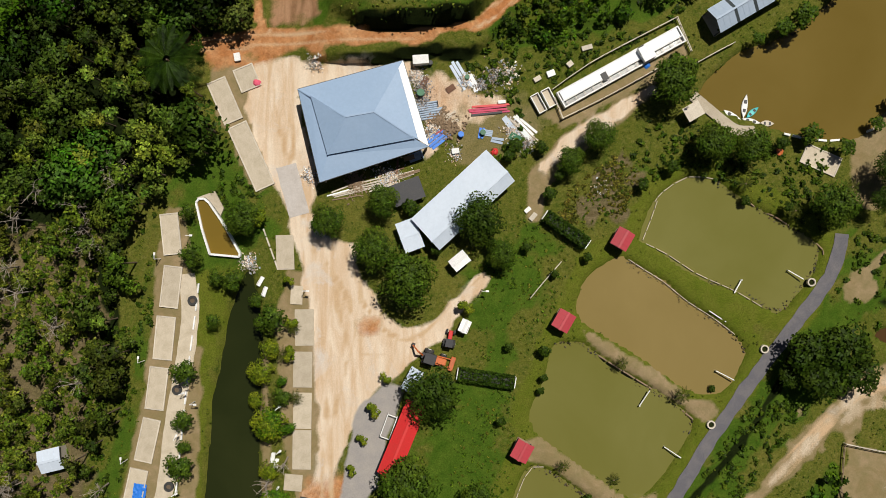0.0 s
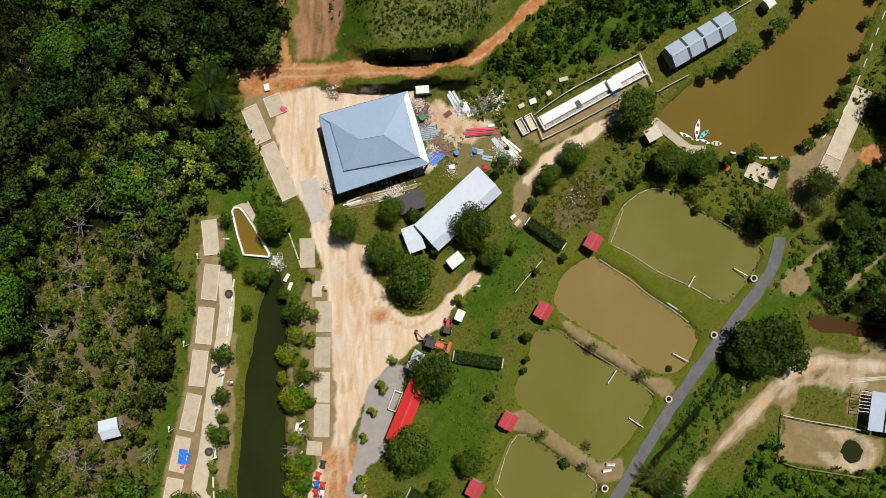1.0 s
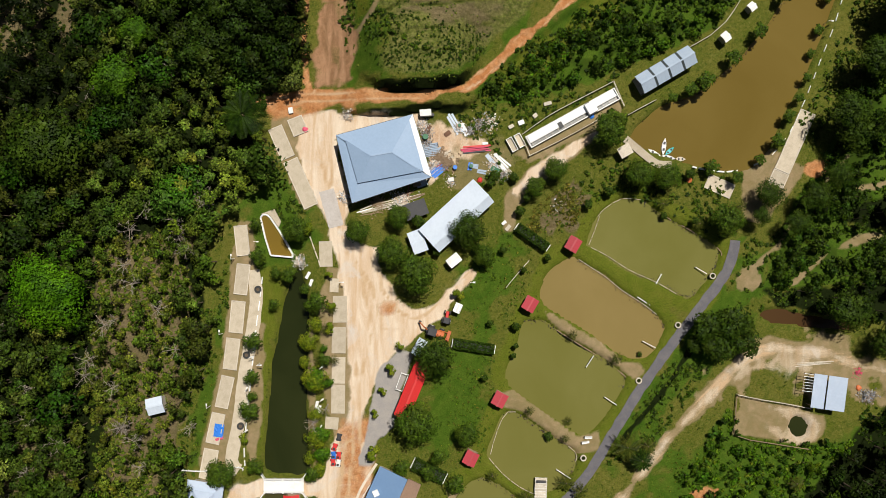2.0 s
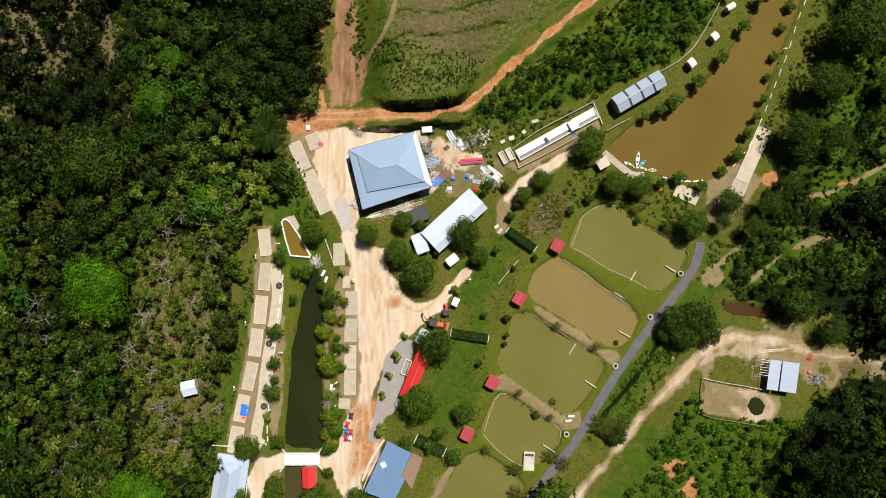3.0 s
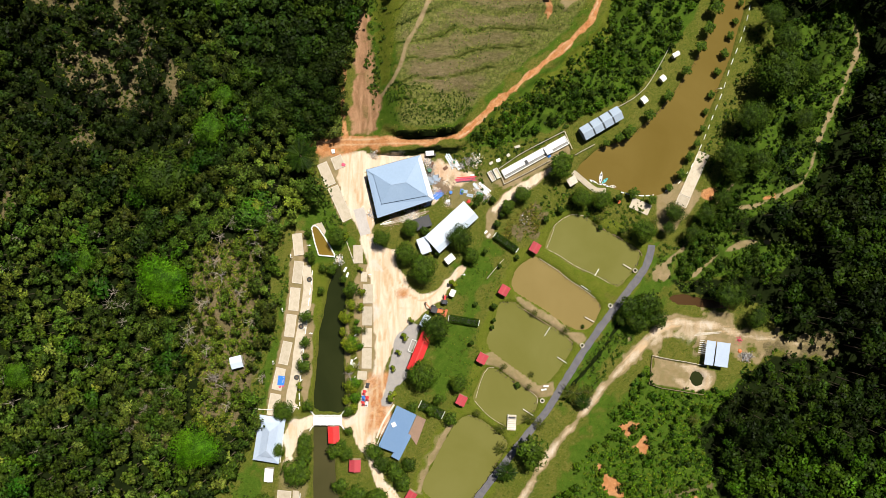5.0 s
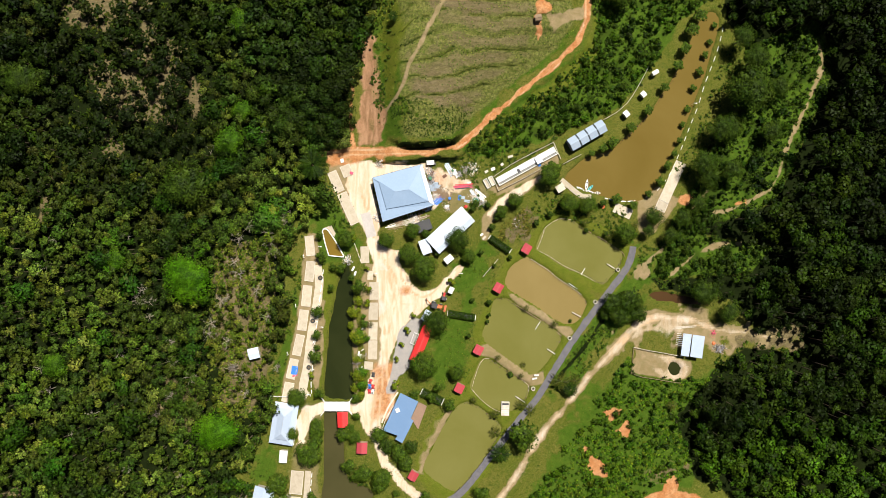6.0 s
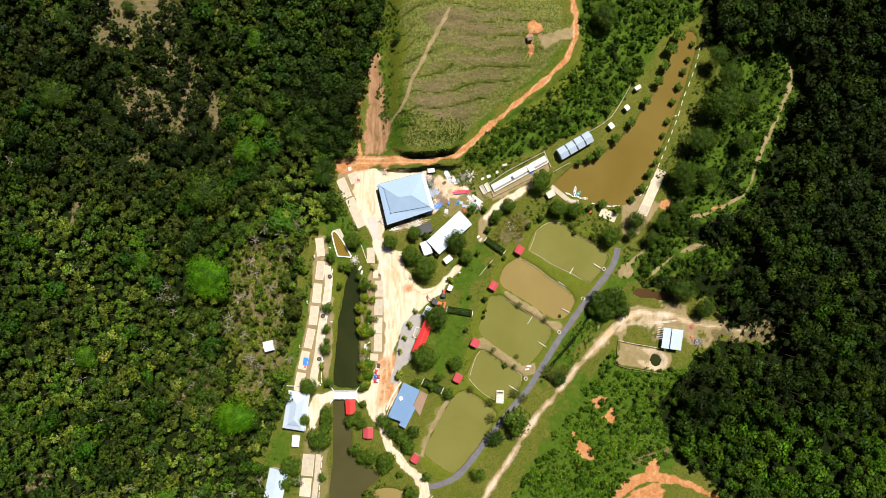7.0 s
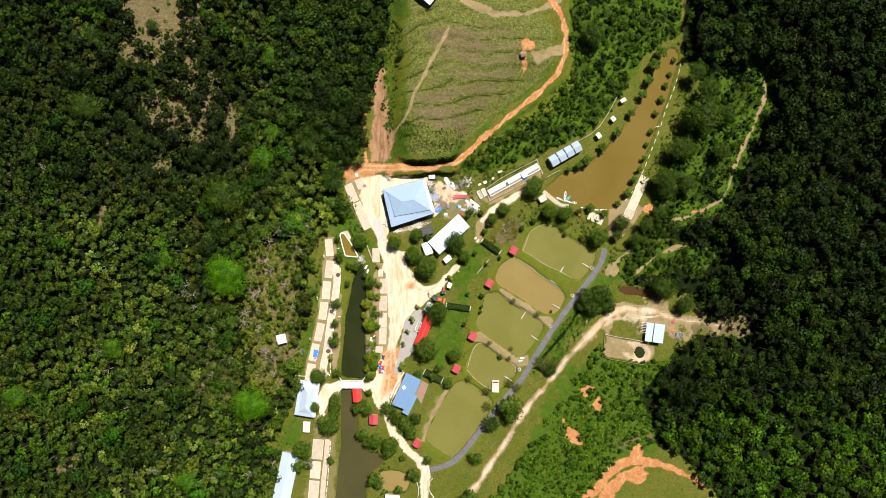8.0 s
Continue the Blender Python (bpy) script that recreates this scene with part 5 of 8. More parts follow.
def west_rule(x, y, r):
    one = np.array([x]), np.array([y])
    if inside_by(*one, PLANTED)[0] > 0:
        if r.random_sample() < 0.48:
            return None
        return r.uniform(1.6, 3.0), r.uniform(4, 7), tone(x, y, 21, [(0.2, 0.26, 0.24), (0.32, 0.38, 0.32), (0.55, 0.62, 0.4)])
    if inside_by(*one, DENSE)[0] > 0:
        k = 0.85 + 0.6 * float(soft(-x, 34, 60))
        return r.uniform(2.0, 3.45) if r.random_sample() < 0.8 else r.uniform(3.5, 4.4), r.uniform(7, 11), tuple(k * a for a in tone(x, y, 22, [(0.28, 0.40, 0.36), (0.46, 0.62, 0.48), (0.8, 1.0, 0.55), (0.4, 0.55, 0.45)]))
    if inside_by(*one, DRY)[0] > 0:
        if r.random_sample() < 0.12:
            return None
        return r.uniform(0.9, 2.0), r.uniform(2.5, 5), tone(x, y, 27, [(1.1, 1.25, 0.8), (1.9, 1.8, 1.2), (2.8, 2.4, 1.9), (1.6, 1.8, 1.0)])
    thin = lattice(*one, 9.0, 31)[0]
    if thin < 0.12 and r.random_sample() < 0.6:
        return None
    # stand tone by place; lens falloff towards the edges is in this tint too
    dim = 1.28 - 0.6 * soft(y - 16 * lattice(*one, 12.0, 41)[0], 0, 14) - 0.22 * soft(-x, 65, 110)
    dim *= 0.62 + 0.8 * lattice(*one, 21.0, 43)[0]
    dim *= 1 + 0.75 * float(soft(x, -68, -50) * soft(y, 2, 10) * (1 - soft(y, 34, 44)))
    t = tone(x, y, 23, [(0.55, 0.75, 0.65), (0.95, 1.05, 0.9), (1.6, 1.45, 1.2), (0.8, 1.0, 0.8), (1.3, 1.5, 0.9), (0.6, 0.8, 0.7), (1.1, 1.6, 0.6)])
    if r.random_sample() < 0.08 and x > -130:
        t = (2.7, 2.4, 2.6)
    if r.random_sample() < 0.025:
        return r.uniform(3.6, 5.2), r.uniform(7, 10), tuple(a * dim * 0.8 for a in ((0.7, 1.3, 0.5) if r.random_sample() < 0.5 else (0.6, 0.85, 0.6)))
    return (r.uniform(1.5, 2.39) if r.random_sample() < 0.82 else r.uniform(2.5, 3.4)), r.uniform(3.5, 8), tuple(a * dim for a in t)


def east_rule(x, y, r):
    if inside_by(np.array([x]), np.array([y]), VALLEY)[0] > 0:
        return None
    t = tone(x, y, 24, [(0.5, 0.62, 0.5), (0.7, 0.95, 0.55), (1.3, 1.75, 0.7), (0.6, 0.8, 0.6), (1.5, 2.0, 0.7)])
    # dark stand tone, lowered further east and north with lens falloff in the colour
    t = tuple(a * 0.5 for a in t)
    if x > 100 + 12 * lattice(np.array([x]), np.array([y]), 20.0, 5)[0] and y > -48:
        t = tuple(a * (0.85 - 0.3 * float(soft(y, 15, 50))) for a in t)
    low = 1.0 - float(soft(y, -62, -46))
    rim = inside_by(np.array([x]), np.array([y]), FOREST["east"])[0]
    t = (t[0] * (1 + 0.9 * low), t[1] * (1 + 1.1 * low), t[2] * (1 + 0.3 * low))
    if rim < 3.5:
        return r.uniform(1.0, 2.2), r.uniform(3, 6), t
    return (r.uniform(1.4, 2.39) if r.random_sample() < 0.4 else r.uniform(2.4, 3.4) if r.random_sample() < 0.55 else r.uniform(3.6, 5.2)), (r.uniform(7, 13) + 3.0 * float(soft(x, 96, 108))) * (1 - 0.5 * low), t


def valley_rule(x, y, r):
    if r.random_sample() < 0.22:
        return None
    return (r.uniform(0.6, 1.29) if r.random_sample() < 0.72 else r.uniform(1.4, 2.6)), r.uniform(1.2, 3.5), tone(x, y, 28, [(0.3, 0.48, 0.24), (0.6, 0.9, 0.3), (0.4, 0.6, 0.28), (0.85, 1.15, 0.35)])


def scrub_rule(x, y, r):
    if r.random_sample() < 0.12:
        return None
    return (r.uniform(0.6, 1.29) if r.random_sample() < 0.6 else r.uniform(1.3, 2.2)), r.uniform(1.0, 2.8), tone(x, y, 25, [(0.45, 0.65, 0.32), (0.95, 1.35, 0.42), (0.55, 0.8, 0.4), (1.4, 1.9, 0.6)])


def south_rule(x, y, r):
    if r.random_sample() < 0.2:
        return None
    return (r.uniform(0.5, 1.29) if r.random_sample() < 0.75 else r.uniform(1.3, 2.0)), r.uniform(0.8, 2.2), tone(x, y, 25, [(0.55, 0.85, 0.35), (1.15, 1.65, 0.5), (0.8, 1.1, 0.42), (1.7, 2.0, 0.65)])


def bank_rule(x, y, r):
    if r.random_sample() < 0.08:
        return None
    return r.uniform(0.8, 2.0), r.uniform(1.2, 3.2), tone(x, y, 26, [(0.45, 0.6, 0.35), (0.8, 1.1, 0.5), (0.55, 0.75, 0.4), (1.1, 1.3, 0.55)])


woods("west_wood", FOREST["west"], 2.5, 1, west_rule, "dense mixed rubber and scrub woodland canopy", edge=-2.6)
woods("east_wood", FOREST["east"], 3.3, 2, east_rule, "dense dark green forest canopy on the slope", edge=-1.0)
woods("valley_thicket", VALLEY, 2.1, 6, valley_rule, "bushy green trees and scrub in the valley", edge=0.0)
woods("north_thicket", FOREST["north"], 1.9, 3, scrub_rule, "leafy green thicket between clay road and lake")
woods("south_thicket", FOREST["south"], 2.2, 4, south_rule, "leafy green scrub beside the sandy track", edge=-0.6)


def bare_tree(x, y, r, seed):
    """Leafless branches of a dead tree, as vertices and faces."""
    g = random.Random(seed)
    vs, fs = [], []

    def limb(a, b, w):
        k = len(vs)
        d = (b - a).normalized()
        s = d.cross(Vector((0.3, 0.2, 1))).normalized()
        u = d.cross(s)
        for p, e in ((a, w), (b, w * 0.4)):
            vs.extend([p + s * e, p - s * e * 0.5 + u * e * 0.87, p - s * e * 0.5 - u * e * 0.87])
        fs.extend([(k, k + 1, k + 4, k + 3), (k + 1, k + 2, k + 5, k + 4), (k + 2, k, k + 3, k + 5)])

    base = Vector((x, y, ground_height(x, y) - 0.2))
    top = base + Vector((g.uniform(-0.5, 0.5), g.uniform(-0.5, 0.5), 5.5))
    limb(base, top, 0.16)
    for k in range(9):
        a = k * 2.4 + g.random()
        p = base.lerp(top, g.uniform(0.55, 1))
        q = p + Vector((math.cos(a) * r * g.uniform(0.5, 1), math.sin(a) * r * g.uniform(0.5, 1), g.uniform(0.6, 1.8)))
        limb(p, q, 0.055)
        for _ in range(5):
            o = p.lerp(q, g.uniform(0.4, 1))
            limb(o, o + Vector((g.uniform(-1, 1), g.uniform(-1, 1), g.uniform(0.1, 0.7))) * r * 0.32, 0.028)
    return vs, fs


TWIG = plain("dead_twig", (0.34, 0.29, 0.24), (0.22, 0.18, 0.14), 0.9, each=0)
g_dead = random.Random(77)
vs, fs = [], []
for x, y, r in [(-47.3, 11.8, 2.5), (-45.8, 9.2, 2.3), (-60.5, 4.0, 2.5), (-62.5, -2.7, 2.3), (-55.3, -11.3, 2.5), (-69.1, -20.9, 2.5), (-68.4, 30.8, 1.9), (-50.1, 0.1, 2.1), (-23.0, -30.7, 1.3), (-25.3, -33.4, 1.9), (-53.0, 35.6, 2.1), (-46.4, 35.6, 1.9)] + [(-70.1, -24.3, 2.8), (-64.2, -26.4, 2.4), (-90.3, -14.5, 2.0), (-60.2, -6.3, 2.8), (-96.2, -30.5, 2.4), (-77.9, -68.3, 2.8), (-68.0, -78.4, 2.4), (-104.2, -48.6, 2.0), (-120.3, -34.6, 2.0), (-86.0, -48.4, 2.8), (-94.2, -64.5, 2.0), (-58.2, -42.4, 2.0), (-62.1, -34.4, 2.4), (-52.3, 5.7, 2.0), (-140.6, 29.4, 2.0), (-52.2, -52.5, 1.6), (-80.1, -32.4, 2.4)] + [(g_dead.uniform(-125, -45), g_dead.uniform(-85, 10), g_dead.uniform(1.6, 2.8)) for _ in range(28)]:
    if inside_by(np.array([x]), np.array([y]), FOREST["west"])[0] > -2 or x > -50:
        v, f = bare_tree(x, y, r, int(abs(x) * 10))
        fs += [tuple(k + len(vs) for k in q) for q in f]
        vs += v
tagged(new("dead_trees", mesh_of("dead_trees", vs, fs, TWIG)), "leafless grey dead trees among the canopy", "dead trees", kind="stuff")
woods("bank_scrub", FOREST["banks"], 1.9, 5, bank_rule, "low scattered scrub on the slope")


# ---- weeds and tufts ----
def weeds(name, outlines, density, lo, hi, tints, seed, label, keep=None):
    """Small leafy plants strewn over the ground, thicker here and there."""
    r = np.random.RandomState(seed)
    shapes = [crown_shape(500 + k, 4, 16, 0.42, 0.7) for k in range(6)]
    quads, cols = [], []
    for o in outlines:
        p = np.array(o)
        (x0, y0), (x1, y1) = p.min(0), p.max(0)
        n = int((x1 - x0) * (y1 - y0) * density)
        x, y = r.uniform(x0, x1, n), r.uniform(y0, y1, n)
        ok = (inside_by(x, y, p) > 0) & (lattice(x, y, 3.0, seed) * 0.7 + lattice(x, y, 9.0, seed + 3) * 0.5 > r.uniform(0.3, 0.8, n))
        i = np.clip(((x - gx[0]) / STEP).round().astype(int), 0, len(gx) - 1)
        j = np.clip(((y - gy[0]) / STEP).round().astype(int), 0, len(gy) - 1)
        bare = np.maximum.reduce([zones["sand"], zones["clay"], zones["gravel"], zones["worn"] * 0.8])[j, i]
        ok &= (bare < 0.4) & (Z[j, i] > -0.35) & np.all([near(x, y, line, 4.0) < 0 for line in (lane, paved_walk, row_path, bridge_west, bridge_east)], axis=0)
        if keep is not None:
            ok &= keep[j, i] > r.uniform(0, 1, n)
        x, y, z = x[ok], y[ok], Z[j, i][ok]
        s = r.uniform(lo, hi, len(x))
        a = r.uniform(0, 6.28, len(x))
        for k in range(6):
            m = np.arange(len(x)) % 6 == k
            q, v, _ = shapes[k]
            c, sn = np.cos(a[m])[:, None, None], np.sin(a[m])[:, None, None]
            w = q[None] * s[m][:, None, None, None]
            qx, qy = w[..., 0] * c - w[..., 1] * sn, w[..., 0] * sn + w[..., 1] * c
            w = np.stack([qx + x[m][:, None, None], qy + y[m][:, None, None], w[..., 2] * 0.8 + z[m][:, None, None] + 0.15 * s[m][:, None, None]], -1)
            quads.append(w.reshape(-1, 4, 3))
            t = np.array(tints)[r.randint(0, len(tints), m.sum())]
            cols.append((t[:, None, :] * v[None, :, None]).reshape(-1, 3))
    me = leaf_mesh(name, np.concatenate(quads), np.concatenate(cols))
    tagged(new(name, me), label, "weeds", kind="stuff")


weeds("bushy_weeds", [[(-38.5, 17.0), (-32.6, 17.6), (-27.2, 8.0), (-25.8, 4.1), (-30.7, 2.1), (-34.6, 9.0), (-38.0, 9.9)], [(4.6, 30.5), (11.4, 37.3), (17.3, 43.2), (22.2, 43.2), (17.3, 31.5), (34.9, 35.4), (35.9, 33.4), (17.3, 24.6), (7.5, 24.6)], [(1.6, 27.6), (8.5, 26.6), (11.4, 21.7), (14.4, 13.9), (8.5, 12.9), (1.6, 13.8), (0.7, 17.8)],
                      [(31.0, 19.7), (55.5, 14.8), (58.4, 2.1), (54.5, 1.1), (43.7, 9.0), (35.9, 11.4), (31.0, 9.9), (27.1, 13.9)], [(58.4, 2.1), (76.8, 6.0), (76.8, -15.5), (62.3, -11.6), (56.5, -9.6), (53.5, -14.5), (49.6, -15.5)],
                      [(31.0, -43.1), (40.8, -27.3), (48.6, -20.4), (53.5, -24.3), (47.6, -31.2), (39.8, -41.9)], [(-28.4, -63.0), (-20.3, -67.0), (-18.2, -77.1), (-12.1, -85.2), (-26.2, -89.3), (-32.3, -91.3), (-28.3, -81.2)], [(-18.7, 86.8), (-13.7, 78.7), (-16.6, 50.4), (-18.6, 36.2), (-21.5, 50.4)],
                      [(85.6, 62.9), (92.6, 62.9), (91.7, 42.7), (84.6, 38.2), (74.6, 22.4), (70.5, 24.4), (78.6, 40.6)], [(-35.6, 43.2), (-28.7, 43.2), (-28.2, 34.4), (-33.6, 30.5), (-37.5, 32.4)], [(-50.7, -11.6), (-43.9, -11.6), (-46.3, -27.3), (-49.3, -42.9), (-53.2, -42.9)], [(-44.4, 6.0), (-42.2, 6.0), (-42.9, -11.6), (-44.9, -11.6)],
                      [(-54.4, -58.8), (-49.0, -45.3), (-46.3, -42.6), (-49.0, -39.9), (-52.3, -48.0)], [(-64.8, -65.1), (-56.7, -61.0), (-52.6, -67.1), (-56.7, -71.1)], [(-14.2, 44.4), (-7.3, 38.4), (5.7, 36.7), (8.3, 40.1), (3.1, 38.4), (-7.3, 41.8), (-11.6, 47.0)]],
      1.5, 0.3, 0.9, [(0.8, 1.0, 0.6), (1.2, 1.5, 0.7), (1.0, 1.2, 0.7), (1.6, 1.7, 0.9)], 61, "leafy green weeds and low bushes")
weeds("fern_scrub", [FOREST["south"]], 3.2, 0.3, 0.95, [(0.9, 1.5, 0.4), (1.3, 2.0, 0.5), (1.9, 2.5, 0.7), (0.7, 1.1, 0.4), (2.2, 2.2, 0.9)], 69, "dense yellow-green ferns and creepers")
weeds("thicket_undergrowth", [FOREST["north"], FOREST["banks"], VALLEY], 1.5, 0.35, 0.95, [(0.6, 0.85, 0.4), (1.0, 1.3, 0.5), (1.4, 1.8, 0.65), (0.8, 1.0, 0.5)], 67, "vivid green undergrowth and ferns")
weeds("grove_undergrowth", [PLANTED], 1.3, 0.35, 1.0, [(0.35, 0.42, 0.26), (0.7, 0.8, 0.42), (1.5, 1.3, 0.9), (0.45, 0.6, 0.3)], 75, "dark weeds and litter under the planted trees")
weeds("edge_scrub", [[(83.0, -36.4), (84.5, -29.6), (92.7, -26.6), (101.7, -28.8), (100.2, -36.3), (88.2, -40.9)]], 2.5, 0.3, 0.9, [(0.4, 0.6, 0.28), (0.8, 1.1, 0.4), (1.1, 1.4, 0.5)], 76, "leafy green scrub along the forest edge")
weeds("dry_undergrowth", [DRY], 4.0, 0.3, 0.8, [(2.4, 2.0, 1.6), (4.0, 3.0, 3.2), (1.5, 1.7, 0.9), (1.9, 2.0, 1.0)], 68, "dry olive and tan undergrowth")
weeds("forest_understorey", [FOREST["west"]], 0.26, 0.5, 1.2, [(0.6, 0.75, 0.4), (1.1, 1.1, 0.6), (2.0, 1.6, 1.4), (0.8, 1.05, 0.45)], 66, "leafy undergrowth below the woodland canopy")
weeds("field_weeds", [[(3.6, -3.8), (9.5, 2.1), (11.9, 6.0), (17.3, 4.1), (20.2, -0.8), (17.3, -7.7), (13.4, -12.6), (10.4, -19.4), (10.4, -31.2), (7.5, -43.1), (-2.3, -43.1), (1.6, -31.2), (0.7, -25.3), (6.5, -19.4), (4.6, -15.5)], [(15.3, 3.1), (18.3, 10.9), (27.1, 13.9), (30.0, 10.9), (25.1, 4.1), (21.2, 2.1)]],
      2.0, 0.2, 0.45, [(1.3, 1.6, 0.8), (1.9, 2.2, 1.0), (3.0, 2.3, 2.0), (1.5, 1.8, 0.9)], 62, "mixed weeds on rough grass")
weeds("dry_brush", [[(16.3, 4.1), (18.8, 9.4), (25.1, 13.4), (29.0, 10.9), (26.1, 4.6), (21.2, 3.1)]], 9.0, 0.25, 0.55, [(2.9, 1.8, 1.9), (2.0, 1.3, 1.2), (3.6, 2.4, 2.8), (1.3, 1.1, 0.7)], 63, "dry brown brush and cut stalks")
weeds("hill_scrub", [hill], 2.4, 0.12, 0.34, [(1.5, 1.8, 0.8), (3.2, 2.6, 2.2), (1.6, 2.0, 0.8), (4.6, 3.7, 3.8), (0.9, 1.2, 0.5)], 64, "low scrub and stubble on the terraced hillside")
weeds("contour_bushes", [hill], 4.0, 0.15, 0.38, [(0.5, 0.7, 0.4), (0.8, 1.0, 0.5), (1.1, 1.3, 0.6)], 72, "dark low bushes along the terrace edges", keep=contour * 0.9)
weeds("bright_ferns", [[(13.0, 28.6), (12.0, 32.0), (15.5, 35.6), (20.5, 38.6), (26.0, 40.2), (23.6, 34.4), (18.8, 29.8)]], 5.0, 0.3, 0.6, [(1.7, 2.8, 0.55), (1.3, 2.1, 0.45), (2.2, 3.0, 0.8)], 74, "bright green ferns below the clay road")
weeds("foot_scrub", [[(-15.5, 45.5), (-10.0, 46.5), (2.0, 43.0), (10.0, 42.5), (9.0, 39.0), (3.0, 35.2), (-8.0, 34.0), (-15.0, 36.5)]], 4.0, 0.15, 0.45, [(0.5, 0.75, 0.4), (0.9, 1.2, 0.5), (0.7, 0.9, 0.45)], 73, "dense green scrub at the foot of the hillside")
weeds("grass_tufts", [[(-47.3, 10.9), (76.8, 43.2), (76.8, -43.1), (44.7, -50.8), (-51.2, -50.7)], [(-60.8, -38.8), (-4.2, -38.6), (52.5, -30.3), (44.5, -62.7), (14.2, -91.2), (-64.7, -95.4)]], 0.9, 0.12, 0.30, [(1.6, 1.6, 0.8), (2.2, 1.9, 1.1), (1.2, 1.3, 0.6), (2.8, 2.2, 1.6)], 65, "tufts of short uneven grass")

# ---- buildings ----
def slab(pts, thick):
    """A flat panel through 3d corner points, with a thickness downwards."""
    bm = bmesh.new()
    f = bm.faces.new([bm.verts.new(p) for p in pts])
    bm.normal_update()
    if f.normal.z < 0:
        f.normal_flip()
    r = bmesh.ops.extrude_face_region(bm, geom=[f])
    for v in r["geom"]:
        if isinstance(v, bmesh.types.BMVert):
            v.co.z -= thick
    return bm


def slope(name, pts, thick, pitch, material, parent, rib=0.025):
    """A roof slope with raised seams as its own pieces: pts go eave, eave, ridge, ridge."""
    ob = part(name, slab(pts, thick), material, parent)
    a, b, c, d = (Vector(p) for p in pts)
    n = max(1, int((b - a).length / pitch))
    for k in range(1, n):
        t = k / n
        p, q = a.lerp(b, t), d.lerp(c, t)
        part("seam", beam(bmesh.new(), p + Vector((0, 0, rib * 0.4)), q + Vector((0, 0, rib * 0.4)), 0.05, rib), material, ob)
    return ob


def gable(name, spec, eave, rise, roof_mat, label, category="building", wall_mat=None, over=0.5, pitch=0.8, posts=False, group="", ridge=0.0):
    """A gabled building: spec is centre x, y, turn, length along the ridge and width over the eaves."""
    x, y, turn, L, W = spec
    t = thing(name, pose(x, y, max(ground_height(x, y), -0.05), 0, 0, turn), label, category, group)
    l, w = L / 2, W / 2
    il, iw = l - over, w - over
    if posts:
        for sx in (-1, 1):
            for sy in (-1, 1):
                part("post", boxes((sx * il, sy * iw, eave / 2 - 0.3, 0.14, 0.14, eave + 0.6)), WOOD, t)
        part("floor_deck", boxes((0, 0, 0.22, 2 * il + 0.3, 2 * iw + 0.3, 0.12)), WOOD, t)
        part("rail", boxes((0, iw, 0.75, 2 * il, 0.06, 0.5), (-il, 0, 0.75, 0.06, 2 * iw, 0.5)), WOOD, t)
    else:
        bm = bmesh.new()
        vs = [bm.verts.new(p) for p in ((-il, -iw, -0.3), (-il, iw, -0.3), (-il, iw, eave), (-il, ridge, eave + rise * iw / w), (-il, -iw, eave))]
        f = bm.faces.new(vs)
        r = bmesh.ops.extrude_face_region(bm, geom=[f])
        for v in r["geom"]:
            if isinstance(v, bmesh.types.BMVert):
                v.co.x = il
        part("wall", bm, wall_mat or WALL, t)
        part("door", boxes((-il * 0.4, -iw - 0.03, 1.0, 0.95, 0.06, 2.05)), WOOD, t)
    slope("roof_slope", [(-l, -w, eave), (l, -w, eave), (l, ridge, eave + rise), (-l, ridge, eave + rise)], 0.09, pitch, roof_mat, t)
    slope("roof_slope", [(l, w, eave), (-l, w, eave), (-l, ridge, eave + rise), (l, ridge, eave + rise)], 0.09, pitch, roof_mat, t)
    part("ridge_cap", boxes((0, ridge, eave + rise + 0.02, L + 0.1, 0.34, 0.07)), roof_mat, t)
    return t


# large hip-roofed hall with a skirt roof on three sides
hall = thing("hall", pose(0, 0, 0), "large hip-roofed hall with blue-grey metal roof", "building")
O = [(*p, 4.0) for p in [(-20.8, 22.5), (-5.9, 26.6), (-2.2, 14.4), (-17.7, 9.3)]]
I = [(*p, 4.8) for p in [(-18.9, 21.5), (-6.8, 25.5), (-4.2, 15.4), (-16.5, 13.1)]]
Rg = [(*p, 6.3) for p in [(-13.8, 18.2), (-9.8, 18.9)]]
Il = [(p[0], p[1], 4.42) for p in I]
part("roof_slope", slab([O[0], O[1], Rg[1], Rg[0]], 0.12), BLUE_ROOF, hall)
part("roof_slope", slab([O[1], O[2], Rg[1]], 0.12), BLUE_ROOF, hall)
lift = Vector((0, 0, 0.07))
part("roof_slope", slab([I[2], I[3], Rg[0], Rg[1]], 0.12), BLUE_ROOF, hall)
part("roof_slope", slab([I[3], I[0], Rg[0]], 0.12), BLUE_ROOF, hall)
part("skirt_roof", slab([O[3], O[0], Il[0], Il[3]], 0.1), BLUE_ROOF, hall)
part("skirt_roof", slab([O[2], O[3], Il[3], Il[2]], 0.1), BLUE_ROOF, hall)
part("flashing", slab([Vector(O[1]) + lift, Vector(O[2]) + lift, Vector(O[2]).lerp(Vector(Rg[1]), 0.20) + lift, Vector(O[1]).lerp(Vector(Rg[1]), 0.16) + lift], 0.06), WHITE_METAL, hall, "bright white metal eave sheet")
for a, b in ((O[0], Rg[0]), (I[2], Rg[1]), (I[3], Rg[0]), (Rg[0], Rg[1])):
    part("ridge_cap", beam(bmesh.new(), Vector(a) + Vector((0, 0, 0.03)), Vector(b) + Vector((0, 0, 0.03)), 0.2, 0.05), BLUE_ROOF, hall)
oc = Vector((sum(p[0] for p in O) / 4, sum(p[1] for p in O) / 4, 0))
ins = [oc + (Vector((p[0], p[1], 0)) - oc) * 0.86 for p in O]
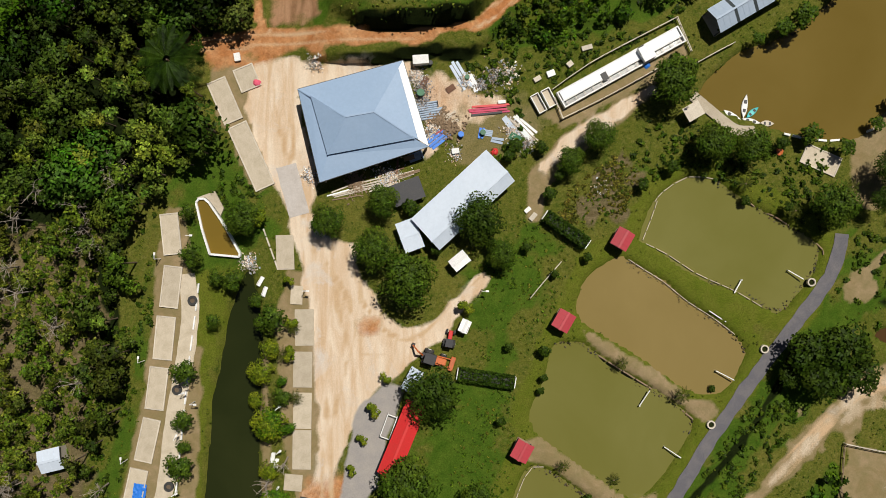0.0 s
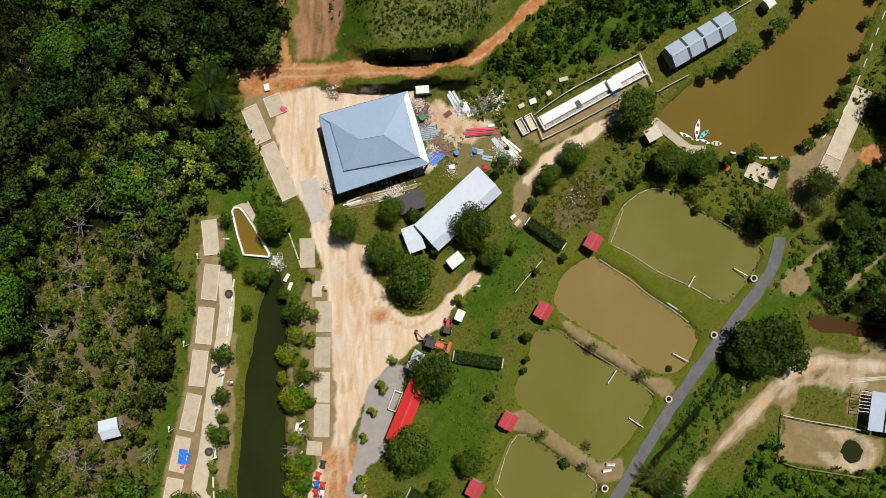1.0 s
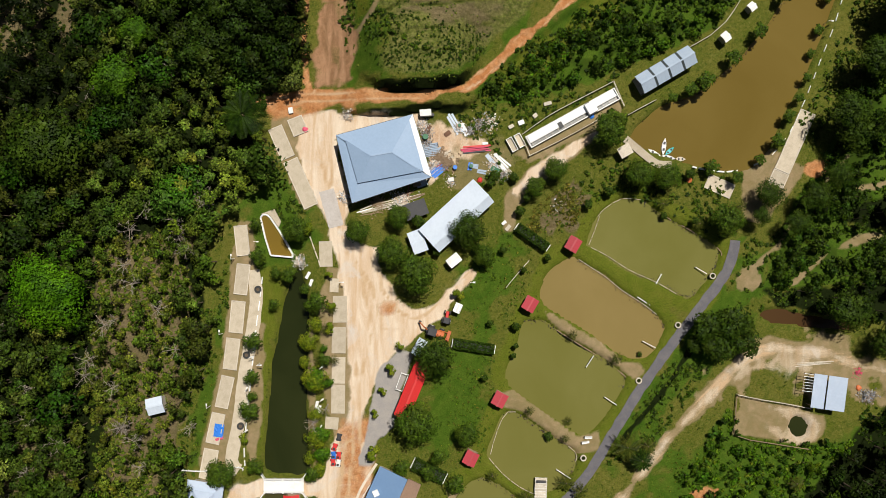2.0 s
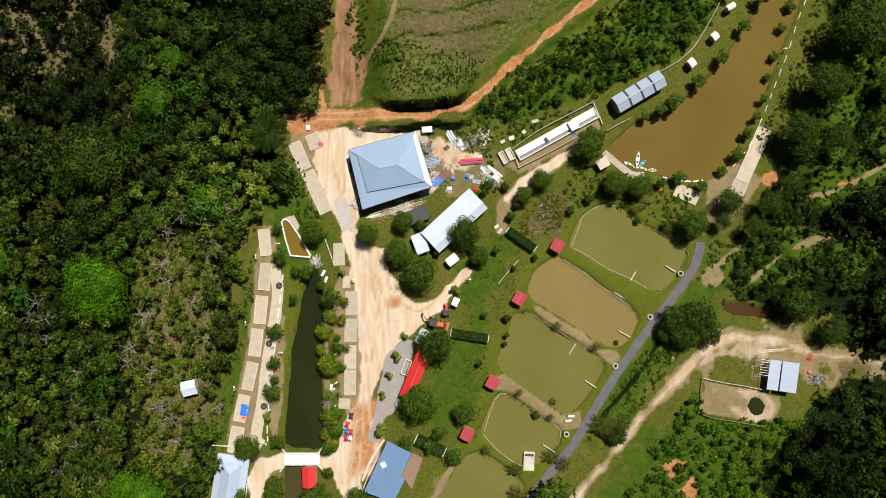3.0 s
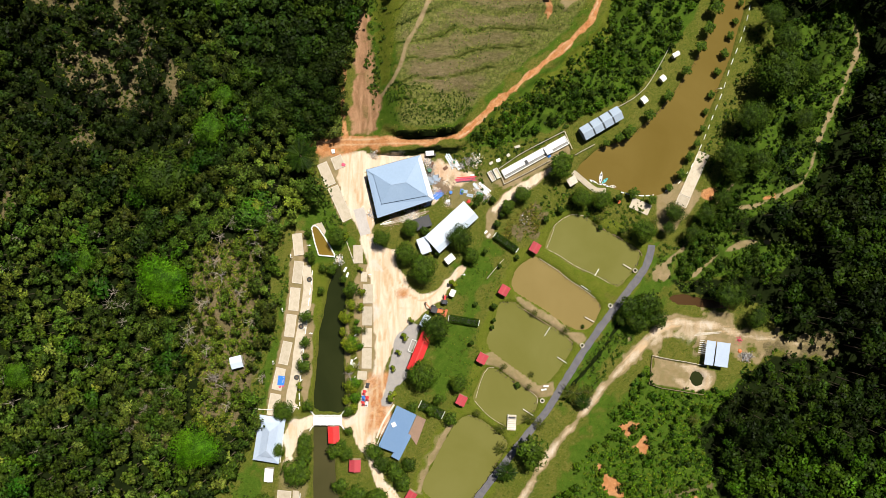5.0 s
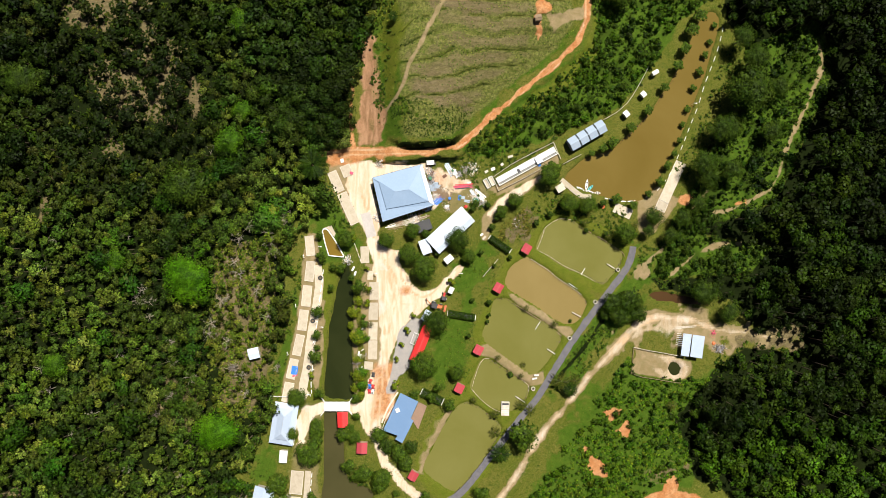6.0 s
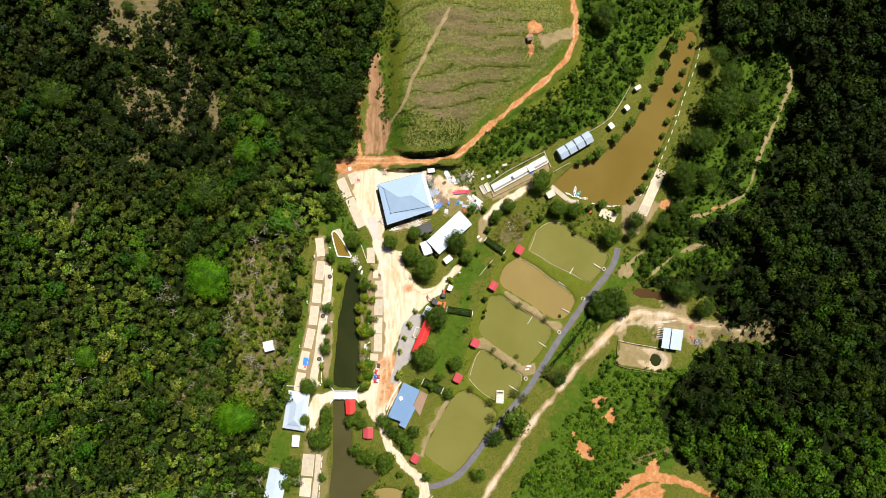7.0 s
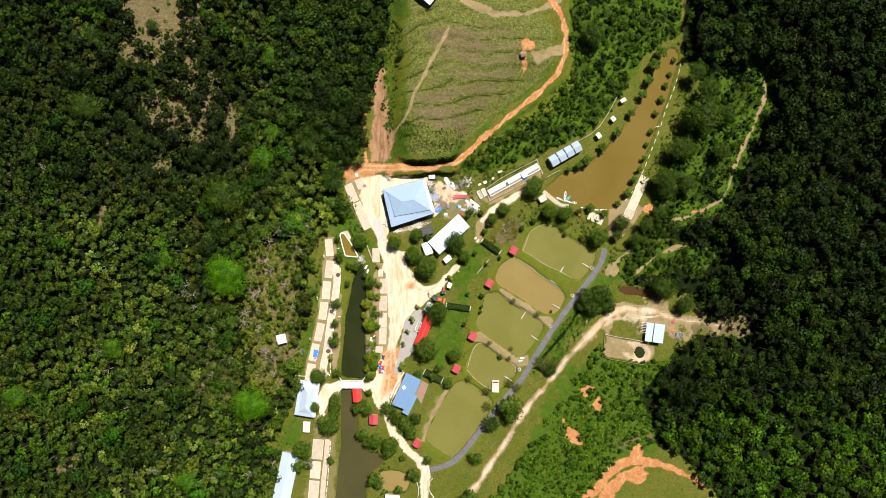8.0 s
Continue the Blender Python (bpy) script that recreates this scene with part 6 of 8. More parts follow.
for k in range(4):
    a, b = ins[k], ins[(k + 1) % 4]
    bm = bmesh.new()
    beam(bm, (a.x, a.y, 1.8), (b.x, b.y, 1.8), 0.2, 3.8)
    part("wall", bm, WALL, hall)
    for u in (0.0, 0.25, 0.5, 0.75):
        p = (oc + (Vector((O[k][0], O[k][1], 0)) - oc) * 0.95).lerp(oc + (Vector((O[(k + 1) % 4][0], O[(k + 1) % 4][1], 0)) - oc) * 0.95, u)
        part("column", boxes((p.x, p.y, 1.9, 0.28, 0.28, 4.2)), CONCRETE, hall)
for k in range(4):
    a, b = O[k], O[(k + 1) % 4]
    part("gutter", beam(bmesh.new(), Vector(a) - Vector((0, 0, 0.06)), Vector(b) - Vector((0, 0, 0.06)), 0.14, 0.12), DARK, hall)

gable("long_house", (2.62, 6.88, 42.6, 14.64, 6.08), 3.0, 1.0, PALE_ROOF, "long house with pale metal gable roof", pitch=40, ridge=-1.3)
gable("lean_to", (-4.98, 1.82, 20.5, 2.94, 4.51), 2.3, 0.15, PALE_ROOF, "low pale metal lean-to beside the long house", "shed", over=0.3)
gable("red_roofed_house", (-6.07, -27.37, 67.6, 11.30, 3.12), 3.0, 0.9, RED_ROOF, "house with bright red metal roof under trees", pitch=0.7)
gable("blue_annexe", (-4.62, -18.90, 61.6, 3.47, 1.97), 2.8, 0.5, PALE_ROOF, "small annexe with pale blue metal roof", "shed", pitch=0.7)
gable("white_booth", (2.16, -1.85, 39.2, 2.73, 1.99), 2.2, 0.15, WHITE, "small booth with flat white roof", "booth", over=0.2, pitch=3)
gable("white_booth", (2.93, -11.29, 66.4, 1.92, 1.44), 2.0, 0.12, WHITE, "little white-roofed booth by the track", "booth", over=0.15, pitch=3)
gable("forest_hut", (-56.58, -30.47, 13.7, 3.34, 3.31), 2.6, 0.5, PALE_ROOF, "small pale-roofed hut among forest trees", "hut", over=0.3)
gable("small_hut", (55.77, 42.21, 38.1, 1.50, 1.93), 2.2, 0.3, WHITE, "small white-roofed lakeside shelter", "hut", over=0.2, group="lakeside shelters")
gable("small_hut", (60.92, 48.14, 40.0, 1.43, 1.71), 2.2, 0.3, WHITE, "small white-roofed lakeside shelter", "hut", over=0.2, group="lakeside shelters")
gable("small_hut", (64.46, 54.72, 29.9, 1.98, 1.28), 2.2, 0.3, WHITE, "small white-roofed lakeside shelter", "hut", over=0.2, group="lakeside shelters")
gable("hill_house", (-5.14, 90.12, 50.2, 5.95, 7.22), 2.8, 0.8, PALE_ROOF, "pale metal-roofed house on the hillside", pitch=0.9)
gable("dig_hut", (28.43, 69.64, 12.1, 2.00, 1.81), 1.8, 0.4, WOOD, "small timber shelter on bare orange earth", "shelter", over=0.2)


def hip_house(name, spec, eave, rise, tiers, roof_mat, label, setback=0.24):
    x, y, turn, L, W = spec
    t = thing(name, pose(x, y, 0, 0, 0, turn), label, "building")
    part("wall", boxes((0, 0, eave / 2 - 0.2, L - 1.4, W - 1.4, eave + 0.4)), WALL, t)
    l, w, z = L / 2, W / 2, eave
    for k in range(tiers):
        last = k == tiers - 1
        il, iw = (l - w, 0.02) if last else (l - setback * W, w - setback * W)
        zz = z + rise * (1.2 if last else 0.55)
        A = [(-l, -w, z), (l, -w, z), (l, w, z), (-l, w, z)]
        B = [(-il, -iw, zz), (il, -iw, zz), (il, iw, zz), (-il, iw, zz)]
        for q in range(4):
            part("roof_slope", slab([A[q], A[(q + 1) % 4], B[(q + 1) % 4], B[q]], 0.1), roof_mat, t)
            part("ridge_cap", beam(bmesh.new(), Vector(A[q]) + Vector((0, 0, 0.02)), Vector(B[q]) + Vector((0, 0, 0.02)), 0.18, 0.06), roof_mat, t)
        if not last:
            part("upper_wall", boxes((0, 0, zz + 0.1, 2 * il - 0.4, 2 * iw - 0.4, 0.5)), WALL, t)
            l, w, z = il + 0.15, iw + 0.15, zz + 0.35
    return t


hip_house("guest_house", (-47.35, -51.51, 81.1, 12.53, 7.23), 3.2, 1.0, 2, MID_ROOF, "guest house with two-tier pale metal hip roof")
gable("white_shed", (-47.73, -61.71, 85.5, 3.72, 2.43), 2.0, 0.2, WHITE, "small white-roofed shed beside the guest house", "shed", over=0.2, pitch=5)
gable("white_shed", (-17.19, -88.00, -4.6, 5.23, 4.43), 2.3, 0.3, WHITE, "white-roofed shed by the side pond", "shed", over=0.2, pitch=5)
row_house = gable("row_house", (-55.0, -80.4, 78.0, 19.6, 6.2), 3.0, 0.6, MID_ROOF, "long row house with pale metal roof", pitch=1.0)

blue_house = thing("blue_roofed_house", pose(0, 0, 0), "house with flat blue metal roof and brown deck", "building")
M = [(-12.3, -42.1), (-6.9, -44.7), (-11.7, -55.6), (-17.5, -53.5)]
part("roof_panel", slab([(*M[3], 3.0), (*M[2], 3.0), (*M[1], 3.5), (*M[0], 3.5)], 0.12), DEEP_BLUE, blue_house)
N = [(-9.3, -49.8), (-8.3, -50.6), (-11.7, -57.4), (-13.9, -56.2)]
part("porch_roof", slab([(*p, 2.85) for p in N], 0.1), DEEP_BLUE, blue_house)
mc = np.mean(M, 0)
for k in range(4):
    a, b = mc + (np.array(M[k]) - mc) * 0.86, mc + (np.array(M[(k + 1) % 4]) - mc) * 0.86
    part("wall", beam(bmesh.new(), (*a, 1.3), (*b, 1.3), 0.18, 3.0), WHITE if k == 3 else WALL, blue_house)
for p in N:
    q = np.mean(N, 0) + (np.array(p) - np.mean(N, 0)) * 0.85
    part("post", boxes((q[0], q[1], 1.35, 0.15, 0.15, 2.9)), WOOD, blue_house)
part("vent_box", boxes((*(-13.10, -47.33), 3.45, 1.1, 1.2, 0.5, 25)), WHITE, blue_house, "white roof box")
part("deck", slab([(*p, 0.35) for p in [(-6.9, -45.5), (-4.4, -46.7), (-7.0, -53.8), (-9.2, -50.5)]], 0.5), plain("brown_tiles", (0.30, 0.19, 0.13), (0.22, 0.14, 0.10), 0.8), blue_house, "worn brown tiled deck")

# boat-shed style greenhouse with dark roof lights
gx0, gy0, gt, gL, gW = (43.80, 35.60, 30.6, 12.10, 3.91)
green = thing("long_shed", pose(gx0, gy0, 0, 0, 0, gt), "long grey metal shed with dark translucent roof strips", "shed")
GLAZE = plain("translucent_strip", (0.030, 0.040, 0.045), (0.06, 0.07, 0.07), 0.7)
cuts = [0.0, 0.235, 0.275, 0.49, 0.53, 0.745, 0.785, 1.0]
for k in range(7):
    a, b = -gL / 2 + gL * cuts[k], -gL / 2 + gL * cuts[k + 1]
    for s in (-1, 1):
        dark = k % 2
        slope("roof_strip" if dark else "roof_sheet", [(a, s * gW / 2, 2.8), (b, s * gW / 2, 2.8), (b, 0, 3.9), (a, 0, 3.9)], 0.06, 0.8, GLAZE if dark else SHED_ROOF, green)
part("ridge_cap", boxes((0, 0, 3.95, gL + 0.1, 0.3, 0.08)), SHED_ROOF, green)
for sx in (-1, -0.33, 0.33, 1):
    for sy in (-1, 1):
        part("post", boxes((sx * (gL / 2 - 0.2), sy * (gW / 2 - 0.25), 1.3, 0.15, 0.15, 3.1)), DARK, green)
part("wall", boxes((0, gW / 2 - 0.3, 1.2, gL - 0.6, 0.1, 2.6)), WALL, green)
part("floor_slab", boxes((0, 0, 0.02, gL - 0.2, gW - 0.3, 0.2)), CONCRETE, green)

# farm shed with an open frame beside it
fx, fy, ft, fL, fW = (75.77, -27.82, 82.7, 6.71, 6.23)
farm = thing("farm_shed", pose(fx, fy, 0, 0, 0, ft), "small farm shed with pale blue metal roof", "shed")
slope("roof_panel", [(-fL / 2, fW / 2, 2.5), (fL / 2, fW / 2, 2.5), (fL / 2, fW * 0.12, 2.9), (-fL / 2, fW * 0.12, 2.9)], 0.07, 0.7, MID_ROOF, farm)
slope("roof_panel", [(-fL / 2, fW * 0.06, 2.8), (fL / 2, fW * 0.06, 2.8), (fL / 2, -fW / 2, 3.3), (-fL / 2, -fW / 2, 3.3)], 0.07, 0.7, MID_ROOF, farm)
for sx in (-1, 1):
    for sy in (-1, 0, 1):
        part("post", boxes((sx * (fL / 2 - 0.3), sy * (fW / 2 - 0.3), 1.2, 0.14, 0.14, 2.7)), WOOD, farm)
part("wall", boxes((0, -fW / 2 + 0.35, 0.9, fL - 0.6, 0.1, 1.9)), WOOD, farm)
for k in range(7):
    part("frame_bar", boxes((fL * (-0.05 + 0.085 * k), fW / 2 + 0.9, 2.3, 0.08, 2.0, 0.08)), WHITE, farm)
part("frame_rail", boxes((fL * 0.2, fW / 2 + 1.85, 2.2, fL * 0.6, 0.1, 0.1)), WOOD, farm)


def red_hut(x, y, turn, L=2.8, W=2.6, label="small red-roofed fishing hut beside the pond"):
    return gable("fishing_hut", (x, y, turn, L, W), 2.2, 0.5, HUT_RED, label, "hut", over=0.3, pitch=0.6, posts=True, group="fishing huts")


for (x, y), turn in zip([(25.7, 1.3), (17.2, -10.5), (11.2, -29.3), (5.5, -40.9)] + [(-8.4, -67.4)], (60, 60, 62, 64, 60)):
    red_hut(x, y, turn)
red_hut(*(-23.93, -59.03), 88, 3.4, 3.2, "small red-roofed hut beside the brown canal")
gable("water_pavilion", (-29.74, -50.38, 92.5, 4.66, 3.13), 2.6, 0.6, RED_ROOF, "bright red roofed pavilion over the canal", "pavilion", over=0.4, pitch=0.6, posts=True)

# ---- camping pads, bridge, tanks ----
def pad(spec, label="pale concrete camping pad with a raised kerb", z=0.14, kerb=True):
    x, y, turn, L, W = spec
    g = max(ground_height(x + dx * L * 0.4, y + dy * W * 0.4) for dx in (-1, 0, 1) for dy in (-1, 0, 1))
    t = thing("camping_pad", pose(x, y, g, 0, 0, turn), label, "concrete pad", "camping pads")
    part("slab", boxes((0, 0, z - 0.2, L, W, 0.4)), CONCRETE, t)
    if kerb:
        for s in (-1, 1):
            part("kerb", boxes((0, s * (W / 2 - 0.09), z + 0.03, L + 0.006, 0.18, 0.12)), KERB, t)
            part("kerb", boxes((s * (L / 2 - 0.09), 0, z + 0.034, 0.18, W - 0.36, 0.12)), KERB, t)
    return t


for s in ((-40.13, 2.05, 6.1, 2.71, 6.10), (-40.11, -5.70, -6.6, 2.75, 6.17), (-41.09, -13.21, -5.5, 2.84, 6.40), (-42.19, -20.60, -7.1, 2.82, 6.31),
          (-43.56, -28.21, -12.4, 2.67, 6.45), (-45.41, -35.48, -12.3, 2.75, 6.21), (-46.76, -42.62, -10.6, 2.98, 6.08)):
    pad(s)
for s in ((-23.40, -0.64, 1.8, 2.60, 5.09), (-21.71, -6.90, -2.5, 1.77, 2.74), (-20.56, -11.67, 0.7, 2.79, 5.33), (-20.80, -17.84, -0.7, 2.79, 5.24),
          (-20.85, -23.88, -1.1, 2.69, 5.29), (-20.93, -29.61, -0.7, 2.74, 5.77), (-22.20, -34.43, -5.0, 2.65, 2.42)):
    pad(s, "pale concrete pad beside the sandy drive", kerb=False)
pad((-32.26, 21.61, 23.4, 2.92, 6.68))
pad((-29.03, 24.98, 22.4, 3.10, 3.57), "pale concrete pad with sand heaps on it")
pad((-28.39, 13.48, 24.5, 3.06, 10.18))
pad((70.3, 21.85, 66.2, 13.0, 3.2), "narrow weathered concrete pad beside the lake")
pad((67.05, 14.45, 66.2, 3.0, 3.3), "grey gravel-filled end pad with a white kerb")
pad((-44.01, -70.10, 84.9, 7.13, 3.85), "pale concrete pad beside the row house")
pad((-44.80, -77.48, 85.4, 6.10, 3.65), "pale concrete pad beside the row house")
pad((-45.38, -84.82, 85.3, 7.00, 3.65), "pale concrete pad beside the row house")
pad((55.2, 12.9, -24.0, 5.6, 3.0), "pale concrete pad near the lake end")

bridge = thing("footbridge", pose(*(-31.77, -46.76), 0, 0, 0, 0), "white concrete footbridge over the canal", "bridge")
part("deck", boxes((0, 0, 0.25, 8.0, 2.6, 0.3)), WHITE, bridge)
for s in (-1, 1):
    part("parapet", boxes((0, s * 1.3, 0.75, 7.6, 0.16, 0.8), bevel=0.03), WHITE, bridge)
    for k in range(5):
        part("post", boxes((-3.7 + 1.85 * k, s * 1.3, 0.75, 0.3, 0.3, 1.1), bevel=0.03), WHITE, bridge)
    for e in (-1, 1):
        part("wing_wall", beam(bmesh.new(), (e * 3.75, s * 1.35, 0.6), (e * 4.9, s * 2.9, 0.45), 0.18, 0.9), WHITE, bridge)
ribbon("row_path", row_path, 1.8, CONCRETE, "pale concrete path beside the row house", "path", 0.06, 0.1)

tx, ty, tt, tL, tW = (25.79, 26.43, 28.9, 20.22, 2.59)
tank = thing("rearing_tank", pose(tx, ty, 0, 0, 0, tt), "long white concrete fish-rearing trough", "tank")
part("floor_slab", boxes((0, 0, 0.1, tL, tW, 0.3)), WHITE, tank)
for s in (-1, 1):
    part("side_wall", boxes((0, s * (tW / 2 - 0.1), 0.55, tL, 0.2, 0.9), bevel=0.02), WHITE, tank)
    part("end_wall", boxes((s * (tL / 2 - 0.1), 0, 0.555, 0.2, tW - 0.4, 0.9), bevel=0.02), WHITE, tank)
part("divider", boxes((0, -tW * 0.12, 0.53, tL - 0.4, 0.16, 0.84)), WHITE, tank)
part("cover", boxes((-tL * 0.0, tW * 0.17, 0.9, tL * 0.96, tW * 0.5, 0.05)), WHITE_METAL, tank, "white sheet cover")
for k in range(14):
    part("cross_bar", boxes((-tL / 2 + tL * (k + 0.5) / 14, -tW * 0.3, 0.92, 0.08, tW * 0.34, 0.06)), KERB, tank)
part("water", boxes((0, -tW * 0.3, 0.45, tL - 0.5, tW * 0.3, 0.04)), plain("grey_water", (0.22, 0.22, 0.21), (0.16, 0.16, 0.15), 0.2), tank, "grey shallow water")
part("pump_house", boxes((tL * 0.2, -tW * 0.02, 1.3, 1.9, 2.2, 1.0), bevel=0.03), WHITE, tank, "white pump box")
part("hatch", boxes((tL * 0.19, tW * 0.3, 0.96, 1.1, 1.0, 0.08)), DARK, tank)
part("hatch", boxes((-tL * 0.14, -tW * 0.02, 0.98, 0.9, 1.2, 0.1)), DARK, tank)
for spec in ((13.74, 21.16, 28.9, 1.31, 2.92), (15.27, 21.97, 27.8, 1.37, 2.81)):
    x, y, a, l, w = spec
    t = thing("small_tank", pose(x, y, 0, 0, 0, a), "small open white concrete tank on grass", "tank", "small tanks")
    part("base", boxes((0, 0, 0.1, l, w, 0.25)), KERB, t)
    for s in (-1, 1):
        part("side_wall", boxes((0, s * (w / 2 - 0.06), 0.5, l, 0.12, 0.8)), WHITE, t)
        part("end_wall", boxes((s * (l / 2 - 0.06), 0, 0.504, 0.12, w - 0.24, 0.8)), WHITE, t)
    part("inlay", boxes((0, 0, 0.4, l - 0.3, w - 0.3, 0.04)), CONCRETE, t)

# open trough with yellow water
trough = thing("settling_basin", pose(0, 0, 0), "white-rimmed concrete basin with ochre water", "basin")
rim = [(-36.3, 6.6), (-35.9, 7.2), (-35.1, 7.2), (-34.4, 6.6), (-32.7, 4.1), (-31.5, 2.1), (-29.9, -0.8), (-30.0, -1.3), (-34.3, -0.9), (-35.4, 2.6)]
for k in range(len(rim)):
    a, b = rim[k], rim[(k + 1) % len(rim)]
    part("rim_wall", beam(bmesh.new(), (*a, 0.25), (*b, 0.25), 0.3, 1.0), WHITE, trough)
part("water", slab([(*p, 0.42) for p in rim], 0.4), water_mat("ochre_water", (0.20, 0.13, 0.02), (0.15, 0.10, 0.018)), trough, "ochre still water")
part("apron", slab([(*p, 0.5) for p in [(-36.3, 7.35), (-33.6, 8.3), (-32.3, 5.8), (-32.75, 4.7), (-34.3, 6.85), (-35.0, 7.4)]], 0.6), CONCRETE, trough)

# ---- boats and the jetty ----
def kayak(x, y, turn, L, W, material, label, z):
    t = thing("kayak", pose(x, y, z, 0, 0, turn), label, "kayak", "boats at the jetty")
    bm = bmesh.new()
    rings = []
    for k in range(11):
        u = -1 + 2 * k / 10
        w = W / 2 * max(0.04, (1 - abs(u) ** 2.2))
        rise = 0.16 * u * u
        rings.append([bm.verts.new((u * L / 2, s * w * c, h + rise)) for s, c, h in ((-1, 0.55, 0.0), (-1, 1, 0.2), (-1, 0.8, 0.3), (1, 0.8, 0.3), (1, 1, 0.2), (1, 0.55, 0.0))])
    for a, b in zip(rings, rings[1:]):
        for k in range(6):
            bm.faces.new((a[k], a[(k + 1) % 6], b[(k + 1) % 6], b[k]))
    bm.faces.new(rings[0])
    bm.faces.new(list(reversed(rings[-1])))
    part("hull", bm, material, t)
    for u in (-0.18, 0.2):
        part("seat", boxes((u * L, 0, 0.32, L * 0.16, W * 0.5, 0.06), bevel=0.02), DARK, t)
    return t


for (x, y), a, L, W, m, l in zip([(44.3, 20.9), (45.4, 20.0), (42.5, 19.5), (45.2, 18.75), (47.6, 18.4)], (82, 42, -32, -14, -4), (3.5, 2.3, 3.2, 2.8, 2.0), (0.9, 0.8, 0.9, 0.8, 0.9), (WHITE, TEAL, WHITE, WHITE, KERB),
                                 ("white kayak with dark seats afloat", "teal kayak with dark seats afloat", "long white kayak beside the jetty", "white kayak moored along the jetty", "short grey-white boat beside the jetty")):
    kayak(x, y, a, L, W, m, l, -0.72)
ribbon("jetty", [(36.4, 22.4), (39.0, 20.2), (41.5, 18.2), (43.1, 17.3), (45.6, 17.2)], 1.5, CONCRETE, "curved pale concrete jetty at the lake end", "jetty", 0.3)
canopy = thing("shade_canopy", pose(*(35.90, 19.73), 0, 0, 0, 30), "small torn white shade canopy on posts", "canopy")
part("cloth", boxes((0, 0, 2.2, 2.6, 2.2, 0.06)), KERB, canopy)
for sx in (-1, 1):
    for sy in (-1, 1):
        part("post", boxes((sx * 1.2, sy * 1.0, 1.0, 0.08, 0.08, 2.4)), DARK, canopy)


# ---- rings, pipes, lamps, kerbs ----
def tube(r0, r1, h, sides=18):
    bm = bmesh.new()
    vs = [[bm.verts.new((r * math.cos(6.2832 * k / sides), r * math.sin(6.2832 * k / sides), z)) for k in range(sides)] for r, z in ((r1, 0), (r1, h), (r0, h), (r0, 0))]
    for a, b in zip(vs, vs[1:]):
        for k in range(sides):
            bm.faces.new((a[k], a[(k + 1) % sides], b[(k + 1) % sides], b[k]))
    return bm


for x, y in [(53.8, -5.0), (46.9, -14.8), (39.1, -25.9)] + [(28.0, -41.3)]:
    t = thing("well_ring", pose(x, y, ground_height(x, y)), "grey concrete well ring beside the lane", "concrete ring", "well rings")
    part("ring", tube(0.42, 0.62, 0.5), KERB, t)
    part("water", tube(0.0, 0.42, 0.2), CANAL_DARK, t)
for x, y in [(-36.9, -7.7), (-39.2, -20.8), (-40.4, -35.0)]:
    t = thing("tyre_planter", pose(x, y, ground_height(x, y) + 0.05), "old tyre planter on the footpath", "planter", "tyre planters")
    part("tyre", tube(0.35, 0.72, 0.35), RUBBER, t)
    part("soil", tube(0.0, 0.35, 0.22), BARK, t)


def water_pipe(a, b):
    t = thing("inlet_pipe", pose(*a, 0), "white plastic inlet pipe reaching over the pond", "pipe", "inlet pipes")
    d = Vector((b[0] - a[0], b[1] - a[1], 0))
    part("pipe", rod(bmesh.new(), (0, 0, 0.25), d + Vector((0, 0, -0.15)), 0.09, 8), WHITE, t)
    part("float", rod(bmesh.new(), d + Vector((0, 0, -0.7)), d + Vector((0, 0, 0.05)), 0.10, 8), WHITE, t)


for a, b in zip([(42.5, -6.6), (52.7, -4.6), (42.5, -19.4), (30.1, -20.9), (34.7, -30.8), (38.8, -9.2)] + [(25.5, -45.5)] + [(17.4, -62.8)], [(43.7, -4.7), (50.6, -3.3), (40.0, -18.1), (28.7, -23.2), (32.4, -29.3), (41.3, -10.8)] + [(22.8, -43.8)] + [(15.7, -61.2)]):
    water_pipe(a, b)


def lamp_post(x, y, turn=0):
    t = thing("garden_lamp", pose(x, y, ground_height(x, y), 0, 0, turn), "white garden lamp post with a short arm", "lamp post", "garden lamps")
    part("post", rod(bmesh.new(), (0, 0, -0.2), (0, 0, 2.6), 0.07, 8, 0.05), WHITE, t)
    part("arm", boxes((0.35, 0, 2.6, 0.8, 0.08, 0.08)), WHITE, t)
    part("lamp_head", boxes((0.75, 0, 2.55, 0.45, 0.28, 0.1), bevel=0.02), WHITE, t)


for (x, y), a in zip([(-37.2, 1.8), (-38.2, -21.1), (-38.9, -27.6), (-39.2, -35.7), (-24.3, -23.3), (-24.2, -29.7), (-24.3, -35.1), (-20.4, -6.2), (-46.5, -31.0), (-44.0, -16.5), (-41.7, -1.6), (5.4, -6.2)] + [(-36.6, -22.5), (76.5, 45.6)], (0, 20, 60, 30, 40, 40, 60, 0, 90, 90, 90, 0, 0, 0)):
    lamp_post(x, y, a)


def kerb_line(name, line, w, h, material, label, category, group="", piece=2.0, gap=0.12, z=0.0, level=None):
    """A row of straight pieces laid end to end along a line."""
    c = curve_points(line, False, piece)
    t = thing(name, pose(*c[0], 0), label, category, group)
    for a, b in zip(c, c[1:]):
        za, zb = (level, level) if level is not None else (ground_height(*a) + h / 2 - 0.1 + z, ground_height(*b) + h / 2 - 0.1 + z)
        v = Vector((b[0] - a[0], b[1] - a[1], zb - za))
        o = Vector((a[0] - c[0][0], a[1] - c[0][1], za))
        part("kerb_piece", beam(bmesh.new(), o + v * gap / 2, o + v * (1 - gap / 2), w, h), material, t)
    return t


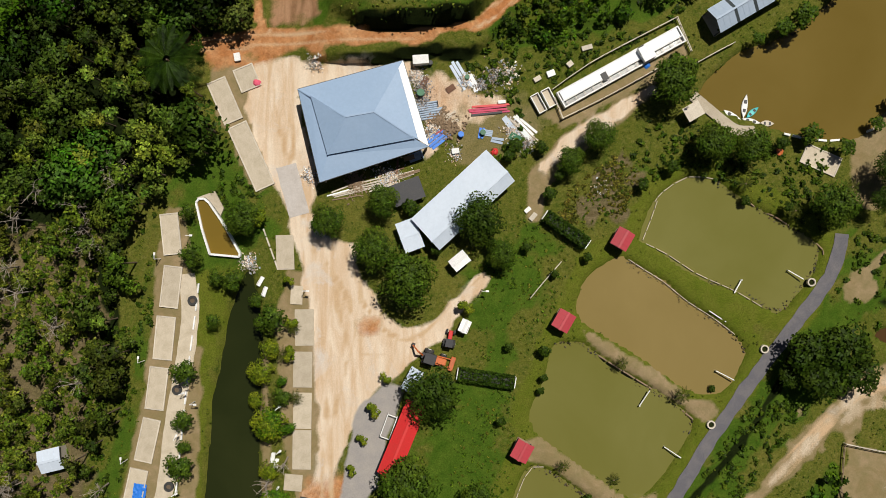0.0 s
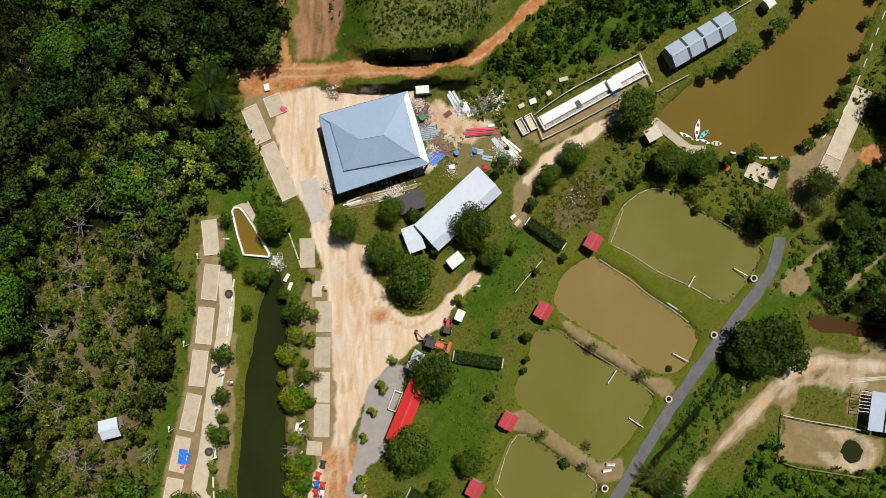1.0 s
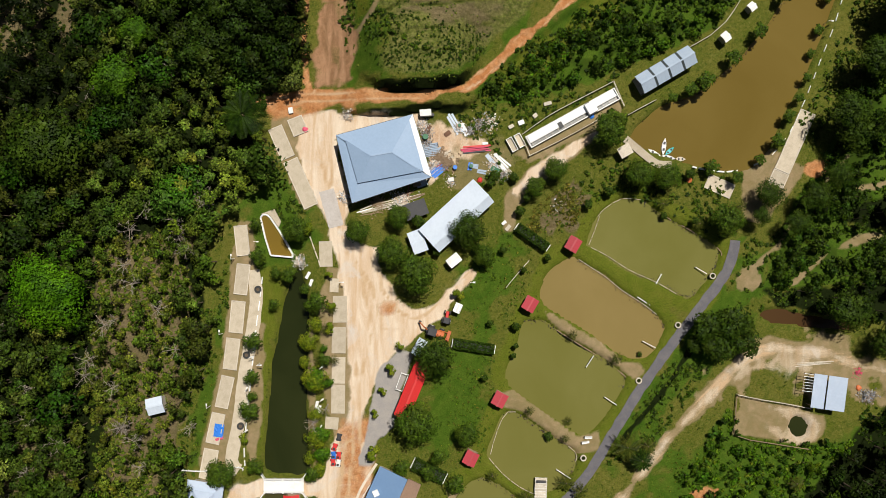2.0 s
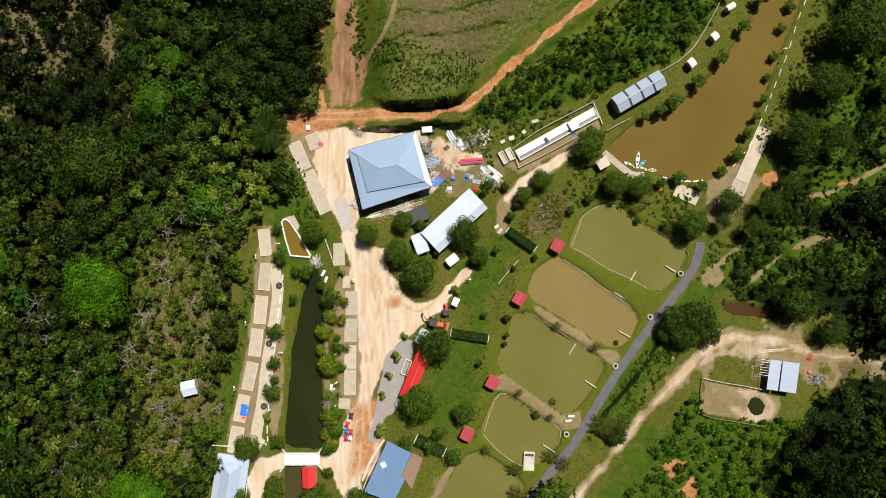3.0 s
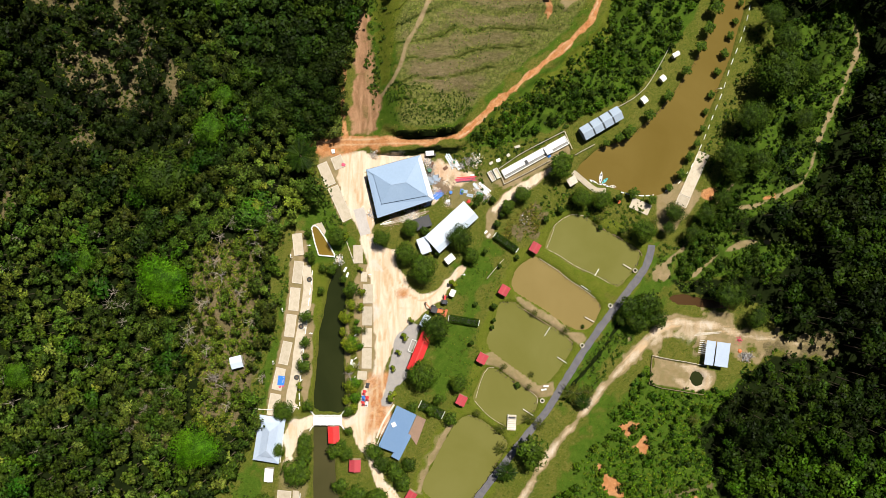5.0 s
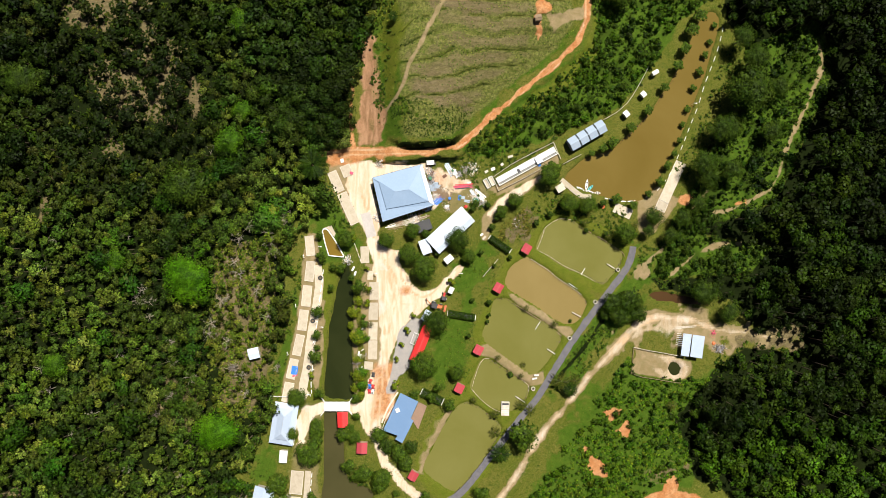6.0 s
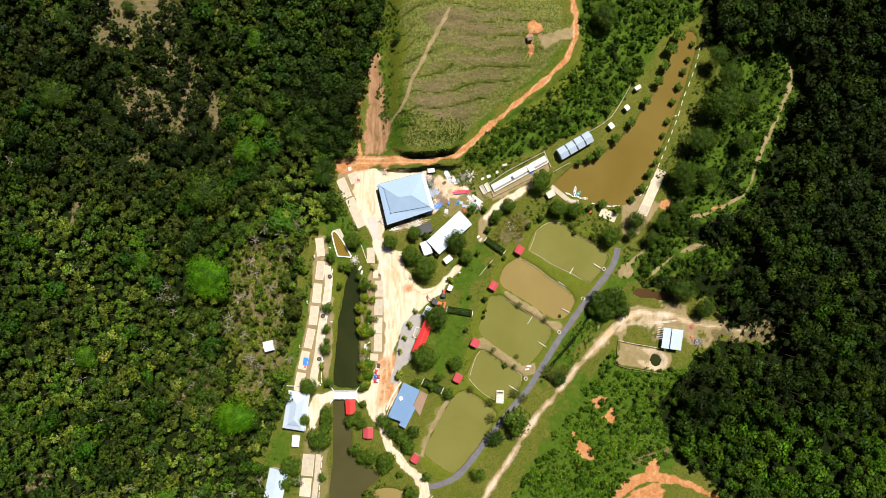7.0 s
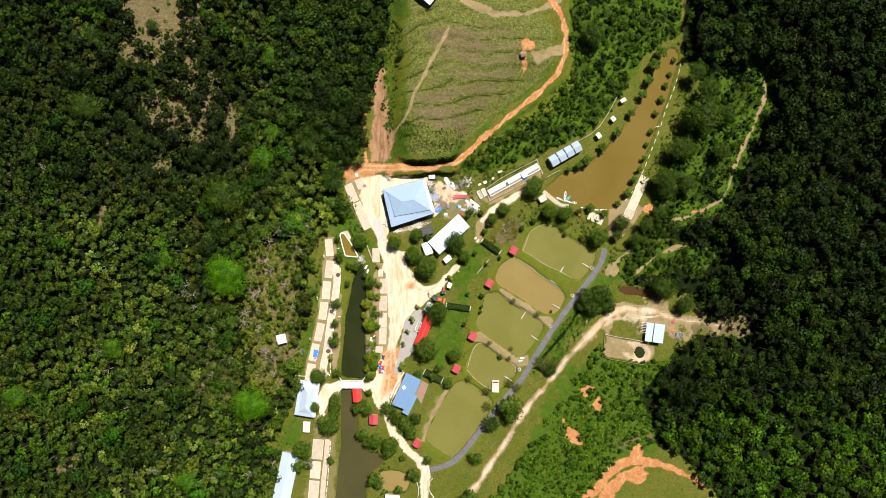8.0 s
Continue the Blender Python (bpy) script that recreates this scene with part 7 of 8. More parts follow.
kerb_line("canal_kerb", [(-36.0, -4.9), (-36.5, -9.6), (-37.3, -15.5), (-38.1, -23.3), (-38.9, -31.2), (-39.7, -39.0)] + [(-39.5, -43.2)], 0.22, 0.4, WHITE, "white painted kerb along the canal lawn", "kerb", gap=0.3)
kerb_line("lake_kerb", [(85.7, 69.3), (84.5, 63.9), (82.5, 57.8), (80.1, 51.7), (78.1, 45.0), (75.7, 39.0), (73.7, 33.7), (71.3, 28.0), (68.9, 23.1), (65.3, 18.7)], 0.13, 0.4, WHITE, "white kerb pieces along the lake bank", "kerb", gap=0.5, piece=2.6)
kerb_line("lake_end_kerb", [(63.3, 17.6), (60.4, 16.4), (56.5, 15.8), (52.5, 16.2), (49.6, 16.8)], 0.3, 0.5, WHITE, "white kerb along the lake end", "kerb", gap=0.25)
kerb_line("pond_edging", [(31.0, 6.8), (32.2, 8.3), (35.9, 10.5), (39.8, 10.2)], 0.11, 0.3, CONCRETE, "pale timber edging along the pond bank", "edging", "pond edging", gap=0.15, level=-0.5)
kerb_line("pond_edging", [(29.2, 1.1), (30.4, 4.1), (31.4, 7.0)], 0.11, 0.3, CONCRETE, "pale timber edging along the pond bank", "edging", "pond edging", gap=0.15, level=-0.5)
kerb_line("pond_edging", [(29.6, 0.7), (33.0, -1.0), (36.9, -3.6), (40.8, -5.4), (43.2, -6.5), (46.9, -8.7)], 0.11, 0.3, CONCRETE, "pale timber edging along the pond bank", "edging", "pond edging", gap=0.15, level=-0.5)
kerb_line("pond_edging", [(27.1, -1.6), (29.5, -3.2), (32.2, -4.9), (35.9, -7.9), (39.8, -10.4), (42.9, -12.8)], 0.11, 0.3, CONCRETE, "stone edging along the tan pond", "edging", "pond edging", gap=0.1, piece=1.2, level=-0.5)
kerb_line("pond_edging", [(22.2, -15.5), (26.1, -18.0), (30.0, -20.4), (33.9, -23.0), (36.7, -25.3)], 0.2, 0.4, WOOD, "dark timber edging along the green pond", "edging", "pond edging", gap=0.1)
kerb_line("pond_edging", [(9.5, -40.9), (10.9, -36.0), (13.0, -32.3), (16.7, -32.8), (19.5, -33.6), (23.0, -37.4), (26.6, -40.4), (26.6, -42.3)], 0.11, 0.3, CONCRETE, "pale timber edging along the pond bank", "edging", "pond edging", gap=0.1, level=-0.5)
kerb_line("pond_edging", [(9.2, -41.5), (11.9, -44.6), (15.3, -47.3), (18.4, -48.8)], 0.11, 0.3, CONCRETE, "pale timber edging along the pond bank", "edging", "pond edging", gap=0.1, level=-0.5)
kerb_line("pond_edging", [(43.2, 7.5), (46.7, 5.7), (50.6, 3.5), (55.0, 0.7), (55.7, -1.0)], 0.16, 0.35, WOOD, "dark timber edging along the pond bank", "edging", "pond edging", gap=0.1)
kerb_line("drain_kerb", [(-26.6, 2.9), (-25.6, 0.1), (-24.4, -3.3)], 0.2, 0.3, KERB, "low kerb beside the basin", "kerb")


kerb_line("row_kerb", [(-39.3, -67.0), (-39.9, -74.1), (-40.4, -81.2), (-41.2, -89.3)], 0.18, 0.5, WHITE, "white kerb beside the row house path", "kerb", gap=0.3)


def fence(line, label, h=1.0, step=2.4, material=WOOD):
    c = curve_points(line, False, step)
    t = thing("fence", pose(*c[0], 0), label, "fence")
    off = Vector((*c[0], 0))
    for p in c:
        z = ground_height(*p)
        part("post", boxes((p[0] - off.x, p[1] - off.y, z + h / 2 - 0.1, 0.12, 0.12, h + 0.3)), material, t)
    for a, b in zip(c, c[1:]):
        for k in (0.5, 0.95):
            part("rail", beam(bmesh.new(), Vector((*a, ground_height(*a) + h * k)) - off, Vector((*b, ground_height(*b) + h * k)) - off, 0.1, 0.08), material, t)
    return t


fence([(17.1, 18.9), (23.2, 21.9), (30.0, 25.6), (33.0, 27.4)], "weathered timber fence beside the rearing trough", material=KERB)
fence([(15.8, 23.2), (21.2, 27.0), (28.1, 30.7), (33.9, 33.7)], "weathered timber fence behind the rearing trough", material=KERB)
fence([(34.0, 33.6), (35.1, 31.1), (36.1, 28.8)], "timber fence between trough and shed", material=KERB)
fence([(16.1, 21.9), (17.3, 18.9)], "short timber fence at the trough end", material=KERB)
fence([(58.6, -28.6), (63.3, -29.6), (68.2, -30.4), (73.1, -31.4)], "pale timber fence of an animal pen", material=KERB)
fence([(58.5, -29.0), (58.2, -33.0), (58.5, -36.8), (64.7, -38.2), (72.8, -39.5)], "low weathered fence round the pen", 0.8)
fence([(36.9, 27.1), (39.8, 28.7), (42.3, 30.0)], "pale timber rail beside the lake", material=KERB)
fence([(12.6, -7.3), (14.4, -5.1), (17.1, -2.0)], "thin pale rail in the grass", 0.7, material=KERB)
fence([(-18.1, -54.1), (-16.5, -50.0), (-14.3, -46.3), (-12.4, -43.1)], "white balustrade of the blue-roofed house", 0.9, 1.2, WHITE)
fence([(-51.9, -43.7), (-47.6, -43.9), (-40.8, -43.1), (-39.8, -43.7)], "white balustrade beside the guest house", 0.9, 1.2, WHITE)
fence([(-43.9, -48.7), (-44.2, -53.4), (-44.9, -58.5)], "white balustrade along the guest house", 0.9, 1.4, WHITE)
fence([(-8.2, -88.0), (-7.9, -83.9), (-8.9, -81.1), (-10.5, -79.5)], "white railing beside the sandy track", 0.9, 1.6, WHITE)
fence([(-2.4, -87.2), (-4.0, -84.7), (-4.2, -82.1), (-2.8, -80.3)], "white railing beside the sandy track", 0.9, 1.6, WHITE)
fence([(63.9, 58.7), (56.3, 45.6), (48.2, 40.1)], "thin rail along the lake path", 0.8, 3.0, KERB)


# ---- hedges ----
def hedge(spec, h, label):
    x, y, turn, L, W = spec
    t = thing("hedge", pose(x, y, ground_height(x, y), 0, 0, turn), label, "hedge")
    r = np.random.RandomState(int(L * 10))
    n = int(L * W * 80 + L * h * 90)
    at = np.stack([r.uniform(-L / 2, L / 2, n), r.uniform(-W / 2, W / 2, n), r.uniform(0.1, h, n)], -1)
    face = r.randint(0, 5, n)
    at[:, 2] = np.where(face < 2, h + r.normal(0, 0.07, n), at[:, 2])
    at[:, 1] = np.where(face == 2, W / 2, np.where(face == 3, -W / 2, at[:, 1])) + r.normal(0, 0.06, n)
    nrm = r.normal(size=(n, 3)) * 0.7 + (0, 0, 0.6)
    nrm /= np.linalg.norm(nrm, axis=1)[:, None]
    side = np.cross(nrm, r.normal(size=(n, 3)))
    side /= np.linalg.norm(side, axis=1)[:, None]
    fwd = np.cross(nrm, side)
    s = 0.17 * r.uniform(0.6, 1.3, n)[:, None]
    q = np.stack([at - fwd * s, at + side * s * 0.6, at + fwd * s, at - side * s * 0.6], 1)
    c = new("foliage", leaf_mesh("foliage", q, np.array((0.8, 1.05, 0.7))[None] * r.uniform(0.7, 1.25, n)[:, None]))
    c.parent = t
    part("trimmed_base", boxes((0, 0, h * 0.4, L * 0.95, W * 0.6, h * 0.75)), DARK, t)
    for s in (-1, 1):
        part("end_wall", boxes((s * (L / 2 + 0.15), 0, h * 0.35, 0.14, W * 0.9, h * 0.8), bevel=0.02), WHITE, t)


hedge((6.09, -18.99, -8.9, 8.24, 1.79), 1.5, "clipped green hedge between white end walls")
hedge((17.75, 2.69, -34.5, 7.30, 1.71), 1.8, "overgrown dark hedge on a trellis")
hedge((-2.79, -43.79, -25.8, 6.86, 2.41), 1.4, "clipped green hedge behind the blue-roofed house")


# ---- vehicles ----
def wheel(parent, x, y, r, w):
    t = part("wheel", rod(bmesh.new(), (x, y - w / 2, r), (x, y + w / 2, r), r, 14), RUBBER, parent)
    part("rim", rod(bmesh.new(), (x, y - w / 2 - 0.02, r), (x, y + w / 2 + 0.02, r), r * 0.5, 10), WHITE, t)


dig = thing("backhoe_loader", pose(*(-1.60, -16.10), 0, 0, 0, -18), "orange backhoe loader parked beside the yard", "digger")
part("chassis", boxes((0, 0, 0.9, 3.6, 0.9, 0.6), bevel=0.08), DARK, dig)
part("bonnet", boxes((1.1, 0, 1.35, 1.6, 0.95, 0.6), bevel=0.1), ORANGE, dig)
cab = part("cab", boxes((-0.5, 0, 1.9, 1.5, 1.35, 1.5), bevel=0.12), DARK, dig, "dark glazed cab")
part("cab_roof", boxes((-0.5, 0, 2.7, 1.7, 1.5, 0.12), bevel=0.04), DARK, cab)
for s in (-1, 1):
    wheel(dig, -0.9, s * 0.85, 0.72, 0.45)
    wheel(dig, 1.3, s * 0.8, 0.5, 0.35)
    part("loader_arm", beam(bmesh.new(), (0.4, s * 0.6, 1.4), (2.5, s * 0.6, 0.6), 0.14, 0.2), ORANGE, dig)
part("bucket", boxes((2.8, 0, 0.45, 0.7, 2.1, 0.6), bevel=0.08), ORANGE, dig)
part("boom", beam(bmesh.new(), (-1.6, 0, 1.0), (-2.5, 0.5, 2.4), 0.22, 0.3), ORANGE, dig)
part("dipper", beam(bmesh.new(), (-2.5, 0.5, 2.4), (-3.4, 0.9, 0.8), 0.18, 0.24), ORANGE, dig)
part("rear_bucket", boxes((-3.4, 0.9, 0.5, 0.5, 0.6, 0.6), bevel=0.06), DARK, dig)
trac = thing("tractor", pose(*(0.75, -13.36), 0, 0, 0, 80), "small dark tractor with red bonnet on grass", "tractor")
part("bonnet", boxes((0.7, 0, 1.0, 1.3, 0.6, 0.55), bevel=0.08), RED_ROOF, trac)
part("seat_deck", boxes((-0.5, 0, 0.9, 1.1, 1.0, 0.35), bevel=0.05), DARK, trac)
part("canopy", boxes((-0.4, 0, 2.0, 1.2, 1.1, 0.08), bevel=0.03), DARK, trac)
for s in (-1, 1):
    part("canopy_post", boxes((-0.9, s * 0.5, 1.4, 0.07, 0.07, 1.2)), DARK, trac)
    wheel(trac, -0.6, s * 0.7, 0.62, 0.35)
    wheel(trac, 1.1, s * 0.55, 0.38, 0.25)
for (x, y), m, a, l in zip([(-20.7, -37.2), (-21.6, -39.2), (-21.8, -40.8), (-20.8, -40.9), (-21.9, -42.2), (-20.9, -42.4)], (DARK, RED_ROOF, TARP, RED_ROOF, RED_ROOF, WHITE), (80, 70, 95, 85, 100, 80), ("dark", "red", "blue", "red", "red", "white")):
    k = thing("pedal_kart", pose(x, y, ground_height(x, y), 0, 0, a), f"{l} plastic pedal kart parked on the clay", "kart", "pedal karts")
    part("body", boxes((0, 0, 0.4, 1.15, 0.5, 0.3), bevel=0.1), m, k)
    part("bumper", boxes((0, 0, 0.25, 1.5, 0.85, 0.08), bevel=0.03), m, k)
    part("seat", boxes((-0.25, 0, 0.65, 0.4, 0.42, 0.3), bevel=0.06), DARK, k)
    for sx in (-1, 1):
        for sy in (-1, 1):
            part("wheel", rod(bmesh.new(), (sx * 0.5, sy * 0.42, 0.2), (sx * 0.5, sy * 0.54, 0.2), 0.2, 10), RUBBER, k)

# ---- loose things ----
tx_, ty_, ta, tl, tw = (-44.73, -35.89, -7.4, 1.92, 2.62)
tarp = thing("blue_tarp", pose(tx_, ty_, ground_height(tx_, ty_) + 0.16, 0, 0, ta), "crumpled bright blue tarpaulin on a camping pad", "tarpaulin")
bm = bmesh.new()
bmesh.ops.create_grid(bm, x_segments=16, y_segments=14, size=0.5)
for v in bm.verts:
    v.co = (v.co.x * tl * (1 + 0.06 * noise.noise(v.co * 5)), v.co.y * tw * (1 + 0.06 * noise.noise(v.co * 4)), 0.1 + 0.09 * noise.noise((v.co.x * 5, v.co.y * 6, 1)))
part("sheet", bm, TARP, tarp)
PINK = plain("pink_cloth", (0.6, 0.08, 0.14), (0.5, 0.10, 0.2), 0.8)
part("towel", boxes((tl * 0.15, -tw * 0.62, 0.06, 1.6, 0.5, 0.08, 25), bevel=0.02), PINK, tarp, "pink cloth")


def heap(name, x, y, r, h, n, material, seed, label, size=0.35, n_more=3, shrink=0.6):
    """A heap of irregular lumps, one mesh."""
    g = random.Random(seed)
    vs, fs = [], []
    size *= shrink
    for _ in range(n * n_more):
        a = g.uniform(0, 6.28)
        d = min(abs(g.gauss(0, 0.45)), 1.4) * r * (0.75 + 0.5 * noise.noise((math.cos(a) * 1.5, math.sin(a) * 1.5, seed)))
        c = Vector((x + d * math.cos(a), y + d * math.sin(a), 0))
        c.z = ground_height(c.x, c.y) + h * max(0, 1 - d / r) * g.random()
        m = pose(*c, g.uniform(0, 360), g.uniform(0, 360), g.uniform(0, 360)) @ Matrix.Diagonal((size * g.uniform(0.4, 1.6), size * g.uniform(0.3, 0.9), size * g.uniform(0.15, 0.6), 1))
        b = len(vs)
        vs += [m @ Vector((i - 0.5, j - 0.5, k - 0.5)) for i in (0, 1) for j in (0, 1) for k in (0, 1)]
        fs += [tuple(b + q for q in f) for f in ((0, 1, 3, 2), (4, 6, 7, 5), (0, 4, 5, 1), (2, 3, 7, 6), (0, 2, 6, 4), (1, 5, 7, 3))]
    return tagged(new(name, mesh_of(name, vs, fs, material)), label, "rubble", kind="stuff")


RUBBLE = plain("rubble", (0.72, 0.68, 0.62), (0.52, 0.47, 0.41), 0.9, each=0, island=True)
SCRAP = plain("scrap", (0.30, 0.29, 0.28), (0.45, 0.42, 0.38), 0.8, each=0, island=True)
heap("rubble_heap", *(-18.92, 26.97), 1.7, 0.8, 160, RUBBLE, 1, "heap of white rubble and plaster")
heap("rubble_heap", *(-19.71, 10.52), 1.8, 0.3, 160, RUBBLE, 2, "spread of pale rubble beside the hall")
heap("scrap_heap", *(-3.46, 23.15), 2.6, 0.4, 150, SCRAP, 3, "scattered building scrap beside the hall")
heap("scrap_heap", *(-0.81, 18.74), 2.8, 0.4, 140, WOOD, 4, "scattered timber scrap beside the hall", 0.6)
heap("scrap_heap", *(7.51, 25.11), 3.2, 0.4, 130, SCRAP, 5, "scattered scrap among weeds", 0.45)
heap("scrap_heap", *(9.95, 17.28), 3.0, 0.3, 110, RUBBLE, 6, "scattered pale scrap among weeds", 0.4)
heap("scrap_heap", *(-8.16, 10.42), 3.6, 0.25, 200, RUBBLE, 7, "pale building waste south of the hall", 0.45)
heap("scrap_heap", *(-13.05, 9.44), 2.8, 0.25, 130, WOOD, 8, "timber offcuts south of the hall", 0.6)
heap("scrap_heap", *(-4.04, 25.11), 2.2, 0.4, 150, RUBBLE, 21, "white building rubble beside the hall", 0.4)
heap("scrap_heap", *(-1.79, 17.57), 2.4, 0.3, 120, RUBBLE, 22, "pale scrap and boards beside the hall", 0.5)
heap("scrap_heap", *(3.10, 24.62), 1.8, 0.4, 90, RUBBLE, 23, "pale scrap beside the clay yard", 0.45)
heap("scrap_heap", *(-3.26, 21.19), 2.4, 0.35, 110, SCRAP, 31, "grey metal scrap beside the hall", 0.55)
heap("scrap_heap", *(0.65, 17.57), 2.6, 0.3, 90, WOOD, 32, "broken boards beside the hall", 0.8)
heap("scrap_heap", *(9.47, 25.60), 2.6, 0.35, 80, RUBBLE, 33, "pale scrap among weeds", 0.5)
heap("scrap_heap", *(5.35, 24.03), 2.0, 0.3, 70, SCRAP, 34, "grey scrap along the weeds", 0.5)
heap("scrap_heap", *(11.91, 15.32), 2.0, 0.3, 60, SCRAP, 35, "dark scrap in weeds", 0.5)
heap("scrap_heap", *(1.63, 13.85), 2.2, 0.25, 50, RUBBLE, 36, "scattered pale scrap behind the long house", 0.4)
heap("rubble_heap", *(23.17, 8.96), 3.0, 0.2, 14, RUBBLE, 9, "dry pale brush and rubble in the field", 0.35)
heap("rubble_heap", *(-28.71, -2.30), 2.4, 0.3, 120, RUBBLE, 10, "pale stones by the canal head", 0.4)
heap("brush_heap", *(84.69, -28.97), 2.6, 0.8, 160, SCRAP, 11, "heap of grey cut branches", 0.5)
heap("scrap_heap", *(82.93, -24.24), 2.0, 0.3, 22, PINK, 12, "pinkish scrap beside the farm shed", 0.4)


def stack(name, x, y, turn, L, W, n, material, label, category, tube_=False, z=0.0):
    """Boards or pipes lying side by side, each a part."""
    t = thing(name, pose(x, y, ground_height(x, y) + z, 0, 0, turn), label, category)
    g = random.Random(int(abs(x) * 50 + n))
    for k in range(n):
        yy = -W / 2 + W * (k + 0.5) / n
        dx = g.uniform(-0.06, 0.06) * L
        if tube_:
            part("pipe", rod(bmesh.new(), (-L / 2 + dx, yy, 0.2), (L / 2 + dx, yy + g.uniform(-0.1, 0.1), 0.2), W / n * 0.42, 8), material, t)
        else:
            part("board", boxes((dx, yy, 0.12 + 0.05 * (k % 3), L, W / n * 0.8, 0.05, g.uniform(-3, 3))), material, t)
    return t


stack("pipe_stack", *(-2.48, 20.11), 8, 3.2, 2.6, 8, SHED_ROOF, "stack of grey steel pipes beside the hall", "pipes", True)
stack("board_stack", *(-1.50, 18.25), 38, 5.0, 0.5, 2, KERB, "long pale planks lying in scrap", "planks")
for (x, y), a, L, m, l in zip([(0.2, 18.9), (-0.7, 19.7), (1.1, 18.3), (-3.1, 16.6), (11.9, 18.0), (7.7, 15.8), (-9.1, 9.0), (-5.2, 10.9), (-6.6, 8.8), (5.4, 16.8)], (40, 52, 30, 46, -42, -10, 14, 18, 16, 80), (3.6, 2.6, 2.4, 3.0, 4.0, 1.8, 4.5, 3.4, 3.0, 1.6),
                             (KERB, WOOD, KERB, WOOD, WHITE, SHED_ROOF, KERB, WOOD, HUT_RED, TARP), ("long pale plank", "brown plank", "pale plank", "brown plank", "white metal sheet strip", "grey sheet strip", "long pale timber", "brown timber", "rust-red beam", "blue sheet strip")):
    stack("loose_board", x, y, a, L, 0.5 if m in (KERB, WOOD) else 0.9, 2, m, l + " lying in building scrap", "board")
stack("sheet_stack", *(-1.01, 16.20), 40, 3.6, 2.2, 4, TARP, "blue roofing sheets lying on the ground", "roofing sheets")
stack("sheet_stack", *(-0.03, 17.18), 40, 2.2, 1.2, 3, HUT_RED, "red roofing sheets lying on the ground", "roofing sheets")
stack("sheet_stack", *(2.32, 25.40), -58, 4.2, 1.6, 3, PALE_ROOF, "bent pale metal sheets beside the clay yard", "metal sheets")
stack("board_stack", *(6.53, 20.21), 5, 5.6, 1.0, 3, PINK, "long red-painted beams beside the yard", "beams")
stack("board_stack", *(11.42, 17.18), -40, 5.2, 0.9, 4, KERB, "pale metal sheets lying in weeds", "metal sheets")
stack("board_stack", *(-9.13, 9.74), 15, 9.0, 0.8, 4, KERB, "long pale timbers south of the hall", "timbers")
stack("board_stack", *(-14.03, 8.17), 14, 5.0, 0.6, 3, KERB, "long pale timbers south of the hall", "timbers")
stack("board_stack", *(74.14, -22.48), 4, 7.0, 0.7, 4, KERB, "long bamboo poles behind the farm shed", "poles")
crate = thing("site_container", pose(*(-3.46, 27.36), 0, 0, 0, 4), "white site box beside the hall", "container")
part("body", boxes((0, 0, 0.8, 2.2, 1.2, 1.6), bevel=0.04), WHITE, crate)
part("lid", boxes((0, 0, 1.63, 2.3, 1.3, 0.06)), WHITE, crate)
net = thing("shade_net", pose(*(-5.41, 8.17), 0, 0, 0, 20), "black shade net stretched behind the long house", "shade net")
part("net", boxes((0, 0, 1.8, 4.6, 3.2, 0.04)), DARK, net)
for sx in (-1, 1):
    for sy in (-1, 1):
        part("post", boxes((sx * 2.2, sy * 1.5, 0.8, 0.08, 0.08, 2.0)), WOOD, net)
for p, m, l in (((29.63, 26.97), TARP, "blue bundled cover beside the trough"), ((-27.54, 24.22), PINK, "pink bundled cover on the camping pad"), ((83.07, -27.35), ORANGE, "orange-red bundled cover near the farm shed"), ((49.22, 14.15), ORANGE, "orange bundled cover in grass"), ((7.31, 14.14), RED_ROOF, "red cover beside the long house")):
    t = thing("bundle", pose(*p, max(ground_height(*p), 0)), l, "bundle")
    bm = bmesh.new()
    bmesh.ops.create_icosphere(bm, subdivisions=2, radius=0.6)
    for v in bm.verts:
        v.co *= 1 + 0.35 * noise.noise(v.co * 2.2 + Vector(p + (0,)))
        v.co.z = max(v.co.z * 0.6, -0.1)
    part("cover", bm, m, t)
dock = thing("fishing_platform", pose(*(19.52, -47.41), 0, 0, 0, 88), "white fishing platform with a bench and awning", "platform")
part("deck", boxes((0, 0, 0.3, 4.3, 2.4, 0.15)), WHITE, dock)
for k in range(8):
    part("deck_board", boxes((-1.9 + 0.54 * k, 0, 0.4, 0.46, 2.3, 0.05)), KERB, dock)
for sx in (-1, 1):
    for sy in (-1, 1):
        part("leg", boxes((sx * 1.9, sy * 1.0, -0.4, 0.14, 0.14, 1.4)), WOOD, dock)
part("bench", boxes((1.5, 0, 0.75, 0.5, 1.9, 0.08)), DARK, dock)
for (x, y), a in zip([(-25.1, -30.7), (-24.6, -31.6), (-26.9, -4.9), (-26.3, -6.4), (29.0, -37.2)] + [(28.4, -38.2)], (80, 80, 60, 70, 0, 10)):
    t = thing("garden_bench", pose(x, y, ground_height(x, y), 0, 0, a), "white concrete garden bench on grass", "bench", "garden benches")
    part("seat", boxes((0, 0, 0.45, 1.5, 0.5, 0.1), bevel=0.02), WHITE, t)
    part("backrest", boxes((0, 0.24, 0.75, 1.5, 0.08, 0.4), bevel=0.02), WHITE, t)
    for s in (-1, 1):
        part("leg", boxes((s * 0.6, 0, 0.18, 0.14, 0.45, 0.5)), WHITE, t)
veranda = thing("veranda_rail", pose(*(-8.15, -26.09), 0, 0, 0, 70), "white veranda frame beside the red-roofed house", "veranda")
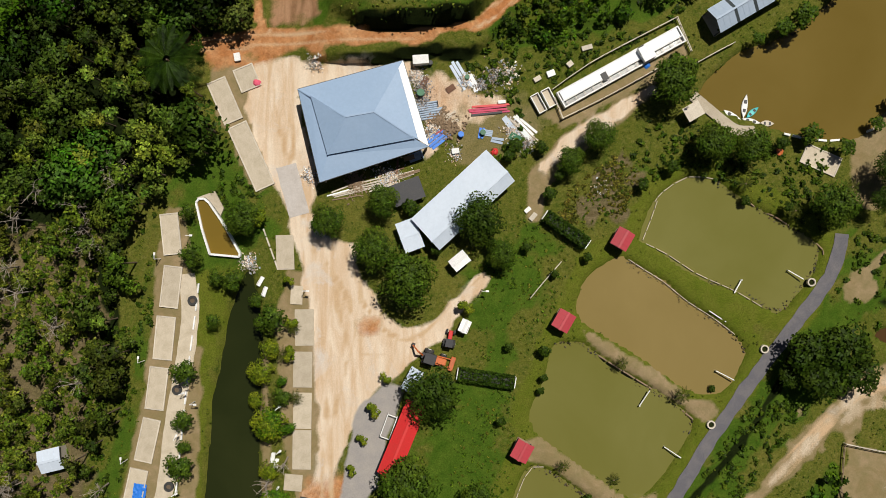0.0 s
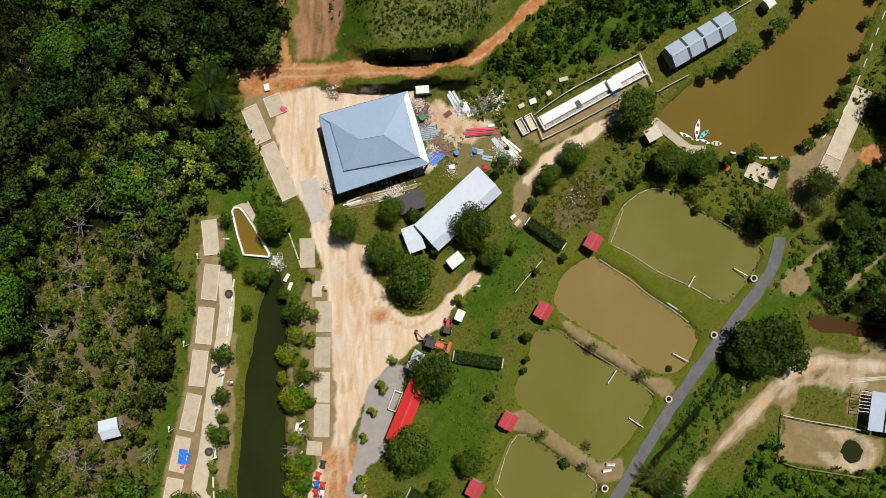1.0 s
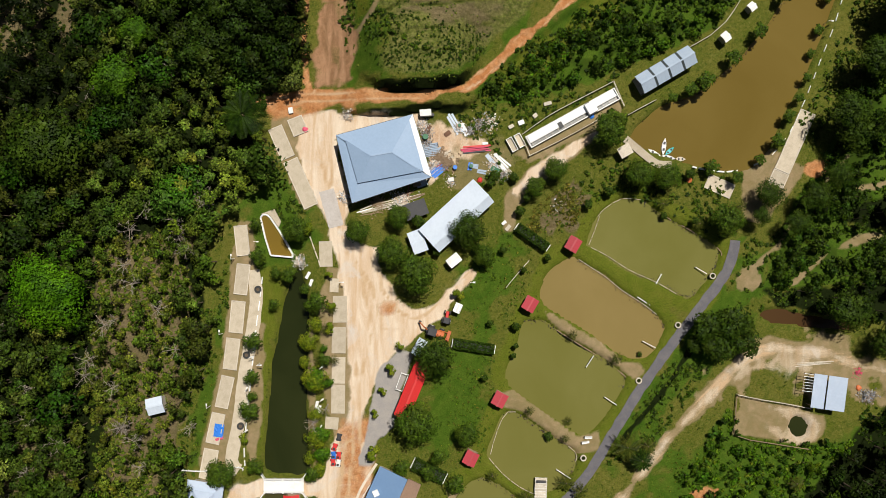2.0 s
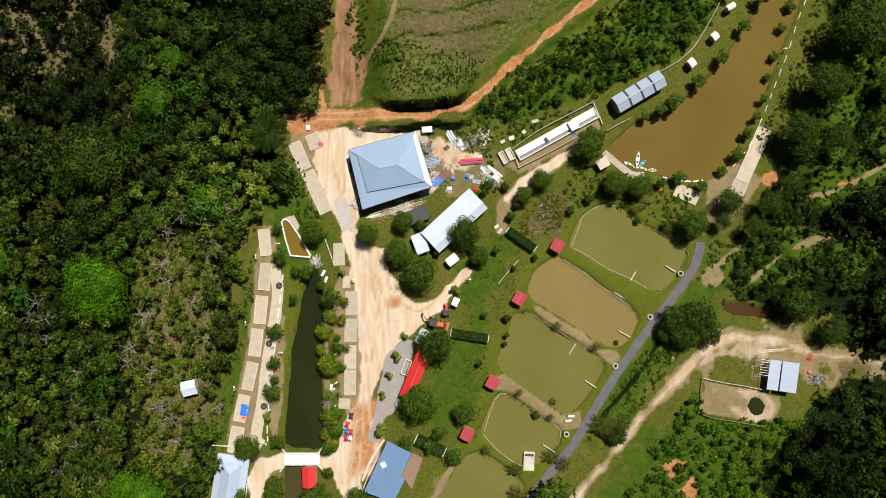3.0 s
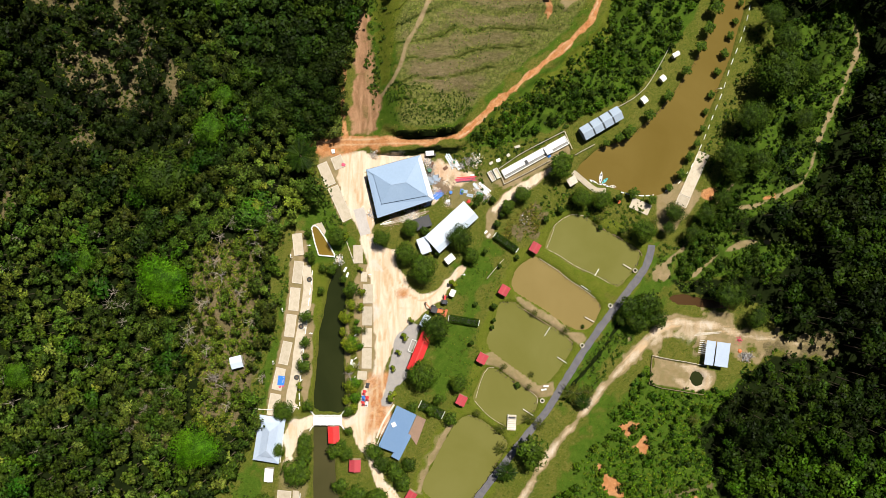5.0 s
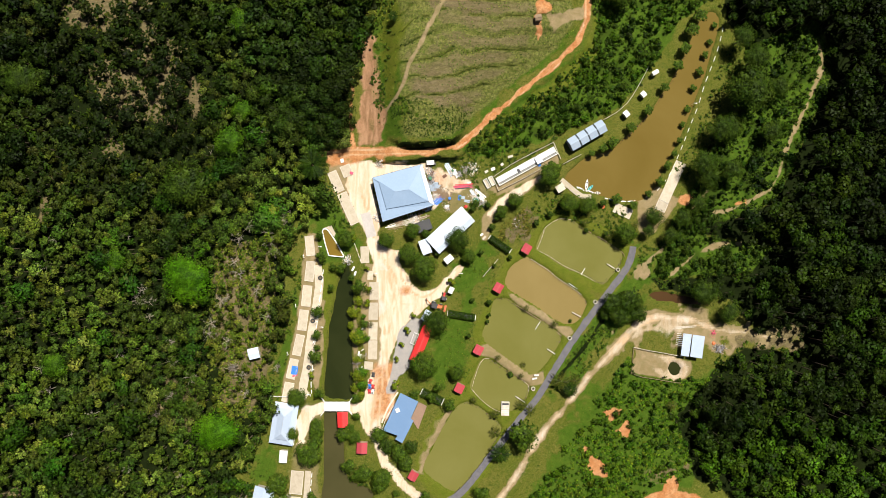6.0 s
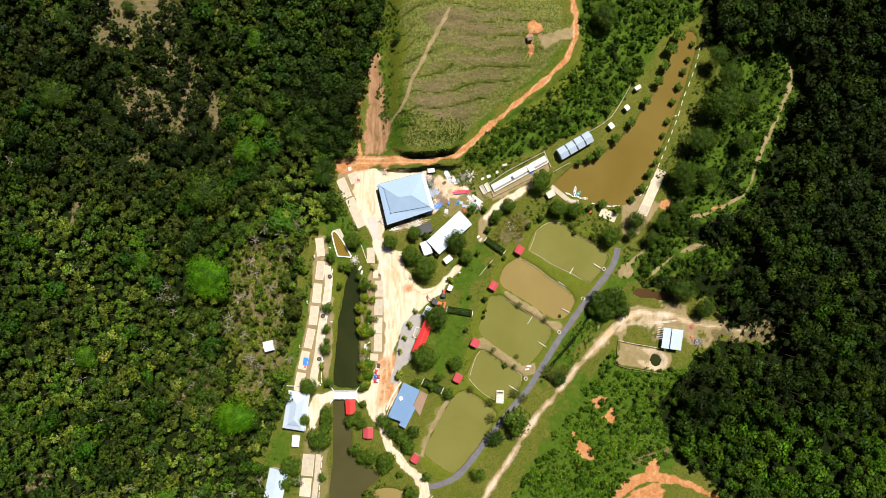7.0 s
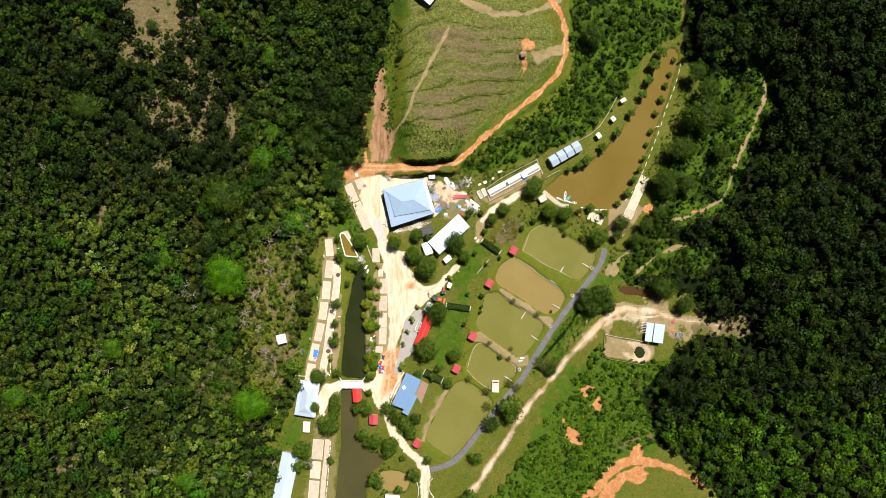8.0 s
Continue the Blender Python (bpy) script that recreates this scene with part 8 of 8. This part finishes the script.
for k in (-1, 1):
    part("rail", boxes((0, k * 0.7, 0.9, 3.4, 0.12, 0.12)), WHITE, veranda)
    part("cross_rail", boxes((k * 1.7, 0, 0.9, 0.12, 1.5, 0.12)), WHITE, veranda)
    for s in (-1, 1):
        part("post", boxes((s * 1.7, k * 0.7, 0.4, 0.12, 0.12, 1.0)), WHITE, veranda)

ribbon("terrace", [(-13.2, -42.5), (-15.3, -45.7), (-16.8, -48.5), (-18.1, -51.9)], 0.5, KERB, "narrow white terrace beside the blue-roofed house", "terrace", 0.18)


# ---- single pieces of scrap round the hall ----
GREEN_PLASTIC = plain("green_plastic", (0.02, 0.14, 0.06), (0.03, 0.10, 0.05), 0.5, relief=0.0)
RUST = plain("rusty_steel", (0.17, 0.085, 0.05), (0.10, 0.06, 0.04), 0.85, grain=6, stain=1.5)


def drum(x, y, r, h, material, label):
    t = thing("plastic_drum", pose(x, y, ground_height(x, y)), label, "drum", "drums")
    part("body", tube(0.0, r, h), material, t)
    for k in (0.25, 0.5, 0.75):
        ring = part("hoop", tube(r, r + 0.03, 0.06), material, t)
        ring.location = (0, 0, h * k)
    part("lid", rod(bmesh.new(), (0, 0, h), (0, 0, h + 0.04), r * 0.92, 16), material, t)


def scrap_sheet(x, y, turn, L, W, material, label, tilt=6.0):
    """A corrugated sheet lying askew, buckled along its length."""
    t = thing("metal_sheet", pose(x, y, ground_height(x, y) + 0.12, tilt, tilt * 0.5, turn), label, "metal sheet", "loose metal sheets")
    n, rows, bend = max(6, int(W / 0.12)), 5, random.Random(int(x * 31 + y * 17)).uniform(0.05, 0.18)
    vs = [(-L / 2 + L * i / rows, -W / 2 + W * j / n, 0.025 * (-1) ** j + bend * math.sin(3.1416 * i / rows) * (0.4 + 0.6 * j / n)) for i in range(rows + 1) for j in range(n + 1)]
    fs = [(i * (n + 1) + j, (i + 1) * (n + 1) + j, (i + 1) * (n + 1) + j + 1, i * (n + 1) + j + 1) for i in range(rows) for j in range(n)]
    bm = bmesh.new()
    bm.from_mesh(mesh_of("sheet", vs, fs, material))
    bmesh.ops.solidify(bm, geom=bm.faces[:], thickness=0.012)
    part("sheet", bm, material, t)


def timber(x, y, turn, L, w, material, label, lift=0.12):
    t = thing("timber_beam", pose(x, y, ground_height(x, y) + lift, 0, random.Random(int(x * 13 + y)).uniform(-2, 2), turn), label, "timber", "loose timbers")
    part("beam", boxes((0, 0, 0, L, w, w * 0.7), bevel=0.01), material, t)


def cement_block(x, y, turn, sx, sy, h, material, label):
    t = thing("concrete_block", pose(x, y, ground_height(x, y), 0, 0, turn), label, "block", "loose blocks")
    part("block", boxes((0, 0, h / 2, sx, sy, h), bevel=0.03), material, t)


for x, y, r, h, m, l in ((-3.5, 22.7, 0.55, 0.9, GREEN_PLASTIC, "dark green plastic drum in building scrap"), (2.4, 16.6, 0.42, 0.9, TARP, "blue plastic drum beside the long house"), (-2.1, 27.1, 0.35, 0.8, DARK, "black plastic drum beside the hall"), (3.3, 25.0, 0.35, 0.8, GREEN_PLASTIC, "green plastic drum by a bent metal sheet"), (5.6, 16.9, 0.4, 0.8, GREEN_PLASTIC, "green plastic drum among weeds")):
    drum(x, y, r, h, m, l)
for x, y, a, L, W, m, l in ((-2.4, 20.9, 12, 3.0, 0.9, DARK, "dark steel sheet lying in scrap"), (-1.5, 20.0, 16, 2.6, 0.8, SHED_ROOF, "grey corrugated sheet lying in scrap"), (-3.0, 24.3, 60, 1.8, 0.9, RUST, "rusty corrugated sheet beside the hall"), (4.2, 24.2, -60, 2.6, 1.0, WHITE_METAL, "white corrugated sheet beside the clay yard"), (9.8, 17.8, -52, 3.6, 0.8, PALE_ROOF, "pale corrugated sheet in weeds"),
                         (12.0, 16.6, -48, 3.0, 0.7, WHITE_METAL, "white corrugated sheet in weeds"), (10.4, 16.2, -30, 1.8, 1.1, GREEN_PLASTIC, "green plastic sheet in weeds"), (6.3, 16.9, -8, 1.5, 0.9, SHED_ROOF, "grey sheet beside the long house"), (-4.2, 13.4, 20, 2.2, 1.2, SHED_ROOF, "grey sheet leaning by the hall corner"), (0.9, 23.4, 35, 1.4, 0.9, RUST, "rusty sheet on bare clay")):
    scrap_sheet(x, y, a, L, W, m, l)
for x, y, a, L, w, m, l in ((-1.2, 17.3, 42, 4.6, 0.22, KERB, "long pale timber in building scrap"), (-0.4, 18.4, 70, 2.6, 0.16, WOOD, "brown timber in building scrap"), (-2.2, 18.6, 85, 3.0, 0.14, RUST, "rusty steel bar in scrap"), (0.6, 19.4, 20, 2.2, 0.16, WOOD, "brown timber in building scrap"), (-6.9, 12.3, 84, 3.0, 0.3, RUST, "rust-brown beam at the hall corner"),
                         (-8.6, 11.0, 16, 5.5, 0.18, RUST, "rust-brown timber south of the hall"), (-10.6, 10.0, 13, 4.6, 0.2, KERB, "pale timber south of the hall"), (-15.6, 8.1, 16, 3.4, 0.2, WHITE_METAL, "white plank south of the hall"), (-15.2, 8.7, 22, 3.0, 0.2, KERB, "pale plank south of the hall"), (-14.4, 7.4, 10, 4.2, 0.16, WOOD, "brown plank south of the hall"), (6.8, 20.9, 4, 5.6, 0.3, RED_ROOF, "red-painted steel beam on clay"), (6.2, 19.7, 6, 4.6, 0.3, DARK, "dark steel beam on clay")):
    timber(x, y, a, L, w, m, l)
for x, y, a, sx, sy, h, m, l in ((8.4, 21.4, 5, 1.1, 0.5, 0.5, WHITE, "white concrete block beside red beams"), (1.6, 14.2, 8, 1.1, 0.8, 0.6, WHITE, "white box behind the long house"), (13.6, 24.8, 30, 1.1, 0.7, 0.5, KERB, "pale block on rough grass"), (15.6, 25.6, 20, 1.2, 0.9, 0.5, WHITE, "white block on rough grass"), (18.4, 27.0, 40, 0.9, 0.8, 0.5, KERB, "pale block by the fence"), (20.9, 29.4, 15, 1.6, 0.7, 0.4, KERB, "pale slab among weeds"), (-30.4, 28.0, 10, 0.9, 1.2, 0.5, WHITE, "white concrete block at the yard corner"), (-5.2, 13.2, 15, 1.6, 0.7, 0.5, WOOD, "timber crate by the hall corner"),
                             (13.0, 4.6, 50, 1.3, 0.7, 0.3, KERB, "pale slab on a rubble patch"), (12.2, 5.6, 40, 1.0, 0.6, 0.3, WHITE, "pale slab on a rubble patch")):
    cement_block(x, y, a, sx, sy, h, m, l)
